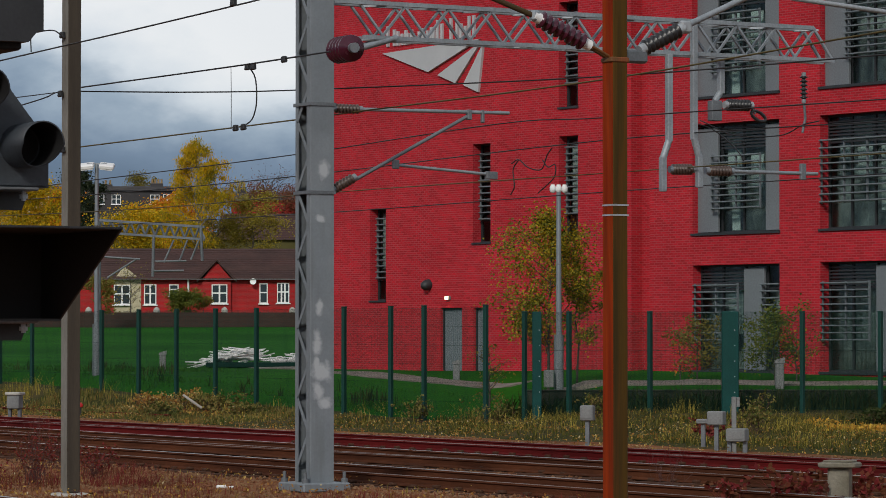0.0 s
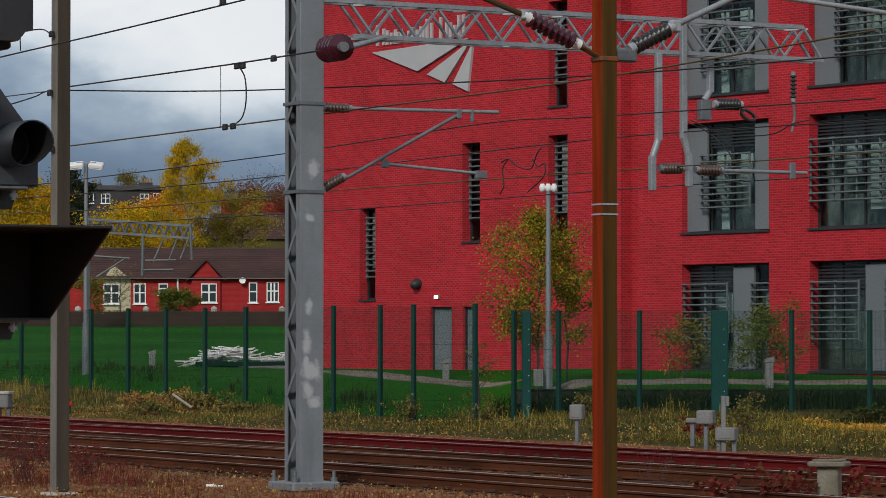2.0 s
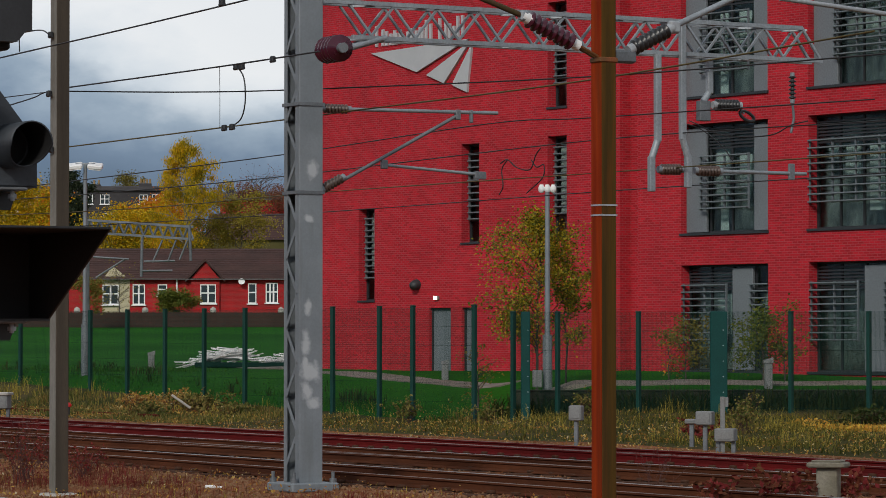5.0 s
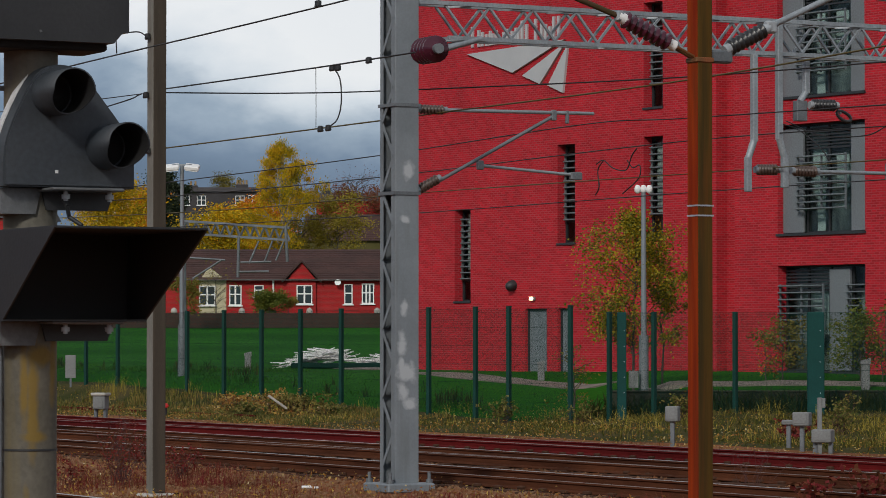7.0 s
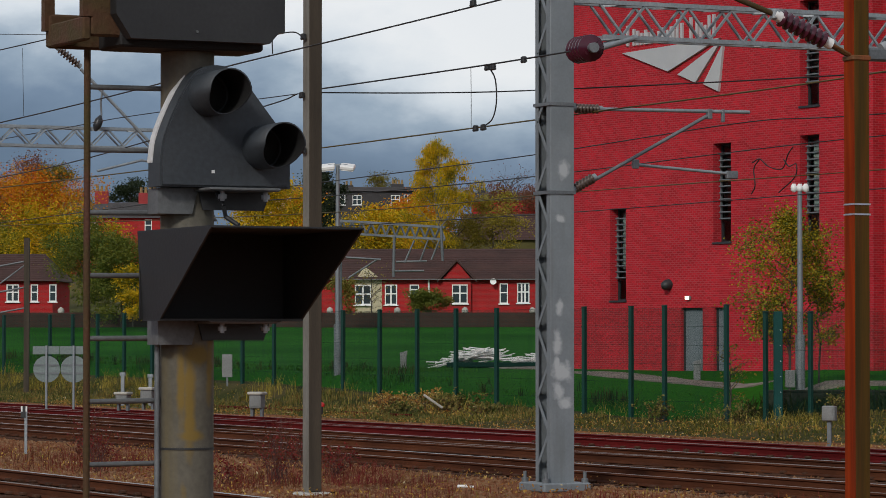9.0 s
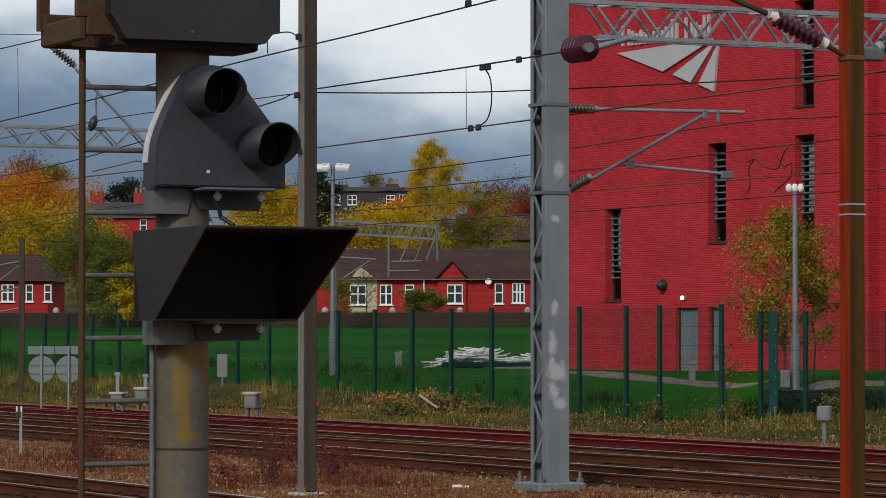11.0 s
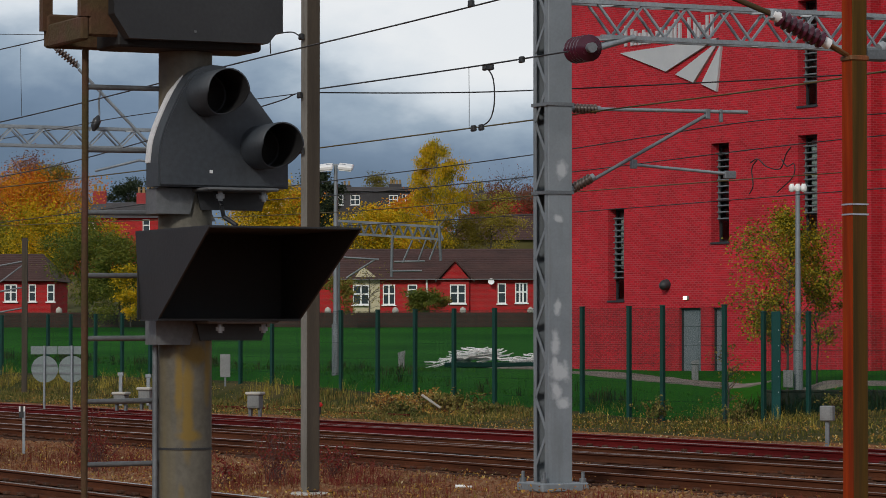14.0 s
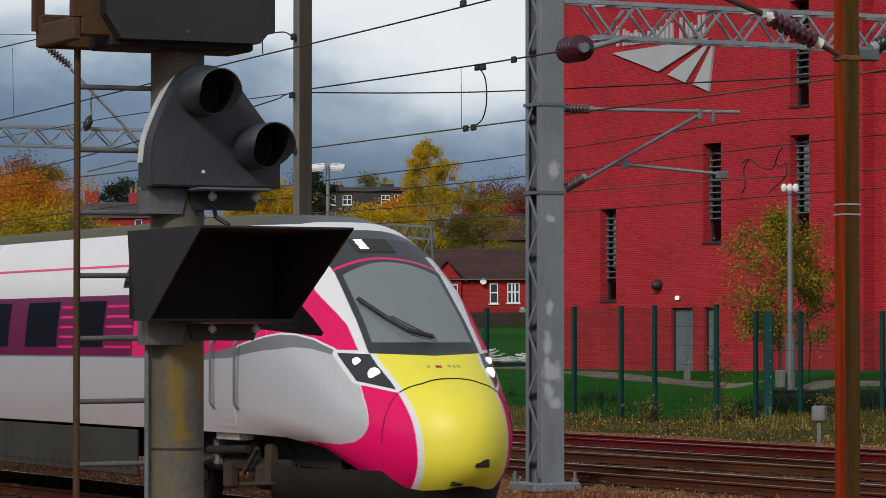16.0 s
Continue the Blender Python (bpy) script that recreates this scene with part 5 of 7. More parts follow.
box_mast("rust-brown square steel mast with a clamp band", BX, BY, 0.2, 7.2, RUST_LIT, RUST_SHADED, (3.42, 3.53))
PX, PY = -46.01, 20.1
box_mast("weathered grey-brown square pole standing in the ballast", PX, PY, 0.215, 8.5, POLE_LIT, POLE_DARK)
arm_l = thing("cantilever", pose(BX, 0, 0), "rusty bracket arm with a large ribbed insulator on the mast", "cantilever", "catenary cantilevers")
part("tube", Mesh().tube((0, 17.2, 6.18), (0, 19.09, 5.575), 0.032), RUST, arm_l)
part("clevis", Mesh().box((-0.05, 19.03, 5.52), (0.05, 19.13, 5.64), bevel=0.02), GALV, arm_l)
part("shackle", Mesh().tube((0.04, 19.74, 5.30), (0.04, 20.05, 5.16), 0.018).tube((-0.04, 19.74, 5.30), (-0.04, 20.05, 5.16), 0.018), BROWN, arm_l)
part("clamp", Mesh().box((-0.112, 20.0, 5.11), (0.112, 20.24, 5.17), bevel=0.012), BROWN, arm_l)
insulator((BX, 19.06, 5.585), (BX, 19.79, 5.285), 8, 0.10, 0.05, PORCELAIN, "glossy purple-brown ribbed porcelain insulator with white caps", WHITE)
arm_r = thing("cantilever", pose(BX, 0, 0), "galvanised bracket arm with a black ribbed insulator on the mast", "cantilever", "catenary cantilevers")
part("tube", Mesh().tube((0, 21.05, 5.56), (0, 24.0, 6.86), 0.035), GALV, arm_r)
part("clevis", Mesh().box((-0.05, 20.98, 5.48), (0.05, 21.12, 5.62), bevel=0.02), SIGN_GREY, arm_r)
part("clamp", Mesh().box((-0.06, 20.22, 5.12), (0.06, 20.52, 5.26), bevel=0.02), GALV_DARK, arm_r)
insulator((BX, 20.44, 5.26), (BX, 21.03, 5.545), 8, 0.09, 0.05, PORC_BLACK, "black ribbed insulator on the bracket arm", SIGN_GREY)
far_arm = thing("cantilever", pose(MX, 0, 0), "pale galvanised tube crossing above the building's windows", "cantilever", "catenary cantilevers")
part("tube", Mesh().tube((-44.85, 32.38, 7.66), (-44.85, 34.70, 7.50), 0.04), SIGN_GREY, far_arm)
far_arm.location = (0, 0, 0)

# purple strain insulator in the wire beside the lattice mast
insulator((-43.70, 23.31, 6.32), (-42.68, 23.08, 6.28), 5, 0.20, 0.06, PORCELAIN, "large purple ribbed strain insulator beside the mast", GALV_DARK)


# ---- droppers and arms under the boom ----
def dropper(y, z_top, z_kink, dy, z_end, w=0.05):
    d = thing("dropper_post", pose(MX + 0.2, 0, 0), "cranked galvanised post hanging below the boom", "bracket", "boom droppers")
    part("upper", Mesh().box((-w, y - w, z_kink), (w, y + w, z_top), bevel=0.01), GALV, d)
    part("crank", Mesh().tube((0, y, z_kink + 0.03), (0, y + dy, z_kink - 0.28), w * 1.15, None, 8), GALV, d)
    part("lower", Mesh().box((-w, y + dy - w, z_end), (w, y + dy + w, z_kink - 0.24), bevel=0.01), GALV, d)


dropper(29.84, 6.62, 5.22, -0.12, 4.42)
dropper(30.32, 7.2, 5.26, 0.10, 4.50)
d3 = thing("dropper_post", pose(MX - 0.1, 0, 0), "short galvanised post hanging below the boom", "bracket", "boom droppers")
part("post", Mesh().box((-0.05, 31.0, 6.05), (0.05, 31.1, 6.62), bevel=0.01).tube((0, 31.05, 6.08), (0, 30.93, 5.92), 0.055, None, 8), GALV, d3)
part("foot", Mesh().box((-0.07, 30.83, 5.60), (0.07, 31.03, 5.93), bevel=0.01), GALV_DARK, d3)
insulator((MX, 31.04, 5.86), (MX, 31.60, 5.87), 7, 0.10, 0.05, PORC_BLACK, "black ribbed insulator below the boom", SIGN_GREY)
insulator((MX, 29.98, 4.79), (MX, 30.46, 4.80), 7, 0.09, 0.045, PORC_GREY, "grey ribbed insulator on the registration arm")
insulator((MX, 30.68, 4.79), (MX, 31.22, 4.79), 7, 0.09, 0.045, PORC_GREY, "grey ribbed insulator on the registration arm")
insulator((MX, 32.63, 6.45), (MX, 32.63, 5.95), 6, 0.065, 0.03, PORC_BLACK, "black hanging insulator at the boom's end")
ra = thing("registration_arm", pose(MX, 0, 0), "galvanised registration arm below the boom", "cantilever", "catenary cantilevers")
part("tube", Mesh().tube((0, 31.2, 4.79), (0, 32.9, 4.79), 0.03), GALV, ra)
part("clip", Mesh().box((-0.03, 32.55, 4.68), (0.03, 32.66, 4.95), bevel=0.01), GALV_DARK, ra)
part("hanger", Mesh().path([(0, 32.63, 5.95), (0, 32.66, 5.7), (0, 32.60, 5.46)], 0.022), GALV_DARK, ra)
part("ring", Mesh().path([(0, 31.72 + 0.14 * math.cos(a), 5.70 + 0.07 * math.sin(a) - 0.35 * 0.14 * math.cos(a)) for a in [i * math.pi / 8 for i in range(17)]], 0.028), PORC_BLACK, ra)
part("link", Mesh().tube((0, 31.55, 5.87), (0, 31.66, 5.74), 0.02), GALV_DARK, ra)


# ---- overhead wires ----
def wire(pts, r, mat=WIRE, label="dark overhead line wire"):
    """A taut wire through a few points, gently curved between them."""
    P = [Vector(p) for p in pts]
    out = []
    for i in range(len(P) - 1):
        a, b = P[i], P[i + 1]
        p0, p3 = P[i - 1] if i else a + (a - b), P[i + 2] if i + 2 < len(P) else b + (b - a)
        for k in range(8):
            t = k / 8
            out.append(0.5 * ((2 * a) + (b - p0) * t + (2 * p0 - 5 * a + 4 * b - p3) * t * t + (3 * a - p0 - 3 * b + p3) * t ** 3))
    out.append(P[-1])
    return solid("overhead_wire", Mesh().path(out, r, 6), mat, label, "wire", "overhead wires")


wire([(-61.40, 19.20, 5.93), (-54.09, 19.20, 6.04), (-46.60, 19.20, 6.21), (-41.97, 19.20, 6.29), (-38.03, 19.20, 6.37), (-34.50, 19.20, 6.46)], 0.011)
wire([(-63.94, 20.00, 5.04), (-60.43, 20.00, 5.11), (-55.75, 20.00, 5.23), (-47.72, 20.00, 5.64), (-46.36, 20.00, 5.75)], 0.010)
wire([(-49.99, 22.00, 6.14), (-44.69, 22.00, 6.09), (-41.39, 22.00, 6.08)], 0.012)
wire([(-46.68, 20.20, 5.80), (-46.68, 22.50, 5.87), (-46.57, 24.50, 5.98), (-42.20, 27.00, 5.98), (-35.29, 27.00, 5.80), (-32.63, 27.00, 5.76)], 0.011)
wire([(-77.37, 24.20, 5.53), (-63.43, 24.20, 5.49), (-55.81, 24.20, 5.49), (-46.87, 24.20, 5.50), (-44.29, 24.20, 5.51), (-37.82, 24.20, 5.53), (-31.63, 24.20, 5.69)], 0.012, WIRE_GREEN, "green-tarnished copper contact wire")
wire([(-91.10, 28.50, 5.14), (-74.70, 28.50, 5.30), (-64.28, 28.50, 5.38), (-55.20, 28.50, 5.47), (-47.71, 28.50, 5.63), (-44.54, 28.50, 5.55), (-37.25, 28.50, 5.39)], 0.010)
wire([(-78.24, 30.30, 5.38), (-68.62, 30.30, 5.27), (-58.68, 30.30, 5.26), (-47.36, 30.30, 5.39), (-39.61, 30.30, 5.28), (-37.87, 30.30, 5.26)], 0.010)
wire([(-96.85, 30.30, 5.41), (-68.83, 30.30, 4.90), (-56.89, 30.30, 4.89), (-47.36, 30.30, 4.84), (-41.26, 30.30, 4.81), (-37.87, 30.30, 4.80)], 0.010, WIRE_GREEN, "green-tarnished copper contact wire")
wire([(-78.14, 34.40, 4.92), (-64.59, 34.40, 4.84), (-53.77, 34.40, 4.86), (-46.84, 34.40, 4.84), (-43.00, 34.40, 4.84)], 0.010)
wire([(-46.27, 14.80, 6.10), (-42.83, 14.80, 6.08), (-38.81, 14.80, 6.07)], 0.008)
wire([(-126.50, 40.00, 14.04), (-115.75, 40.00, 13.12), (-103.32, 40.00, 12.02)], 0.012)
wire([(-83.14, 26.00, 6.94), (-73.63, 26.00, 6.97), (-69.20, 26.00, 6.98), (-60.16, 26.00, 6.86)], 0.010)
# a jumper and its clamps between two wires
wire([(-44.54, 22.30, 6.11), (-44.32, 22.30, 5.91), (-44.28, 22.30, 5.57), (-44.41, 22.30, 5.33), (-44.69, 22.30, 5.23)], 0.011, WIRE, "looped jumper cable between two wires")
wire([(-45.13, 22.30, 6.14), (-45.12, 22.30, 5.71), (-45.12, 22.30, 5.23)], 0.005, WIRE, "thin dark dropper wire")
wire([(-56.18, 19.00, 7.17), (-56.15, 19.00, 6.53), (-56.11, 19.00, 5.98)], 0.005, WIRE, "thin dark dropper wire")
wire([(-53.10, 32.00, 5.31), (-52.84, 32.00, 5.37), (-52.50, 32.00, 5.21), (-52.05, 32.00, 5.16), (-51.85, 32.00, 5.41), (-51.68, 32.00, 5.53)], 0.012, WIRE, "dark looped jumper cable")
wire([(-52.84, 32.00, 5.37), (-53.04, 32.00, 5.20), (-53.00, 32.00, 4.89), (-53.13, 32.00, 4.74)], 0.012, WIRE, "dark looped jumper cable")
wire([(-52.01, 32.00, 5.33), (-51.82, 32.00, 5.19), (-51.58, 32.00, 5.22), (-51.62, 32.00, 4.99), (-52.17, 32.00, 4.73)], 0.012, WIRE, "dark looped jumper cable")
wire([(-45.75, 31.00, 5.64), (-45.10, 31.00, 5.47), (-44.49, 31.00, 5.15), (-44.24, 31.00, 4.93)], 0.010, WIRE, "dark slack hanging cable")
wire([(-45.46, 31.00, 5.64), (-44.49, 31.00, 5.35), (-43.25, 31.00, 5.28), (-42.65, 31.00, 5.41), (-42.21, 31.00, 5.45)], 0.010, WIRE, "dark slack hanging cable")
for p in ((-44.38, 22.20, 6.09), (-44.19, 22.20, 6.08), (-44.77, 22.20, 5.21), (-44.51, 22.20, 5.21), (-42.81, 22.00, 6.08), (-38.79, 19.20, 6.40), (-46.08, 19.95, 5.72), (-46.02, 19.95, 6.59), (-46.01, 19.95, 4.89)):
    solid("wire_clamp", Mesh().box((-0.05, -0.03, -0.05), (0.05, 0.03, 0.04), bevel=0.012).tube((-0.06, 0, -0.03), (0.06, 0, -0.03), 0.025), DARK, "small dark clamp on an overhead wire", "clamp", "wire clamps", m=Matrix.Translation(p))
wire([(-46.13, 19.50, 6.32), (-46.11, 19.50, 6.57), (-46.18, 19.70, 6.64), (-45.99, 19.80, 6.64), (-45.95, 19.90, 6.58)], 0.010, WIRE, "small bracket wire on the pole")

# ---- further gantries down the line ----
g2 = boom(-75.2, 14.0, 29.2, 6.6, 7.08, "grey lattice gantry beam further down the line")
part("strut", Mesh().tube((0.2, 28.6, 6.7), (0.2, 26.8, 8.45), 0.04), GALV, g2)
insulator((-75.0, 26.8, 8.5), (-75.0, 26.2, 8.95), 7, 0.1, 0.05, PORC_GREY, "brown ribbed insulator on a raking strut")
m2 = thing("line_mast", pose(-75.2, 29.4, 0), "grey lattice mast carrying the gantry beam", "mast", "overhead line masts")
part("column", Mesh().box((-0.15, -0.15, -0.2), (0.15, 0.15, 8.0), bevel=0.01), GALV, m2)
ca = thing("cantilever", pose(-75.0, 0, 0), "thin galvanised registration arm over the track", "cantilever", "catenary cantilevers")
part("tube", Mesh().path([(-75.00, 27.22, 6.05), (-75.00, 28.33, 6.33), (-75.00, 28.83, 6.26)], 0.03), GALV, ca)
ca.location = (0, 0, 0)
jl = thing("strain_insulator", pose(0, 0, 0), "hanging dark strain insulator with links", "insulator")
part("body", Mesh().lathe((-74.80, 27.23, 7.35), (-74.80, 27.09, 6.98), [(0, 0.03), (0.3, 0.10), (0.7, 0.10), (1, 0.03)]), PORC_BLACK, jl)
part("link", Mesh().path([(-74.80, 27.28, 7.98), (-74.80, 27.23, 7.68), (-74.80, 27.25, 7.35)], 0.025), GALV_DARK, jl)
g3 = thing("lattice_boom", pose(0, 0, 0), "far lattice gantry beam with hanging arms", "gantry beam", "lattice gantry beams")


def far_beam(a, b, hgt):
    a, b = Vector(a), Vector(b)
    up = Vector((0, 0, hgt))
    part("top_chord", Mesh().tube(a + up, b + up, 0.075, None, 4), GALV_DARK, g3)
    part("bottom_chord", Mesh().tube(a, b, 0.075, None, 4), GALV_DARK, g3)
    n = 22
    for i in range(n):
        p, q = a + (b - a) * i / n, a + (b - a) * (i + 1) / n
        part("web_bar", Mesh().tube(p + (up if i % 2 else up * 0), q + (up * 0 if i % 2 else up), 0.055, None, 4), GALV_DARK, g3)


far_beam((-139.76, 62.30, 6.95), (-135.27, 65.54, 6.56), 0.55)
for px0, px1 in (((-136.39, 63.57, 6.71), (-136.46, 63.56, 4.90)), ((-135.34, 65.38, 7.16), (-135.34, 65.47, 5.60))):
    part("hanger", Mesh().tube(px0, px1, 0.07, None, 6), GALV_DARK, g3)
for px0, px1 in (((-135.29, 63.56, 5.50), (-135.04, 63.93, 6.50)), ((-134.94, 64.16, 5.58), (-134.74, 64.45, 6.50)), ((-134.69, 64.60, 5.63), (-134.49, 64.89, 6.50)), ((-135.52, 63.17, 5.13), (-134.86, 64.32, 5.15)), ((-135.47, 63.23, 5.55), (-134.79, 64.42, 5.58)), ((-136.55, 61.40, 4.83), (-135.91, 62.47, 5.63)), ((-136.59, 61.28, 5.75), (-135.81, 62.64, 5.65))):
    part("arm", Mesh().tube(px0, px1, 0.045, None, 6), GALV_DARK, g3)
part("column", Mesh().tube((-139.90, 62.42, 1.11), (-139.75, 62.35, 7.54), 0.16, None, 8), GALV_DARK, g3)

lm = thing("line_mast", Matrix.Translation((-124.07, 42.16, 2.12)), "dark slim line mast with bracket arms far down the line", "mast", "overhead line masts")
part("column", Mesh().box((-0.1, -0.1, -3), (0.1, 0.1, 3.9), RZ0), POLE_DARK, lm)
for z in (3.0, 2.0, 1.2):
    part("bracket_arm", Mesh().tube((0, 0, z), (-0.6, -1.2, z - 0.25), 0.035), GALV_DARK, lm)
part("stay", Mesh().tube((0, 0, 2.9), (-0.6, -1.2, 1.9), 0.03), GALV_DARK, lm)

# ---- green mesh fence ----
fence = thing("security_fence", pose(0, 0, 0), "tall dark green steel mesh security fence with posts", "fence")
run1 = [(-146 + 2.85 * i, 43.8) for i in range(8)] + [(-123.4, 43.8), (-120.6, 43.8), (-117.7, 43.8), (-114.8, 43.8), (-112.0, 43.8), (-109.1, 43.8), (-106.2, 43.8), (-103.45, 43.8), (-100.6, 43.8), (-97.83, 43.8), (-95.04, 43.8), (-92.33, 43.8), (-89.64, 43.8), (-86.96, 43.8), (-84.3, 43.8), (-81.61, 43.8), (-78.96, 43.8), (-77.15, 43.8), (-74.64, 44.2)]
run2 = [p[:2] for p in ((-74.82, 45.48, 2.09), (-74.16, 46.43, 2.09), (-72.94, 48.14, 2.09), (-71.79, 49.74, 2.09), (-70.65, 51.33, 2.09), (-69.48, 52.95, 2.09), (-68.37, 54.49, 2.09))]
POST_MESH = fix(Mesh().box((-0.05, -0.065, -0.35), (0.05, 0.065, 3.0), bevel=0.01).box((-0.055, -0.07, 2.99), (0.055, 0.07, 3.03), bevel=0.01).data("fence_post", FENCE_POST))


def fence_run(run, base, top):
    for k, (x, y) in enumerate(run):
        p = new("post", POST_MESH)
        p.parent = fence
        p.matrix_local = pose(x, y, base(x, y), 0, 0, 20)
        if k + 1 == len(run):
            break
        x2, y2 = run[k + 1]
        a, b = Vector((x, y, 0)), Vector((x2, y2, 0))
        d = (b - a)
        L = d.length
        d.normalize()
        nrm = Vector((-d.y, d.x, 0)) * 0.004
        g = Mesh()
        n = int(L / 0.021)
        z0, z1 = min(base(x, y), base(x2, y2)) + 0.02, top(x)
        for i in range(1, n):
            c = a + d * (L * i / n)
            w = d * 0.0027
            g.add([c - w + Vector((0, 0, z0)), c + w + Vector((0, 0, z0)), c + w + Vector((0, 0, z1)), c - w + Vector((0, 0, z1))], [(0, 1, 2, 3)])
        for i in range(7):
            z = z0 + (z1 - z0) * i / 6
            g.add([a + nrm + Vector((0, 0, z - 0.003)), b + nrm + Vector((0, 0, z - 0.003)), b + nrm + Vector((0, 0, z + 0.003)), a + nrm + Vector((0, 0, z + 0.003))], [(0, 1, 2, 3)])
        ob = new("mesh_panel", g.data("mesh_panel", FENCE))
        ob.parent = fence
        tagged(ob, kind="stuff")


fence_run(run1, lambda x, y: max(-0.05, (-x - 77) * 0.002 - 0.05), lambda x: 2.9 + max(0, (-x - 77)) * 0.0033)
fence_run(run2, lambda x, y: -0.22, lambda x: 2.79)
for (x, y, _), w in (((-74.40, 45.60, 2.09), 0.12), ((-71.49, 49.65, 2.09), 0.22)):
    gp = thing("gate_post", pose(x, y, -0.18, 0, 0, 60), "broad dark green steel gate post by the fence", "post", "gate posts")
    part("column", Mesh().box((-w, -0.1, -0.3), (w, 0.1, 2.98), bevel=0.02), GATE_GREEN, gp)
    for k in range(6):
        part("rivet", Mesh().tube((w * 0.5, -0.1, 0.5 + 0.4 * k), (w * 0.5, -0.108, 0.5 + 0.4 * k), 0.015, None, 6), SIGN_GREY, gp)

# low retaining wall behind the right-hand verge
WALL_AT = Vector((-76.12, 46.22, 2.09)) * 1.0
WALL_AT.z = 0.0
wall = thing("retaining_wall", Matrix.Translation(WALL_AT) @ pose(0, 0, 0, 0, 0, 60.4), "low dark mossy retaining wall beside the path", "wall", kind="structure")
DARKWALL = material("mossy_wall", (0.04, 0.037, 0.024), 0.95, 0, (0.022, 0.026, 0.014), 1.2, 0.9, 10, 0.5)
PAVING = material("paving", (0.19, 0.165, 0.14), 0.9, 0, (0.11, 0.095, 0.08), 1.5, 0.8, 8, 0.2)
part("wall_body", Mesh().box((0, 0, -0.3), (16, 0.25, 0.70), bevel=0.03), DARKWALL, wall)
part("coping", Mesh().box((-0.02, -0.03, 0.70), (16, 0.3, 0.75), bevel=0.01), DARKWALL, wall)


def paving(a, b, width, label):
    a, b = Vector(a), Vector(b)
    d = (b - a).normalized()
    s = Vector((-d.y, d.x, 0)) * width / 2
    g = Mesh()
    n = 40
    vs = []
    for i in range(n + 1):
        p = a + (b - a) * i / n
        for q in (p - s, p + s):
            vs.append((q.x, q.y, ground_z(q.x, q.y) + 0.035))
    m = len(vs)
    vs += [(x, y, z - 0.3) for x, y, z in vs]
    fs = [(2 * i, 2 * i + 2, 2 * i + 3, 2 * i + 1) for i in range(n)]
    fs += [(2 * i, m + 2 * i, m + 2 * i + 2, 2 * i + 2) for i in range(n)] + [(2 * i + 1, 2 * i + 3, m + 2 * i + 3, m + 2 * i + 1) for i in range(n)]
    fs += [(0, 1, m + 1, m), (m - 2, m + m - 2, m + m - 1, m - 1)]
    g.add(vs, fs)
    solid("path", g, PAVING, label, "path", kind="structure")


paving((-79.76, 48.79, 0.84), (-74.01, 58.39, 0.85), 1.7, "pale paved path beside the building")
paving((-98.87, 52.88, 0.90), (-88.21, 53.35, 0.96), 1.5, "pale paved path along the lawn")
paving((-117.5, 57.0, 0.95), (-104.6, 54.3, 0.89), 1.5, "pale paved path in the grass")


# ---- lamp posts ----
def lamp_post(base, top_z, r, label):
    b = Vector(base)
    l = thing("lamp_post", Matrix.Translation(b), label, "lamp post", "lamp posts")
    part("column", Mesh().tube((0, 0, -0.2), (0, 0, top_z - b.z), r, r * 0.7, 12), GALV_MAST, l)
    part("base_case", Mesh().tube((0, 0, -0.2), (0, 0, 1.5), r * 1.5, None, 12), GALV_MAST, l)
    return l, top_z - b.z


l1, ht = lamp_post((-101.06, 45.05, 1.09), 2.05 + (603 - 290) * 110 / 5955, 0.085, "grey lamp post with two flat floodlight heads")
RZ = pose(0, 0, 0, 0, 0, 62)
part("crossbar", Mesh().box((-0.32, -0.04, ht - 0.04), (0.32, 0.04, ht + 0.03), RZ), GALV, l1)
for s in (-1, 1):
    part("floodlight", Mesh().box((-0.24, -0.3, -0.08), (0.24, 0.25, 0.06), RZ @ pose(s * 0.33, 0, ht - 0.06, 14, s * 6, 0), bevel=0.03), WHITE, l1)
    part("lens", Mesh().box((-0.2, -0.29, -0.10), (0.2, 0.2, -0.082), RZ @ pose(s * 0.33, 0, ht - 0.06, 14, s * 6, 0), bevel=0.005), WHITE, l1)
l2, ht = lamp_post((-77.81, 48.39, 0.71), 2.05 + (603 - 335) * 91.5 / 5955, 0.09, "grey lamp post with white dome cameras at its top")
part("bracket", Mesh().box((-0.2, -0.03, ht), (0.2, 0.03, ht + 0.06), RZ), WHITE, l2)
for s in (-1, 0, 1):
    part("dome", Mesh().lathe((s * 0.16 * 0.47, s * 0.16 * 0.88, ht - 0.10), (s * 0.16 * 0.47, s * 0.16 * 0.88, ht + 0.13), [(0, 0.03), (0.2, 0.085), (0.6, 0.09), (1, 0.05)], 12), WHITE, l2)
cb = thing("cabinet", Matrix.Translation((-77.77, 48.04, 0.78)), "small pale grey service cabinet by the lamp post", "cabinet", "service cabinets")
part("body", Mesh().box((-0.13, -0.13, 0), (0.13, 0.13, 0.47), RZ, bevel=0.015), CABINET, cb)


# ---- bollards, signs, lineside boxes ----
def bollard(p):
    b = thing("bollard", Matrix.Translation(p), "grey metal bollard with a slotted top in the grass", "bollard", "bollards")
    part("column", Mesh().box((-0.11, -0.11, -0.15), (0.11, 0.11, 0.62), RZ, bevel=0.02), CABINET, b)
    part("cap", Mesh().prism([(-0.13, 0.62), (0.13, 0.62), (0.13, 0.78), (-0.13, 0.70)], RZ @ Matrix.Translation((0, 0.12, 0)) @ FRAME_XZ, 0.24), CABINET, b)


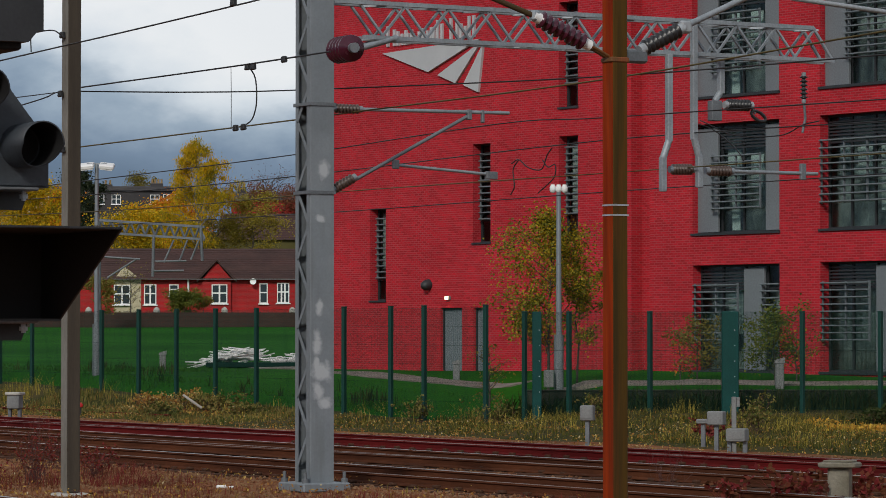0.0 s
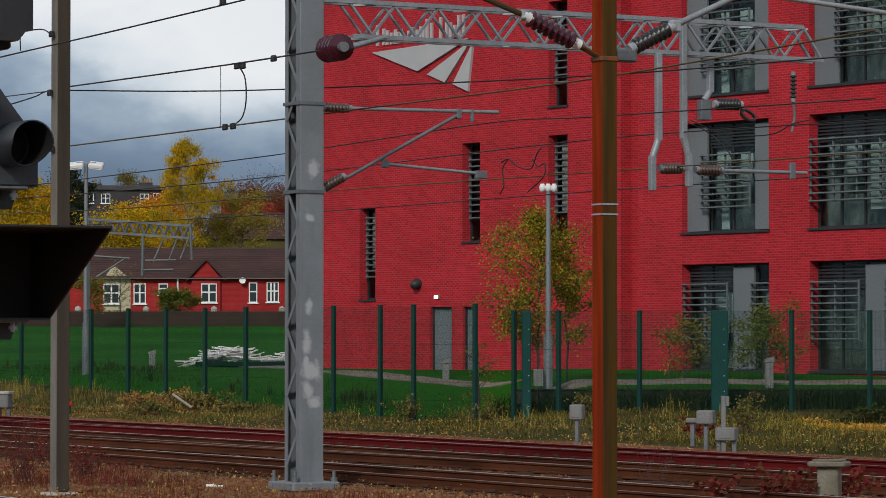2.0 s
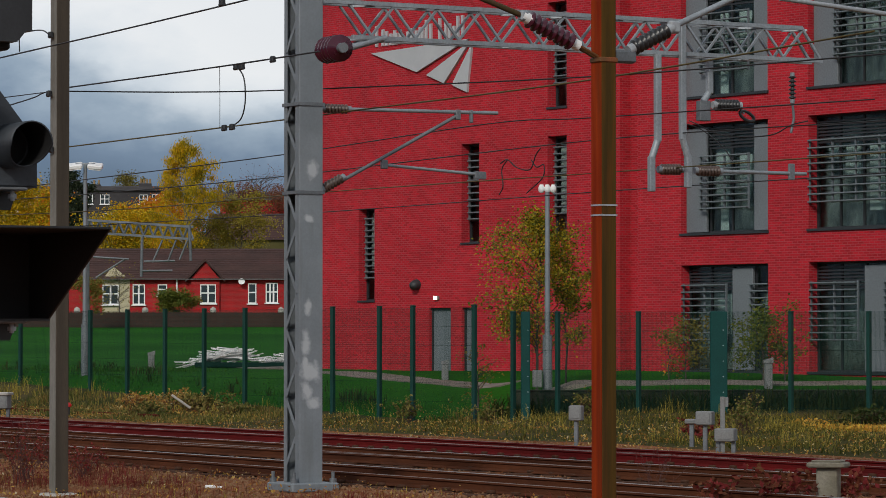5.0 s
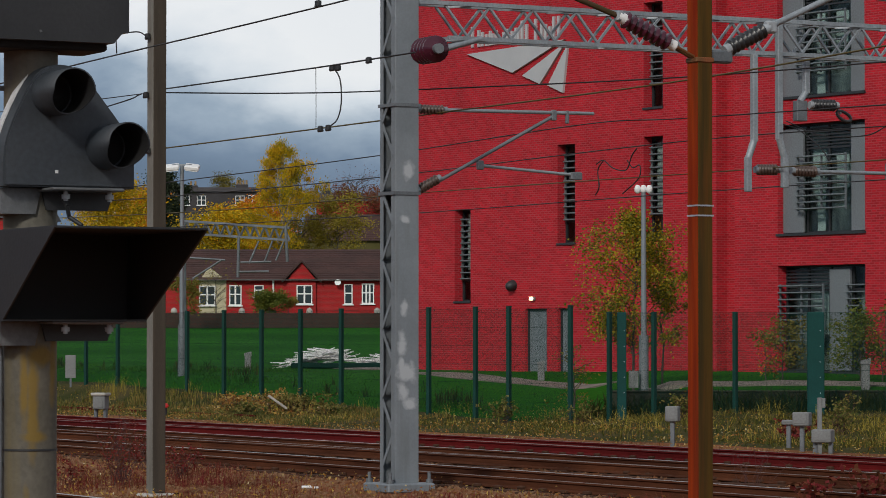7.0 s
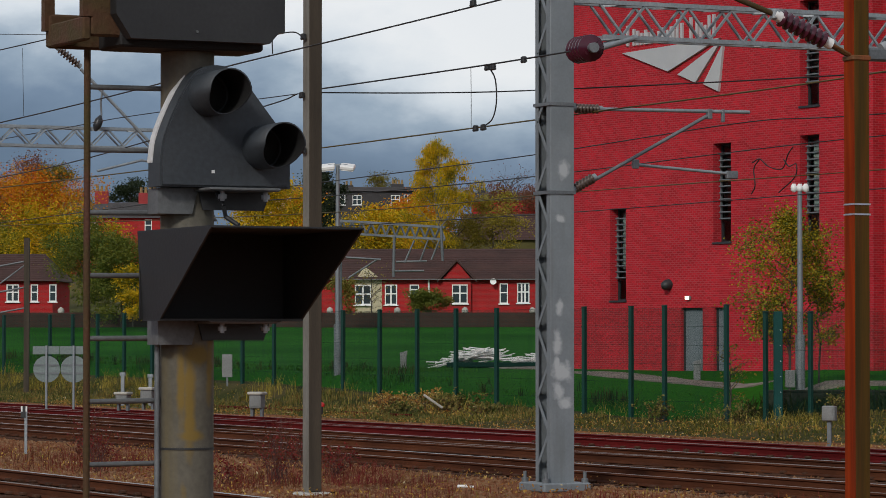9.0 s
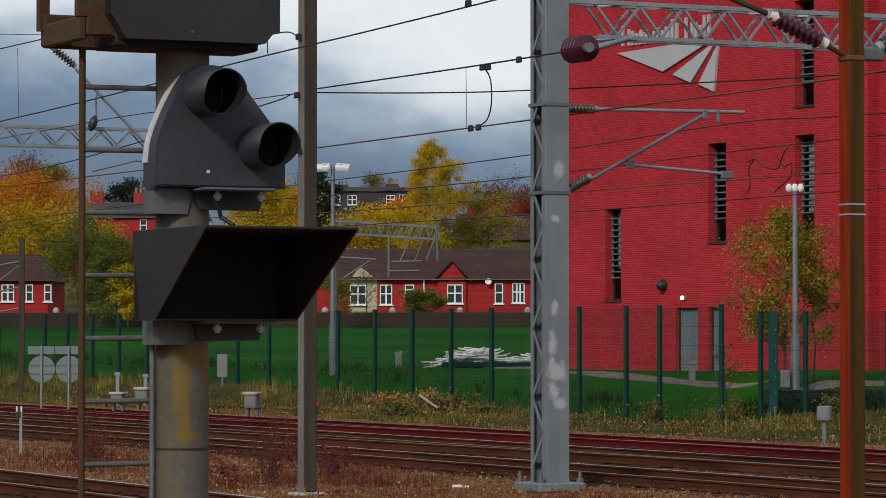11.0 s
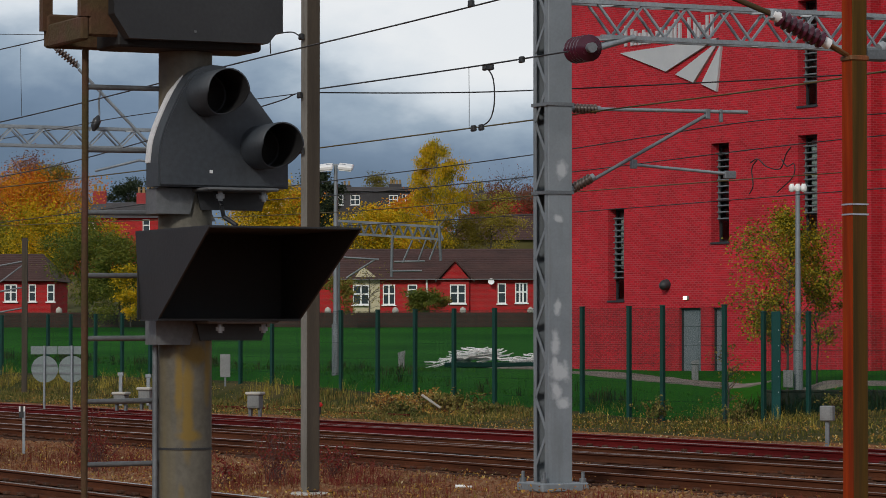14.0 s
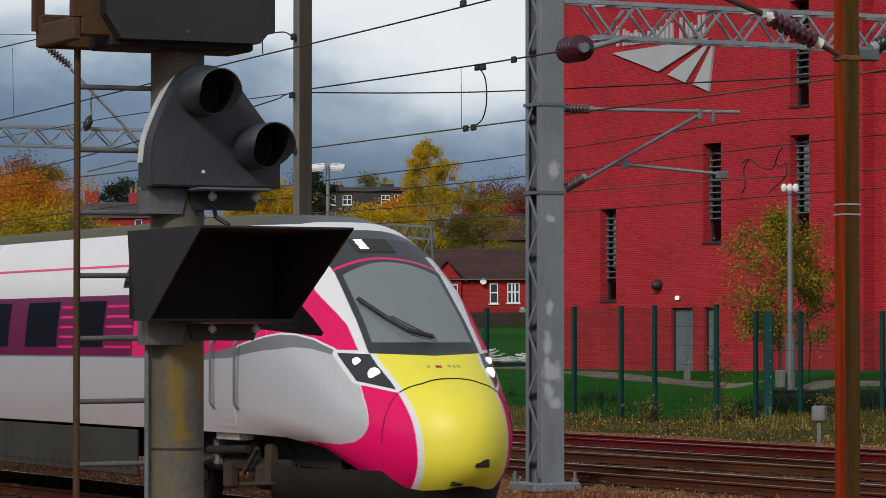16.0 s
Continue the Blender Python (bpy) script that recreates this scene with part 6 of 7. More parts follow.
for p in ((-107.25, 50.35, 0.92), (-93.47, 54.26, 0.67), (-74.81, 53.59, 0.81)):
    bollard(p)


def lineside_box(p, w, h, label, leg=0.25, lid=True):
    b = thing("lineside_box", Matrix.Translation(p) @ pose(0, 0, 0, 0, 0, 40), label, "cabinet", "lineside boxes")
    part("case", Mesh().box((-w / 2, -w * 0.4, leg), (w / 2, w * 0.4, leg + h), bevel=0.02), CABINET, b)
    if lid:
        part("lid", Mesh().box((-w * 0.62, -w * 0.5, leg + h), (w * 0.62, w * 0.5, leg + h + 0.08), bevel=0.02), CONCRETE, b)
    for s in (0,) if leg > 0.3 else (-1, 1):
        part("leg", Mesh().box((s * w * 0.4 - 0.04, -0.04, -0.15), (s * w * 0.4 + 0.04, 0.04, leg)), GALV_DARK, b)
    part("door", Mesh().box((-w * 0.38, -w * 0.4 - 0.012, leg + 0.05), (w * 0.38, -w * 0.4, leg + h - 0.05), bevel=0.004), CABINET, b)
    return b


lineside_box((-79.56, 33.22, 0.26), 0.34, 0.34, "pale lineside box with a concrete lid beside the rails", 0.06)
lineside_box((-89.53, 33.29, 0.22), 0.36, 0.26, "grey lineside box with a lid in the weeds", 0.04)
lineside_box((-89.22, 33.92, 0.25), 0.36, 0.36, "grey lineside box with a lid in the weeds", 0.04)
lineside_box((-60.10, 38.09, -0.04), 0.28, 0.32, "grey junction box on a post beside the track", 0.40, False)
lineside_box((-56.26, 38.74, -0.08), 0.34, 0.28, "grey junction box on a post beside the track", 0.42, False)
lineside_box((-57.22, 39.07, 0.02), 0.26, 0.10, "low grey junction box beside the track", 0.32, False)
lineside_box((-55.23, 38.53, -0.08), 0.40, 0.26, "squat grey equipment box beside the track", 0.12, False)
mp_ = thing("marker_post", Matrix.Translation((-55.26, 38.47, -0.05)), "slim grey marker post with a small plate", "post", "marker posts")
part("column", Mesh().box((-0.045, -0.045, -0.2), (0.045, 0.045, 0.98), RZ, bevel=0.01), CABINET, mp_)
part("plate", Mesh().box((0.046, -0.06, 0.78), (0.11, 0.05, 0.97), RZ, bevel=0.005), CABINET, mp_)
mp2 = thing("marker_post", Matrix.Translation((-62.09, 21.09, 0.06)), "slim post with white capped plate by the rails", "post", "marker posts")
part("column", Mesh().box((-0.025, -0.025, -0.2), (0.025, 0.025, 0.72), RZ), GALV, mp2)
part("plate", Mesh().box((-0.09, -0.04, 0.5), (0.0, -0.026, 0.72), RZ), DARK, mp2)
for x0 in (-0.09, 0.0):
    part("cap", Mesh().box((x0, -0.05, 0.62), (x0 + 0.03, -0.04, 0.72), RZ), WHITE, mp2)
OLD_STONE = material("weathered_stone", (0.24, 0.22, 0.17), 0.9, 0, (0.10, 0.085, 0.055), 3, 0.9, 25, 0.4)
st = thing("stone_post", Matrix.Translation((-36.43, 27.08, -0.23)), "stubby concrete post with a broad flat cap", "post")
part("column", Mesh().box((-0.145, -0.12, -0.3), (0.145, 0.12, 0.58), pose(0, 0, 0, 0, 0, 40), bevel=0.02), OLD_STONE, st)
part("cap", Mesh().box((-0.255, -0.21, 0.58), (0.255, 0.21, 0.655), pose(0, 0, 0, 0, 0, 40), bevel=0.02).box((-0.2, -0.16, 0.655), (0.2, 0.16, 0.68), pose(0, 0, 0, 0, 0, 40), bevel=0.01), OLD_STONE, st)
SIGN_BACK = material("weathered_sign_back", (0.17, 0.21, 0.21), 0.55, 0.2, (0.13, 0.16, 0.16), 1.5, 0.7, 20, 0.03)
for base in ((-95.23, 32.98, 0.22), (-94.88, 33.71, 0.22)):
    sb = thing("round_sign", Matrix.Translation(base) @ pose(0, 0, 0, 0, 0, 62), "round grey sign back with a plate on a post", "sign", "round sign backs")
    part("post", Mesh().tube((0, 0, -0.2), (0, 0, 1.68), 0.035), GALV, sb)
    part("disc", Mesh().lathe((0, 0.05, 0.98), (0, 0.065, 0.98), [(0, 0.40), (1, 0.40)], 28), SIGN_BACK, sb)
    part("plate", Mesh().box((-0.42, 0.05, 1.42), (0.38, 0.065, 1.66), bevel=0.005), SIGN_BACK, sb)
    part("rail", Mesh().box((-0.38, 0.02, 0.84), (0.38, 0.045, 0.88)).box((-0.38, 0.02, 1.08), (0.38, 0.045, 1.12)), GALV_DARK, sb)
for p, w, h in (((-102.16, 41.59, 0.85), 0.17, 0.75), ((-85.64, 34.38, 0.80), 0.07, 0.32)):
    bs = thing("board_sign", Matrix.Translation(p) @ pose(0, 0, 0, 0, 0, 62), "small white board on the grass by the fence", "sign", "white boards")
    part("board", Mesh().box((-w, 0, 0), (w, 0.03, h), bevel=0.01), CABINET, bs)
    part("stake", Mesh().box((-0.03, 0.031, -0.3), (0.03, 0.06, h * 0.9)), GALV_DARK, bs)
for p, h in (((-90.47, 33.62, 0.49), 0.55), ((-90.12, 34.33, 0.49), 0.5)):
    sp = thing("marker_post", Matrix.Translation(p), "short grey marker post by the fence", "post", "marker posts")
    part("column", Mesh().box((-0.05, -0.05, -0.3), (0.05, 0.05, h), RZ, bevel=0.01), GALV, sp)
    part("top", Mesh().box((-0.08, -0.06, h), (0.08, 0.06, h + 0.1), RZ, bevel=0.01), GALV, sp)
rr = thing("red_lamp", Matrix.Translation((-82.50, 36.32, 0.28)), "small red lamp on a stub beside the rails", "lamp")
part("stub", Mesh().tube((0, 0, -0.2), (0, 0, 0.0), 0.03), DARK, rr)
part("lens", Mesh().lathe((0, 0, 0), (0, 0, 0.12), [(0, 0.06), (0.5, 0.08), (1, 0.03)]), material("red_lens", (0.6, 0.02, 0.02), 0.4), rr)

# white planks dumped on a flat green skip
rnd = random.Random(11)
sk = thing("plank_pile", Matrix.Translation((-109.63, 54.22, 1.13)) @ pose(0, 0, 0, 0, 0, 62), "heap of dumped white planks on a low green flat", "pile")
part("flat", Mesh().box((-0.9, -0.9, -0.05), (2.6, 0.9, 0.13), bevel=0.03), FENCE, sk)
for i in range(95):
    u = rnd.gauss(0.35, 0.62)
    top = max(0.05, 0.50 - 0.30 * abs(u - 0.35)) * rnd.uniform(0.2, 1)
    m = pose(u, rnd.uniform(-0.7, 0.5), 0.12 + top, rnd.uniform(-15, 15), rnd.uniform(-22, 10), rnd.uniform(-50, 50))
    L = rnd.uniform(0.3, 0.7)
    part("plank", Mesh().box((-L, -0.035, -0.015), (L, 0.035, 0.015), m), WHITE, sk)
for i in range(7):
    m = pose(-1.15 + 0.16 * i, -0.4 + 0.1 * i, 0.05 + 0.04 * i, 0, -12 - rnd.uniform(0, 8), rnd.uniform(-12, 12))
    part("plank", Mesh().box((-0.8, -0.03, -0.012), (0.5, 0.03, 0.012), m), WHITE, sk)
sk2 = copy_thing(sk, Matrix.Translation((-110.29, 57.10, 1.15)) @ pose(0, 0, -0.25, 0, 0, 62))
# litter in the verge
lp = thing("broken_plank", Matrix.Translation((-79.36, 38.20, 0.44)) @ pose(0, 0, 0, 0, 0, 62), "broken pale plank sticking out of the weeds", "plank")
part("plank", Mesh().box((-0.3, -0.05, -0.03), (0.3, 0.05, 0.03), pose(-0.08, 0, 0.02, 0, 35, 10), bevel=0.01), CONCRETE, lp)
can = thing("litter", Matrix.Translation((-45.83, 22.55, -0.18)) @ pose(0, 0, 0, 0, 0, 62), "crumpled white litter on the ballast", "litter")
part("wrapper", Mesh().tube((-0.12, 0, 0.02), (0.02, 0.02, 0.02), 0.025, None, 7).box((0.03, -0.03, 0), (0.14, 0.04, 0.03), bevel=0.01), WHITE, can)
bag = thing("white_stone", Matrix.Translation((-56.11, 35.77, -0.20)), "white painted stone beside the rails", "stone")
part("stone", Mesh().lathe((0, 0, -0.05), (0, 0, 0.16), [(0, 0.13), (0.5, 0.12), (0.9, 0.07), (1, 0.02)], 7), WHITE, bag)


# ---- houses beyond the lawn ----
ROOF_TILE = material("brown_roof_tiles", (0.060, 0.026, 0.022), 0.85, 0, (0.035, 0.018, 0.016), 0.5, 0.8, 5, 0.5, stretch=(1, 1, 3))
SLATE_ROOF = material("slate_roof", (0.065, 0.06, 0.062), 0.8, 0, (0.04, 0.038, 0.04), 0.4, 0.8, 5, 0.3)
CREAM = material("cream_render", (0.50, 0.45, 0.30), 0.85, 0, (0.42, 0.37, 0.25), 0.8, 0.6, 10, 0.1)
DARK_RENDER = material("dark_render", (0.045, 0.042, 0.045), 0.85, 0, (0.03, 0.028, 0.03), 0.8, 0.6, 10, 0.1)
CHIMNEY_RED = material("chimney_red", (0.30, 0.03, 0.03), 0.85, 0, (0.2, 0.025, 0.025), 0.8, 0.6, 10, 0.1)
POT = material("chimney_pot", (0.33, 0.22, 0.09), 0.85, 0, (0.2, 0.12, 0.06), 2, 0.6, 10, 0.1)


def house_window(h, x, z, w, t, bars=1, y=0.0):
    win = new("window")
    win.parent = h
    f = 0.065
    part("pane", Mesh().box((x, y - 0.02, z), (x + w, y + 0.02, z + t)), GLASS, win)
    part("window_frame", Mesh().box((x - f, y - 0.06, z - f), (x, y, z + t + f)).box((x + w, y - 0.06, z - f), (x + w + f, y, z + t + f)).box((x, y - 0.06, z - f), (x + w, y, z)).box((x, y - 0.06, z + t), (x + w, y, z + t + f)), WHITE, win)
    for i in range(bars):
        xx = x + w * (i + 1) / (bars + 1)
        part("glazing_bar", Mesh().box((xx - 0.05, y - 0.055, z), (xx + 0.05, y - 0.021, z + t)), WHITE, win)
    part("glazing_bar", Mesh().box((x, y - 0.052, z + t * 0.55 - 0.04), (x + w, y - 0.022, z + t * 0.55 + 0.04)), WHITE, win)
    part("window_sill", Mesh().box((x - 0.15, y - 0.12, z - f - 0.07), (x + w + 0.15, y, z - f)), WHITE, win)


def house(base, length, eave, ridge, depth, wall_mat, roof_mat, label, turn=62.1, hip=0.0, windows=(), gables=(), chimneys=(), gutter=False):
    h = thing("house", Matrix.Translation(base) @ pose(0, 0, 0, 0, 0, turn), label, "house", "houses")
    part("wall", Mesh().box((0, 0, -3), (length, depth, eave)), wall_mat, h)
    o = 0.35
    e = eave - 0.05
    g = Mesh()
    vs = [(-o, -o, e), (length + o, -o, e), (length + o, depth + o, e), (-o, depth + o, e), (hip, depth / 2, ridge), (length - hip, depth / 2, ridge)]
    g.add(vs, [(0, 1, 5, 4), (2, 3, 4, 5), (1, 2, 5), (3, 0, 4), (3, 2, 1, 0)])
    roof = part("roof", g, roof_mat, h)
    rows = 14
    for i in range(1, rows):
        t = i / rows
        y, z = -o + (depth / 2 + o) * t, e + (ridge - e) * t
        part("tile_course", Mesh().box((-o + (hip + o) * t, y - 0.02, z - 0.02), (length + o - (hip + o) * t, y + 0.04, z + 0.035)), roof_mat, roof)
    if gutter:
        part("gutter", Mesh().box((-o, -o - 0.08, e - 0.01), (length + o, -o, e + 0.025)), CABINET, h)
    for x, z, w, t, bars in windows:
        house_window(h, x, z, w, t, bars)
    for gx, gw, gz in gables:
        part("gable", Mesh().prism([(gx - gw / 2, -0.02), (gx + gw / 2, -0.02), (gx + gw / 2, eave), (gx, gz), (gx - gw / 2, eave)], Matrix.Translation((0, 0.3, 0)) @ FRAME_XZ, 0.5), wall_mat, h)
        for s in (-1, 1):
            part("verge_tiles", Mesh().add([(gx + s * (gw / 2 + 0.35), -0.4, eave - 0.22), (gx, -0.4, gz + 0.02), (gx, -0.4, gz + 0.18), (gx + s * (gw / 2 + 0.35), -0.4, eave - 0.04), (gx + s * (gw / 2 + 0.35), 2.5, eave - 0.22), (gx, 2.5, gz + 0.02), (gx, 2.5, gz + 0.18), (gx + s * (gw / 2 + 0.35), 2.5, eave - 0.04)], [(0, 1, 2, 3), (7, 6, 5, 4), (0, 4, 5, 1), (1, 5, 6, 2), (2, 6, 7, 3), (3, 7, 4, 0)]), roof_mat, h)
    for cx, cw, cz, mat in chimneys:
        c = part("chimney", Mesh().box((cx, depth / 2 - 0.4, ridge - 1.2), (cx + cw, depth / 2 + 0.4, cz), bevel=0.03), mat, h)
        k = max(2, int(cw / 0.35))
        for i in range(k):
            px = cx + cw * (i + 0.5) / k
            part("pot", Mesh().lathe((px, depth / 2, cz), (px, depth / 2, cz + 0.5), [(0, 0.13), (0.8, 0.11), (1, 0.13)], 8), POT, c)
    return h


# bungalow row with white windows
K = 210 / 5955
row_base = Vector((-192.50, 84.37, 3.71))
wins = []
for x0, x1, y0, y1, bars in ((630, 655, 507, 538, 1), (683, 701, 506, 538, 1), (727, 740, 506, 522, 0), (802, 826, 506, 536, 1), (886, 897, 504, 536, 0), (917, 935, 503, 535, 2)):
    wins.append(((x0 - 560) * K, (556 - y1) * K, (x1 - x0) * K, (y1 - y0) * K, bars))
bung = house(row_base, 470 * K, 62 * K, 118 * K, 7.5, HOUSE_BRICK, ROOF_TILE, "long red brick bungalow with a brown tiled roof and white windows", windows=wins, gables=[(249 * K, 50 * K, 92 * K)], gutter=True)
part("cream_bay", Mesh().prism([(68 * K, 0), (116 * K, 0), (116 * K, 60 * K), (86 * K, 84 * K), (68 * K, 60 * K)], Matrix.Translation((0, 0.05, 0)) @ FRAME_XZ, 0.07), CREAM, bung)
house_window(bung, 242 * K, 20 * K, 24 * K, 30 * K, 1, -0.205)
house_window(bung, 70 * K, 18 * K, 25 * K, 31 * K, 1, -0.07)
part("satellite_dish", Mesh().lathe((313 * K, -0.3, 56 * K), (313 * K, -0.4, 57 * K), [(0, 0.05), (0.5, 0.16), (1, 0.2)], 14), WHITE, bung)
part("downpipe", Mesh().tube((199 * K, -0.1, 20 * K), (199 * K, -0.1, 60 * K), 0.06), WHITE, bung)
house((-197.22, 63.15, 3.53), 150 * K, 62 * K, 110 * K, 7.0, HOUSE_BRICK, ROOF_TILE, "red brick bungalow end with a hipped brown roof", hip=1.0, windows=[((12 + 60) * K, (560 - 533) * K, 18 * K, 26 * K, 1), ((54 + 60) * K, (560 - 533) * K, 9 * K, 26 * K, 0), ((86 + 60) * K, (560 - 533) * K, 9 * K, 26 * K, 0)])
# brick garden wall in front of the houses
gw_ = thing("garden_wall", Matrix.Translation((-193.00, 60.40, 3.29)) @ pose(0, 0, 0, 0, 0, 62.1), "low dark brick garden wall before the houses", "wall", kind="structure")
WALLBRICK = brick_material("dark_wall_brick", (0.065, 0.028, 0.022), (0.045, 0.022, 0.018), (0.05, 0.04, 0.03))
part("wall_body", Mesh().box((0, 0, -2.5), (38, 0.25, 0.42), bevel=0.02), WALLBRICK, gw_)
for i in range(9):
    part("pier_cap", Mesh().lathe((3 + 4 * i, 0.12, 0.42), (3 + 4 * i, 0.12, 0.75), [(0, 0.18), (0.3, 0.2), (0.7, 0.16), (1, 0.02)], 10), CONCRETE, gw_)
# terraces on the hill
K2 = 390 / 5955
tb = Vector((-356.58, 158.05, 14.03))
house(tb, 165 * K2, 82 * K2, 92 * K2, 9, DARK_RENDER, SLATE_ROOF, "dark rendered hillside terrace with white sash windows", windows=[((x - 585) * K2, (420 - 362) * K2, 14 * K2, 15 * K2, 1) for x in (596, 625, 693)] + [((x - 585) * K2, (420 - 362) * K2, 11 * K2, 16 * K2, 1) for x in (716, 729)] + [(45 * K2, (420 - 392) * K2, 14 * K2, 12 * K2, 1)], chimneys=[(104 * K2, 22 * K2, 97 * K2, DARK_RENDER), (20 * K2, 16 * K2, 95 * K2, DARK_RENDER)])
house((-295.70, 146.21, 11.63), 8, 4.2, 5.1, 8, HOUSE_BRICK, SLATE_ROOF, "hillside house half hidden by trees", chimneys=[(0.5, 0.8, 5.6, DARK_RENDER)])
house((-269.28, 132.03, 9.86), 9, 1.2, 3.6, 6, HILL, ROOF_TILE, "long grey slate roof beyond the bungalows")
K3 = 300 / 5955
house((-285.01, 99.62, 8.24), 260 * K3, 95 * K3, 125 * K3, 9, HOUSE_BRICK, SLATE_ROOF, "red brick house with tall chimneys behind trees", windows=[((160 - 100) * K3, 76 * K3, 12 * K3, 8 * K3, 1), ((258 - 100) * K3, 70 * K3, 10 * K3, 20 * K3, 0)], chimneys=[(56 * K3, 24 * K3, 145 * K3, CHIMNEY_RED), (135 * K3, 32 * K3, 142 * K3, CHIMNEY_RED)])
house((-364.87, 118.13, 11.17), 12, 6.0, 7.4, 9, HOUSE_BRICK, SLATE_ROOF, "distant brick house on the hill", chimneys=[(6.0, 1.6, 8.6, CHIMNEY_RED)])
house((-369.09, 155.15, 14.34), 8.5, 5.2, 6.2, 8, CREAM, SLATE_ROOF, "pale house gable on the hill", windows=[(4.0, 3.6, 1.0, 1.2, 1)])

# ---- trees ----
BARK = material("bark", (0.07, 0.055, 0.045), 0.9, 0, (0.04, 0.032, 0.028), 3, 0.8, 20, 0.4)
BIRCH_BARK = material("pale_bark", (0.25, 0.24, 0.21), 0.85, 0, (0.1, 0.09, 0.08), 4, 0.8, 20, 0.3)
YELLOW_LEAF = leaf_material("yellow_leaves", [(0.09, 0.11, 0.012), (0.30, 0.24, 0.008), (0.60, 0.37, 0.006), (0.54, 0.22, 0.006)])
ORANGE_LEAF = leaf_material("orange_leaves", [(0.42, 0.04, 0.008), (0.52, 0.12, 0.006), (0.55, 0.27, 0.008), (0.24, 0.12, 0.010)])
GREEN_LEAF = leaf_material("green_leaves", [(0.035, 0.065, 0.010), (0.075, 0.11, 0.016), (0.15, 0.15, 0.018), (0.05, 0.075, 0.012)])
MIXED_LEAF = leaf_material("turning_leaves", [(0.05, 0.075, 0.010), (0.11, 0.12, 0.012), (0.34, 0.26, 0.010), (0.46, 0.20, 0.010)])
OLIVE_LEAF = leaf_material("olive_leaves", [(0.10, 0.09, 0.018), (0.15, 0.13, 0.022), (0.19, 0.15, 0.025), (0.08, 0.08, 0.02)])
OLIVE_YELLOW = leaf_material("olive_yellow_leaves", [(0.16, 0.15, 0.02), (0.24, 0.21, 0.025), (0.30, 0.22, 0.025), (0.10, 0.11, 0.02)])
DARK_LEAF = leaf_material("dark_evergreen", [(0.012, 0.022, 0.012), (0.02, 0.034, 0.016), (0.03, 0.04, 0.018), (0.012, 0.02, 0.012)])
RED_LEAF = leaf_material("rust_red_leaves", [(0.11, 0.04, 0.022), (0.19, 0.05, 0.022), (0.12, 0.06, 0.03), (0.17, 0.085, 0.03)])


def tree(base, height, width, leaf_mat, leaves, size, label, seed, bark=BARK, droop=0.0, low=0.2, name="tree", limbs=16, clump=0.16, taper=0.6, category="tree", stem=1.0):
    """Tapered trunk, forking limbs, and leaves gathered in clumps round the limbs' ends."""
    rnd = random.Random(seed)
    b = Vector(base)
    t = thing(name, Matrix.Translation(b), label, category, "trees and shrubs")
    g = Mesh()
    r0 = max(0.02, height * 0.016 * stem)
    pts = [Vector((0, 0, -0.6))]
    for i in range(1, 7):
        pts.append(Vector((rnd.gauss(0, 0.012) * height, rnd.gauss(0, 0.012) * height, height * 0.9 * i / 6)))
    for i in range(6):
        g.tube(pts[i], pts[i + 1], r0 * (1 - i / 6.6), r0 * (1 - (i + 1) / 6.6), 7, False)
    tips = []
    for i in range(limbs):
        f = low + (0.96 - low) * (i + rnd.random()) / limbs
        k = f * 6
        i0 = min(5, int(k))
        p = pts[i0].lerp(pts[i0 + 1], k - i0)
        a = rnd.uniform(0, 2 * math.pi)
        reach = width / 2 * math.sin(math.pi * min(1, (0.25 + (f - low) / (1 - low) * taper))) * rnd.uniform(0.6, 1.1)
        q = p + Vector((math.cos(a) * reach, math.sin(a) * reach, reach * rnd.uniform(0.25, 0.8)))
        mid = p.lerp(q, 0.5) + Vector((0, 0, 0.08 * reach))
        g.tube(p, mid, r0 * 0.36, r0 * 0.25, 5, False).tube(mid, q, r0 * 0.25, r0 * 0.08, 5, False)
        tips += [mid, p.lerp(q, 0.75), q, q]
        for _ in range(2):
            w = mid.lerp(q, rnd.random()) + Vector((rnd.gauss(0, 1), rnd.gauss(0, 1), rnd.gauss(0.2, 0.8))) * reach * 0.28
            g.tube(mid, w, r0 * 0.16, r0 * 0.05, 4, False)
            tips.append(w)
    tips.append(pts[-1])
    part("trunk", g, bark, t)
    cr = Mesh()
    if size >= 0.1:
        leaves, size = leaves * 2, size * 0.74
    per = max(1, leaves // len(tips))
    vs, fs = [], []
    for tip in tips:
        spread = clump * width * rnd.uniform(0.6, 1.25)
        for _ in range(per):
            o = Vector((rnd.gauss(0, 1), rnd.gauss(0, 1), rnd.gauss(0, 0.75)))
            if droop:
                o.z -= abs(rnd.gauss(0, droop))
            c = tip + o * spread * 0.55
            u = Vector((rnd.gauss(0, 1), rnd.gauss(0, 1), rnd.gauss(0, 1))).normalized()
            v = u.orthogonal().normalized()
            s = size * rnd.uniform(0.6, 1.3)
            if droop:
                v = Vector((0, 0, -1)) * 1.5 + v * 0.3
            n = len(vs)
            vs += [c - u * s * 0.5, c + v * s * 0.55, c + u * s * 0.5, c - v * s * 0.55]
            fs.append((n, n + 1, n + 2, n + 3))
    cr.add(vs, fs)
    ob = new("crown", cr.data("crown", leaf_mat))
    ob.parent = t
    return t


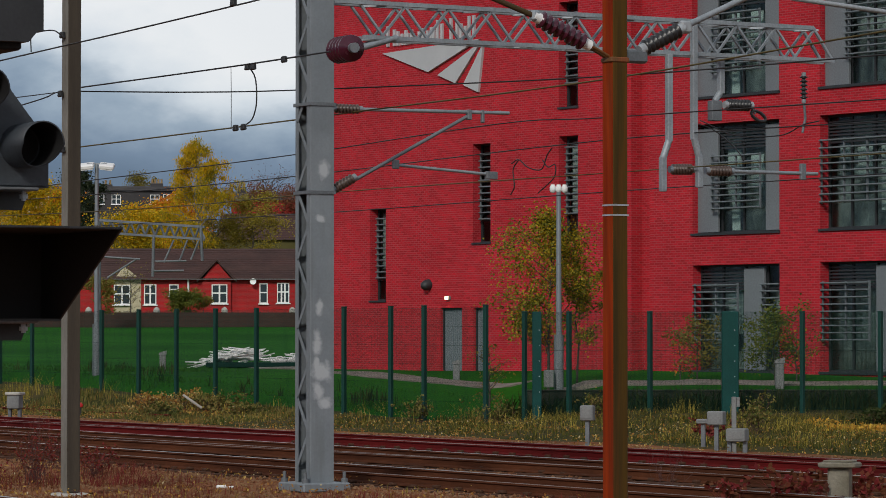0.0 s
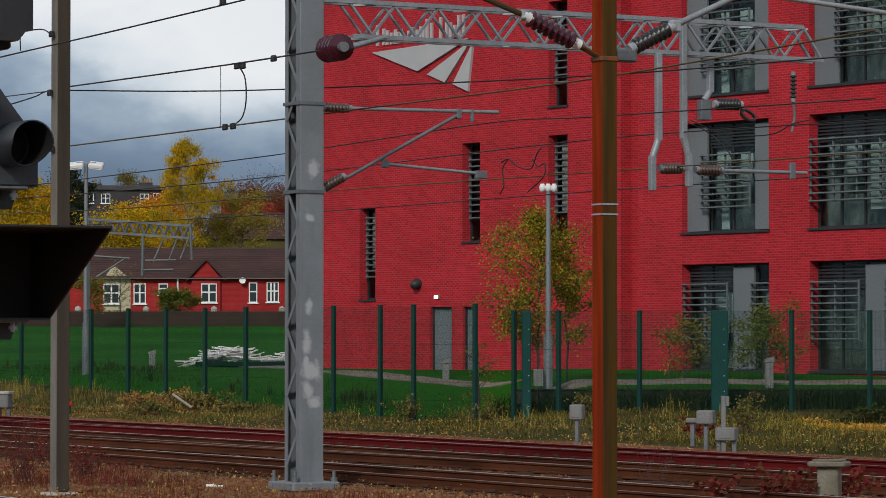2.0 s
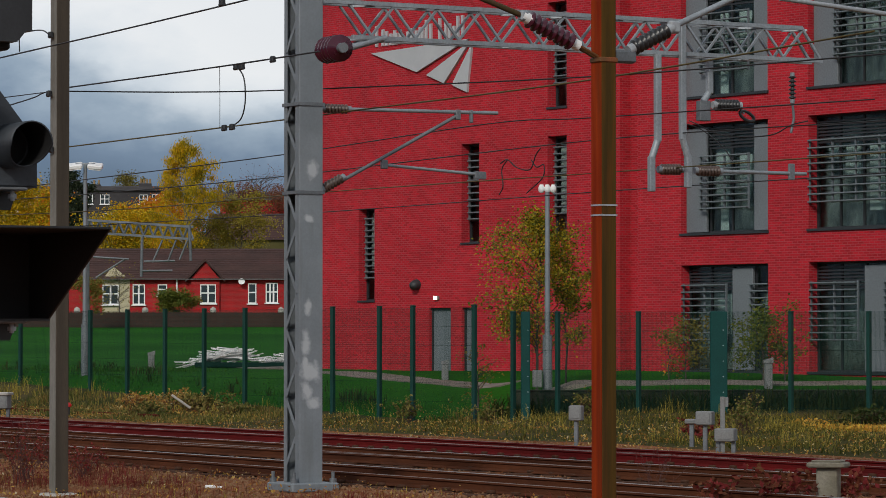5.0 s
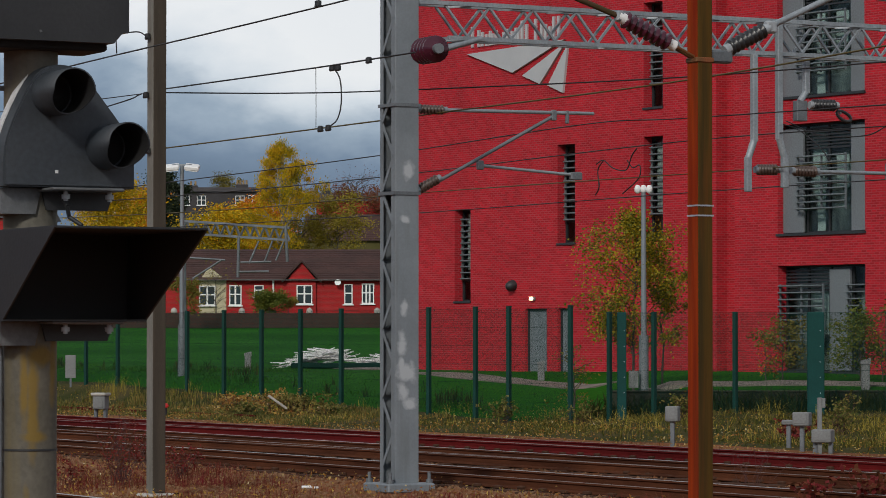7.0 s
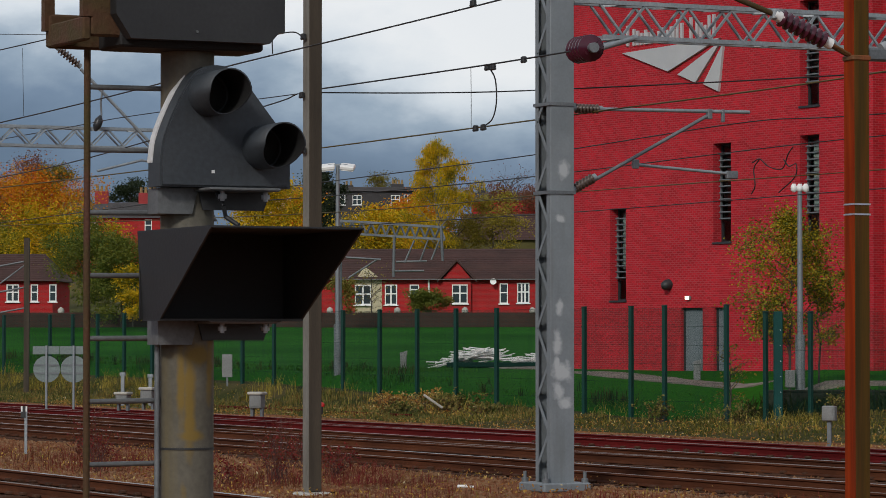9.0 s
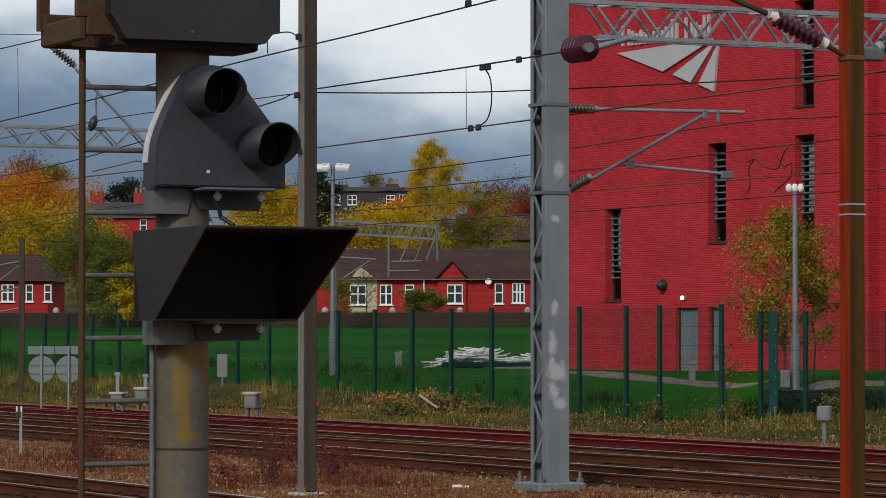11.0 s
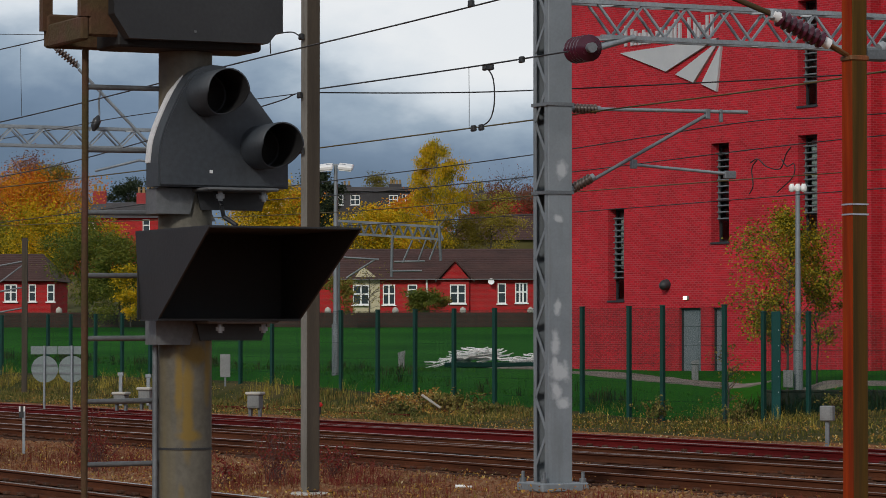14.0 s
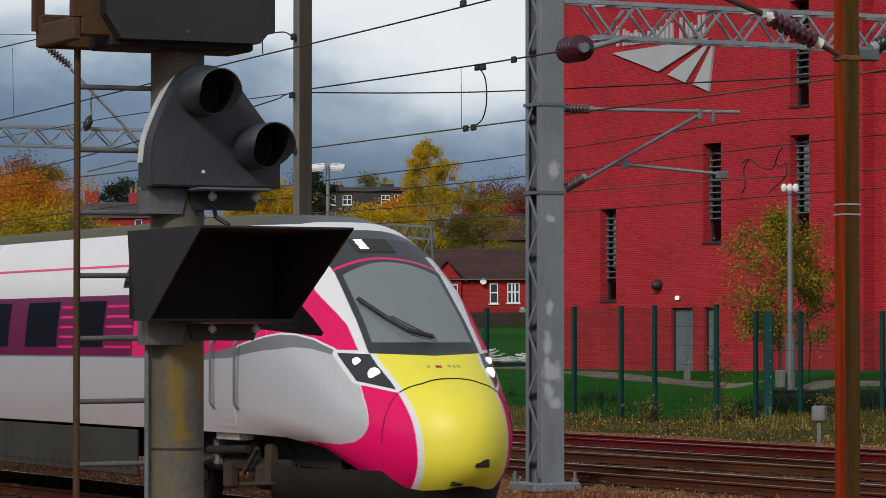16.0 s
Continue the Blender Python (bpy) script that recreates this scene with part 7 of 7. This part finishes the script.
tree((-211.67, 102.07, 5.32), 11.8, 5.4, YELLOW_LEAF, 20000, 0.10, "tall weeping birch with bright yellow autumn leaves", 1, BIRCH_BARK, 0.9, 0.15, limbs=40, clump=0.085, taper=0.74)
tree((-226.15, 106.53, 6.37), 6.0, 5.4, ORANGE_LEAF, 6500, 0.17, "orange and yellow autumn tree behind the bungalows", 2, low=0.25)
tree((-272.50, 125.47, 8.24), 5.7, 4.0, YELLOW_LEAF, 5000, 0.18, "yellow autumn tree on the hillside", 3, low=0.3)
tree((-218.19, 100.02, 6.20), 4.4, 6.0, YELLOW_LEAF, 6000, 0.17, "low yellow tree behind the bungalows", 24, low=0.2)
tree((-214.45, 107.70, 7.01), 5.5, 4.2, OLIVE_YELLOW, 3000, 0.14, "olive-brown thinning tree behind a roof", 4, low=0.15)
tree((-216.0, 105.3, 5.2), 5.6, 5.0, OLIVE_YELLOW, 5000, 0.14, "olive-yellow tree beside the birch", 44, low=0.1)
tree((-274.43, 121.36, 10.26), 7.2, 3.6, DARK_LEAF, 5000, 0.20, "dark evergreen tree beside the terrace", 5, low=0.1)
tree((-230.83, 96.81, 7.21), 6.4, 6.0, YELLOW_LEAF, 7000, 0.17, "rounded bright yellow autumn tree", 6, low=0.2)
tree((-239.30, 102.25, 7.42), 5.6, 5.0, ORANGE_LEAF, 4500, 0.17, "orange tinged autumn tree", 7, low=0.2)
tree((-203.98, 72.06, 5.05), 4.3, 6.5, YELLOW_LEAF, 9000, 0.14, "yellow and green autumn tree before a brick house", 8, low=0.2)
tree((-229.08, 77.53, 6.20), 6.9, 8.5, ORANGE_LEAF, 9000, 0.15, "orange autumn tree behind the bungalow", 9, low=0.25)
tree((-214.78, 72.69, 5.18), 3.7, 7.0, MIXED_LEAF, 7000, 0.14, "yellow-green autumn tree behind the bungalow", 29, low=0.25)
tree((-184.61, 66.26, 3.46), 5.2, 5.0, GREEN_LEAF, 9000, 0.12, "dense green leafy tree at the lawn's edge", 10, low=0.05)
tree((-180.85, 67.13, 3.37), 4.6, 4.2, GREEN_LEAF, 7000, 0.12, "dense green leafy shrub tree with yellow patches", 11, low=0.05)
tree((-178.69, 67.00, 3.42), 2.9, 2.0, YELLOW_LEAF, 2500, 0.12, "small yellow shrub at the lawn's edge", 12, low=0.05)
tree((-362.06, 123.86, 12.45), 9.5, 9.5, RED_LEAF, 4500, 0.20, "thinning rust-red tree on the hill", 13, low=0.3)
tree((-351.31, 123.12, 12.17), 9.6, 5.0, OLIVE_LEAF, 3500, 0.20, "grey-green bushy tree on the hill", 14, low=0.3)
tree((-394.82, 147.78, 16.36), 5.2, 5.0, DARK_LEAF, 3500, 0.25, "dark evergreen behind chimneys", 15, low=0.1)
tree((-408.38, 188.44, 19.65), 4.5, 4.0, OLIVE_LEAF, 1500, 0.2, "small olive tree on the skyline", 16, low=0.3)
tree((-383.05, 195.05, 16.70), 6.5, 8.5, RED_LEAF, 300, 0.16, "bare twiggy trees on the skyline", 17, low=0.2, limbs=34)
tree((-384.78, 191.47, 16.70), 5.2, 6.5, RED_LEAF, 700, 0.16, "rust-brown scrub on the hillside", 27, low=0.1, limbs=30)
tree((-293.75, 150.20, 12.19), 4.4, 6.5, RED_LEAF, 3500, 0.16, "rust-brown hedge on the hillside", 28, low=0.05)
tree((-180.53, 86.15, 3.66), 1.0, 1.9, GREEN_LEAF, 4500, 0.09, "dark green rounded garden bush", 18, low=0.02, name="shrub", category="shrub")
tree((-180.93, 87.62, 3.74), 0.8, 1.2, OLIVE_LEAF, 900, 0.09, "small olive garden bush", 19, low=0.02, name="shrub", category="shrub")
tree((-183.72, 84.14, 3.78), 2.6, 2.8, OLIVE_LEAF, 150, 0.09, "bare pale branching shrub by the bungalow", 20, low=0.05, name="shrub", category="shrub", limbs=34)
tree((-178.11, 79.67, 3.72), 2.0, 1.7, OLIVE_LEAF, 2200, 0.09, "yellow-green shrub by the lamp post", 21, low=0.05, name="shrub", category="shrub")
# the young tree in front of the office wall, and shrubs
tree((-79.23, 48.92, 0.69), 5.5, 3.0, MIXED_LEAF, 13000, 0.055, "young street tree turning from green to orange", 31, low=0.16, limbs=34, clump=0.13, taper=0.78, stem=0.5)
tree((-80.54, 50.67, 0.66), 4.4, 1.5, MIXED_LEAF, 3000, 0.055, "slender branches turning yellow and orange", 32, low=0.3, limbs=18, clump=0.15, stem=0.5)
tree((-79.18, 47.04, 0.01), 2.1, 1.1, OLIVE_LEAF, 500, 0.05, "thin straggly sapling by the fence", 33, low=0.1, name="shrub", category="shrub", limbs=22)
tree((-78.82, 53.63, 1.01), 1.6, 1.5, OLIVE_LEAF, 1500, 0.06, "shrub with orange and green leaves by the wall", 34, low=0.1, name="shrub", category="shrub")
tree((-79.06, 53.22, 1.01), 1.1, 0.8, ORANGE_LEAF, 160, 0.06, "small orange shrub by the wall", 35, low=0.1, name="shrub", category="shrub")
tree((-77.74, 55.50, 0.95), 2.0, 1.9, GREEN_LEAF, 2800, 0.06, "dark green shrub before the windows", 36, low=0.1, name="shrub", category="shrub")
tree((-77.43, 56.06, 0.95), 1.5, 1.1, MIXED_LEAF, 300, 0.06, "orange tinged shrub before the windows", 37, low=0.1, name="shrub", category="shrub")


# ---- plants nobody could count ----
def blades(name, label, spots, mat, height, width, lean, seed, per=1):
    rnd = random.Random(seed)
    vs, fs = [], []
    for x, y, k in spots:
        z = ground_z(x, y)
        for _ in range(per):
            a = rnd.uniform(0, 2 * math.pi)
            h = height * k * rnd.uniform(0.5, 1.25)
            bx, by = x + rnd.gauss(0, 0.06), y + rnd.gauss(0, 0.06)
            dx, dy = math.cos(a), math.sin(a)
            ln = abs(rnd.gauss(0, lean)) * h
            n = len(vs)
            ox, oy = -dy * width / 2, dx * width / 2
            vs += [(bx - ox, by - oy, z - 0.03), (bx + ox, by + oy, z - 0.03), (bx + dx * ln * 0.35 + ox * 0.8, by + dy * ln * 0.35 + oy * 0.8, z + h * 0.6), (bx + dx * ln * 0.35 - ox * 0.8, by + dy * ln * 0.35 - oy * 0.8, z + h * 0.6), (bx + dx * ln, by + dy * ln, z + h)]
            fs += [(n, n + 1, n + 2, n + 3), (n + 3, n + 2, n + 4)]
    g = Mesh()
    g.add(vs, fs)
    ob = new(name, g.data(name, mat))
    return tagged(ob, label, "plants", kind="stuff")


DRY = leaf_material("dry_grass", [(0.30, 0.22, 0.04), (0.44, 0.34, 0.06), (0.15, 0.13, 0.025), (0.06, 0.07, 0.016)], 0.8)
LONG_GREEN = leaf_material("long_grass", [(0.018, 0.085, 0.008), (0.026, 0.11, 0.010), (0.040, 0.12, 0.012), (0.022, 0.09, 0.010)], 0.8)
WEED = leaf_material("weed_leaves", [(0.035, 0.055, 0.012), (0.08, 0.095, 0.02), (0.22, 0.17, 0.05), (0.15, 0.06, 0.02)], 0.8)
REDWEED = leaf_material("red_weeds", [(0.10, 0.010, 0.014), (0.17, 0.02, 0.02), (0.13, 0.05, 0.02), (0.06, 0.015, 0.014)], 0.8)
VERGE = leaf_material("verge_leaves", [(0.025, 0.045, 0.010), (0.06, 0.07, 0.014), (0.17, 0.13, 0.028), (0.035, 0.055, 0.010)], 0.8)
rnd = random.Random(77)


def scatter(n, x0, x1, y0, y1, f=None, scale=0.25, patch=2):
    out = []
    while len(out) < n:
        x, y = rnd.uniform(x0, x1), rnd.uniform(y0, y1)
        k = max(0.0, 0.5 + 0.9 * noise.noise((x * scale, y * scale, 3.0)))
        if rnd.random() < k ** patch * 1.6:
            out.append((x, y, (0.5 + k) * (f(x, y) if f else 1)))
    return out


UNDERGROWTH = leaf_material("undergrowth_leaves", [(0.012, 0.026, 0.008), (0.022, 0.045, 0.010), (0.05, 0.055, 0.014), (0.016, 0.035, 0.008)], 0.8)
WALL_DIR, WALL_OUT = (math.cos(radians(60.4)), math.sin(radians(60.4))), (math.sin(radians(60.4)), -math.cos(radians(60.4)))


def before_wall(p):
    return (p[0] - WALL_AT[0]) * WALL_OUT[0] + (p[1] - WALL_AT[1]) * WALL_OUT[1] > 0.1


def wall_spot(s, o):
    return (WALL_AT[0] + WALL_DIR[0] * s + WALL_OUT[0] * o, WALL_AT[1] + WALL_DIR[1] * s + WALL_OUT[1] * o, rnd.uniform(0.5, 1.5))


blades("dry_grass", "straw-yellow dry grass along the verge", scatter(420, -90, -45, 39.9, 43.6, None, 0.5, 5) + scatter(450, -84, -55, 43.6, 47, None, 0.5, 5), DRY, 0.16, 0.012, 1.3, 5, 3)
blades("verge_greens", "low green weeds and grass along the verge", [p for p in scatter(8000, -92, -45, 39.4, 52, None, 0.5) if before_wall(p)], VERGE, 0.11, 0.022, 1.3, 25, 3)
blades("verge_weeds", "mixed green and straw weeds along the verge", scatter(7000, -135, -80, 39.0, 43.6, None, 0.4), WEED, 0.15, 0.025, 0.7, 6, 3)
blades("verge_undergrowth", "dark green undergrowth below the wall", [wall_spot(rnd.uniform(-0.5, 16), rnd.uniform(0.05, 0.9) ** 1.5) for _ in range(1500)], UNDERGROWTH, 0.44, 0.045, 0.9, 16, 3)
blades("long_grass", "dark green long grass behind the fence", scatter(4000, -150, -80, 44.4, 50, None, 0.2), LONG_GREEN, 0.13, 0.02, 1.0, 7, 3)
blades("red_weeds", "red-brown dead weeds on the ballast", scatter(3600, -66, -20, 18.6, 24.2, None, 0.4), REDWEED, 0.16, 0.009, 1.0, 9, 3)
blades("ballast_weeds", "pale straw weeds between the stones", scatter(800, -64, -20, 18.4, 24.6, None, 0.5), DRY, 0.09, 0.007, 0.8, 10, 2)


blades("tall_dry_grass", "tall straw-yellow grass stems in tufts before the wall", [p for p in scatter(240, -84, -50, 41.2, 49, None, 0.4, 6) if before_wall(p)], DRY, 0.30, 0.009, 1.0, 26, 7)
blades("tall_dry_grass", "tall straw-yellow grass in tufts along the fence", scatter(260, -132, -80, 42.4, 43.9, None, 0.5, 6), DRY, 0.36, 0.011, 0.6, 27, 7)
blades("dark_tufts", "dark green grass tufts behind the fence", scatter(220, -140, -80, 45, 48, None, 0.35, 6), UNDERGROWTH, 0.30, 0.03, 0.6, 28, 6)


def twigs(name, label, base, count, height, spread, mat, seed, leaf=None, leaf_size=0.03):
    """Thin upright stems that fork, with few leaves."""
    rnd = random.Random(seed)
    b = Vector(base)
    b.z = ground_z(b.x, b.y)
    t = thing(name, Matrix.Translation(b), label, "shrub", "lineside shrubs")
    g, lf = Mesh(), Mesh()
    for _ in range(count):
        a, s = rnd.uniform(0, 6.28), abs(rnd.gauss(0, spread))
        p = Vector((rnd.gauss(0, spread * 0.25), rnd.gauss(0, spread * 0.25), -0.05))
        q = p + Vector((math.cos(a) * s, math.sin(a) * s, height * rnd.uniform(0.55, 1.1)))
        m = p.lerp(q, 0.5) + Vector((rnd.gauss(0, 0.04), rnd.gauss(0, 0.04), 0))
        g.tube(p, m, 0.0045, 0.0035, 4, False).tube(m, q, 0.0035, 0.0015, 4, False)
        for _ in range(4):
            c = p.lerp(q, rnd.uniform(0.35, 1))
            d = c + Vector((rnd.gauss(0, 0.1), rnd.gauss(0, 0.1), rnd.uniform(0.02, 0.18)))
            g.tube(c, d, 0.002, 0.0012, 4, False)
            if leaf:
                for _ in range(3):
                    o = d + Vector((rnd.gauss(0, 0.03), rnd.gauss(0, 0.03), rnd.gauss(0, 0.03)))
                    u = Vector((rnd.gauss(0, 1), rnd.gauss(0, 1), rnd.gauss(0, 1))).normalized() * leaf_size
                    v = u.orthogonal().normalized() * leaf_size * 0.6
                    lf.add([o - u, o + v, o + u, o - v], [(0, 1, 2, 3)])
    ob = part("stem", g, mat, t)
    if leaf and lf.v:
        part("foliage", lf, leaf, t)
    return t


BRAMBLE = material("red_bramble_stem", (0.16, 0.014, 0.016), 0.8, 0, (0.08, 0.014, 0.012), 4, 0.7, 20, 0.1)
STEM = material("red_brown_stem", (0.075, 0.028, 0.022), 0.85, 0, (0.05, 0.02, 0.018), 4, 0.7, 20, 0.1)
twigs("dead_shrub", "red-brown leafless shrub on the ballast", (-51.20, 21.73, -0.25), 26, 1.15, 0.32, STEM, 41, REDWEED, 0.018)
twigs("dead_shrub", "red-brown leafless shrub on the ballast", (-55.16, 20.06, -0.25), 20, 1.0, 0.26, STEM, 42, REDWEED, 0.025)
twigs("dead_shrub", "low red-leaved weed beside the pole", (-52.49, 23.32, -0.25), 15, 0.42, 0.28, STEM, 43, REDWEED, 0.03)
twigs("dead_shrub", "red-brown leafless weed on the ballast", (-49.56, 20.16, -0.25), 10, 0.4, 0.3, STEM, 44, REDWEED, 0.03)
twigs("bramble", "arching bramble with deep red leaves", (-37.06, 26.73, -0.25), 13, 0.40, 0.6, BRAMBLE, 45, REDWEED, 0.055)
twigs("bramble", "arching bramble with deep red leaves", (-36.60, 27.52, -0.25), 14, 0.45, 0.6, BRAMBLE, 46, REDWEED, 0.055)
twigs("bramble", "arching bramble with deep red leaves", (-38.07, 26.51, -0.25), 8, 0.34, 0.55, BRAMBLE, 47, REDWEED, 0.055)
for x, y, h in ((-49.5, 21.0, 0.85), (-54.6, 23.6, 0.6), (-51.0, 22.7, 0.5), (-58.8, 21.4, 0.5), (-60.6, 21.9, 0.45)):
    twigs("dead_shrub", "tall red-brown dead weed stems on the ballast", (x, y, -0.25), 22, h, 0.35, STEM, int(-x * 10), REDWEED, 0.025)
twigs("dead_shrub", "thin red-brown stems by the rails", (-41.31, 27.55, -0.25), 12, 0.8, 0.25, STEM, 48)
twigs("dead_shrub", "red-leaved weed beside the junction boxes", (-60.08, 41.03, -0.20), 18, 0.5, 0.35, STEM, 49, REDWEED, 0.05)
for x, y, h in ((-70.5, 45.0, 0.7), (-66.0, 46.5, 0.75), (-72.6, 43.4, 0.55), (-62.5, 44.0, 0.6), (-76.0, 43.0, 0.6)):
    twigs("weed", "tall rusty seeding weeds before the wall", (x, y, -0.1), 26, h, 0.3, STEM, int(-x * 7), WEED, 0.04)
twigs("weed", "leafy pale weeds over the rubbish in the verge", (-87.36, 42.56, -0.15), 60, 0.5, 0.8, STEM, 50, WEED, 0.05)
twigs("weed", "leafy pale weeds in the verge", (-84.44, 42.19, -0.15), 40, 0.35, 0.6, STEM, 51, WEED, 0.05)
twigs("weed", "leafy pale weeds in the verge", (-88.07, 41.09, -0.15), 40, 0.3, 0.6, STEM, 52, WEED, 0.05)


def stones(name, label, n, x0, x1, y0, y1, size, mat, seed):
    rnd = random.Random(seed)
    base = [(1, 0, 0), (-1, 0, 0), (0, 1, 0), (0, -1, 0), (0, 0, 1), (0, 0, -1)]
    faces = [(0, 2, 4), (2, 1, 4), (1, 3, 4), (3, 0, 4), (2, 0, 5), (1, 2, 5), (3, 1, 5), (0, 3, 5)]
    g = Mesh()
    vs, fs = [], []
    for _ in range(n):
        x, y = rnd.uniform(x0, x1), rnd.uniform(y0, y1)
        z = ground_z(x, y)
        s = size * rnd.uniform(0.5, 1.4)
        m = Matrix.Translation((x, y, z)) @ pose(0, 0, 0, rnd.uniform(0, 360), rnd.uniform(0, 360), rnd.uniform(0, 360))
        o = len(vs)
        for p in base:
            vs.append(m @ (Vector(p) * s * rnd.uniform(0.6, 1.1)))
        fs += [tuple(i + o for i in f) for f in faces]
    g.add(vs, fs)
    ob = new(name, g.data(name, mat))
    return tagged(ob, label, "stones", kind="stuff")


STONES = leaf_material("mixed_ballast", [(0.075, 0.026, 0.014), (0.21, 0.085, 0.038), (0.27, 0.16, 0.09), (0.15, 0.048, 0.022)], 0.95)
stones("ballast_stones", "loose brown ballast stones beside the tracks", 42000, -75, -22, 13.2, 24.8, 0.042, STONES, 61)
stones("ballast_stones", "loose brown ballast stones between the far tracks", 36000, -110, -36, 24.8, 38.5, 0.042, STONES, 62)


def litter(name, label, n, x0, x1, y0, y1, size, mat, seed):
    """Fallen leaves lying about at odd angles."""
    rnd = random.Random(seed)
    vs, fs = [], []
    while len(fs) < n:
        x, y = rnd.uniform(x0, x1), rnd.uniform(y0, y1)
        if rnd.random() > 0.45 + 1.2 * noise.noise((x * 0.3, y * 0.5, 9.0)):
            continue
        c = Vector((x, y, ground_z(x, y) + rnd.uniform(0.02, 0.14)))
        u = Vector((rnd.gauss(0, 1), rnd.gauss(0, 1), rnd.gauss(0, 0.7))).normalized() * size * rnd.uniform(0.5, 1.3)
        v = u.orthogonal().normalized() * size * 0.5
        o = len(vs)
        vs += [c - u, c + v, c + u, c - v]
        fs.append((o, o + 1, o + 2, o + 3))
    g = Mesh()
    g.add(vs, fs)
    return tagged(new(name, g.data(name, mat)), label, "leaves", kind="stuff")


FALLEN = leaf_material("fallen_leaves", [(0.50, 0.46, 0.34), (0.45, 0.30, 0.07), (0.30, 0.12, 0.03), (0.20, 0.18, 0.08)], 0.8)
litter("fallen_leaves", "pale and yellow fallen leaves on the verge", 4500, -125, -50, 38.6, 43.6, 0.032, FALLEN, 71)
litter("fallen_leaves", "yellow and brown fallen leaves on the ballast", 2500, -66, -24, 18.2, 25.0, 0.03, FALLEN, 72)
litter("fallen_leaves", "yellow fallen leaves below the wall", 900, -80, -55, 43.6, 48, 0.032, FALLEN, 73)

twigs("weed", "pale dead leafy weeds over the rubbish heap", (-89.6, 43.0, -0.1), 45, 0.42, 0.6, STEM, 81, FALLEN, 0.04)
twigs("weed", "pale dead leafy weeds over the rubbish heap", (-92.4, 43.0, -0.1), 35, 0.30, 0.7, STEM, 82, FALLEN, 0.04)
twigs("weed", "dark green low weeds before the wall", (-63.2, 48.0, -0.1), 60, 0.45, 0.5, STEM, 83, UNDERGROWTH, 0.05)
ORANGE_FALL = leaf_material("orange_fallen_leaves", [(0.55, 0.42, 0.10), (0.50, 0.22, 0.03), (0.60, 0.40, 0.05), (0.30, 0.08, 0.02)], 0.8)
litter("fallen_leaves", "drift of orange and yellow leaves in the verge", 1100, -66.2, -61.8, 46.7, 48.5, 0.055, ORANGE_FALL, 74)
litter("fallen_leaves", "pale dead leaves over a heap of rubbish", 1500, -95, -86, 41.4, 43.5, 0.05, FALLEN, 75)
litter("fallen_leaves", "pale stones and leaves along the far rail", 2200, -120, -52, 36.8, 39.6, 0.028, FALLEN, 76)


def motions():
    # the train slows a little on its last stretch
    rows = [(t, pose(-33.0 - 11.62 * min(16.0 - t, 1.0) - 12.1 * max(15.0 - t, 0.0), NEAR, 0)) for t in (0.0, 4.0, 8.0, 12.0, 14.0, 14.5, 14.75, 15.0, 15.25, 15.5, 15.75, 15.9, 16.0)]
    walk(TRAIN, rows)


motions()
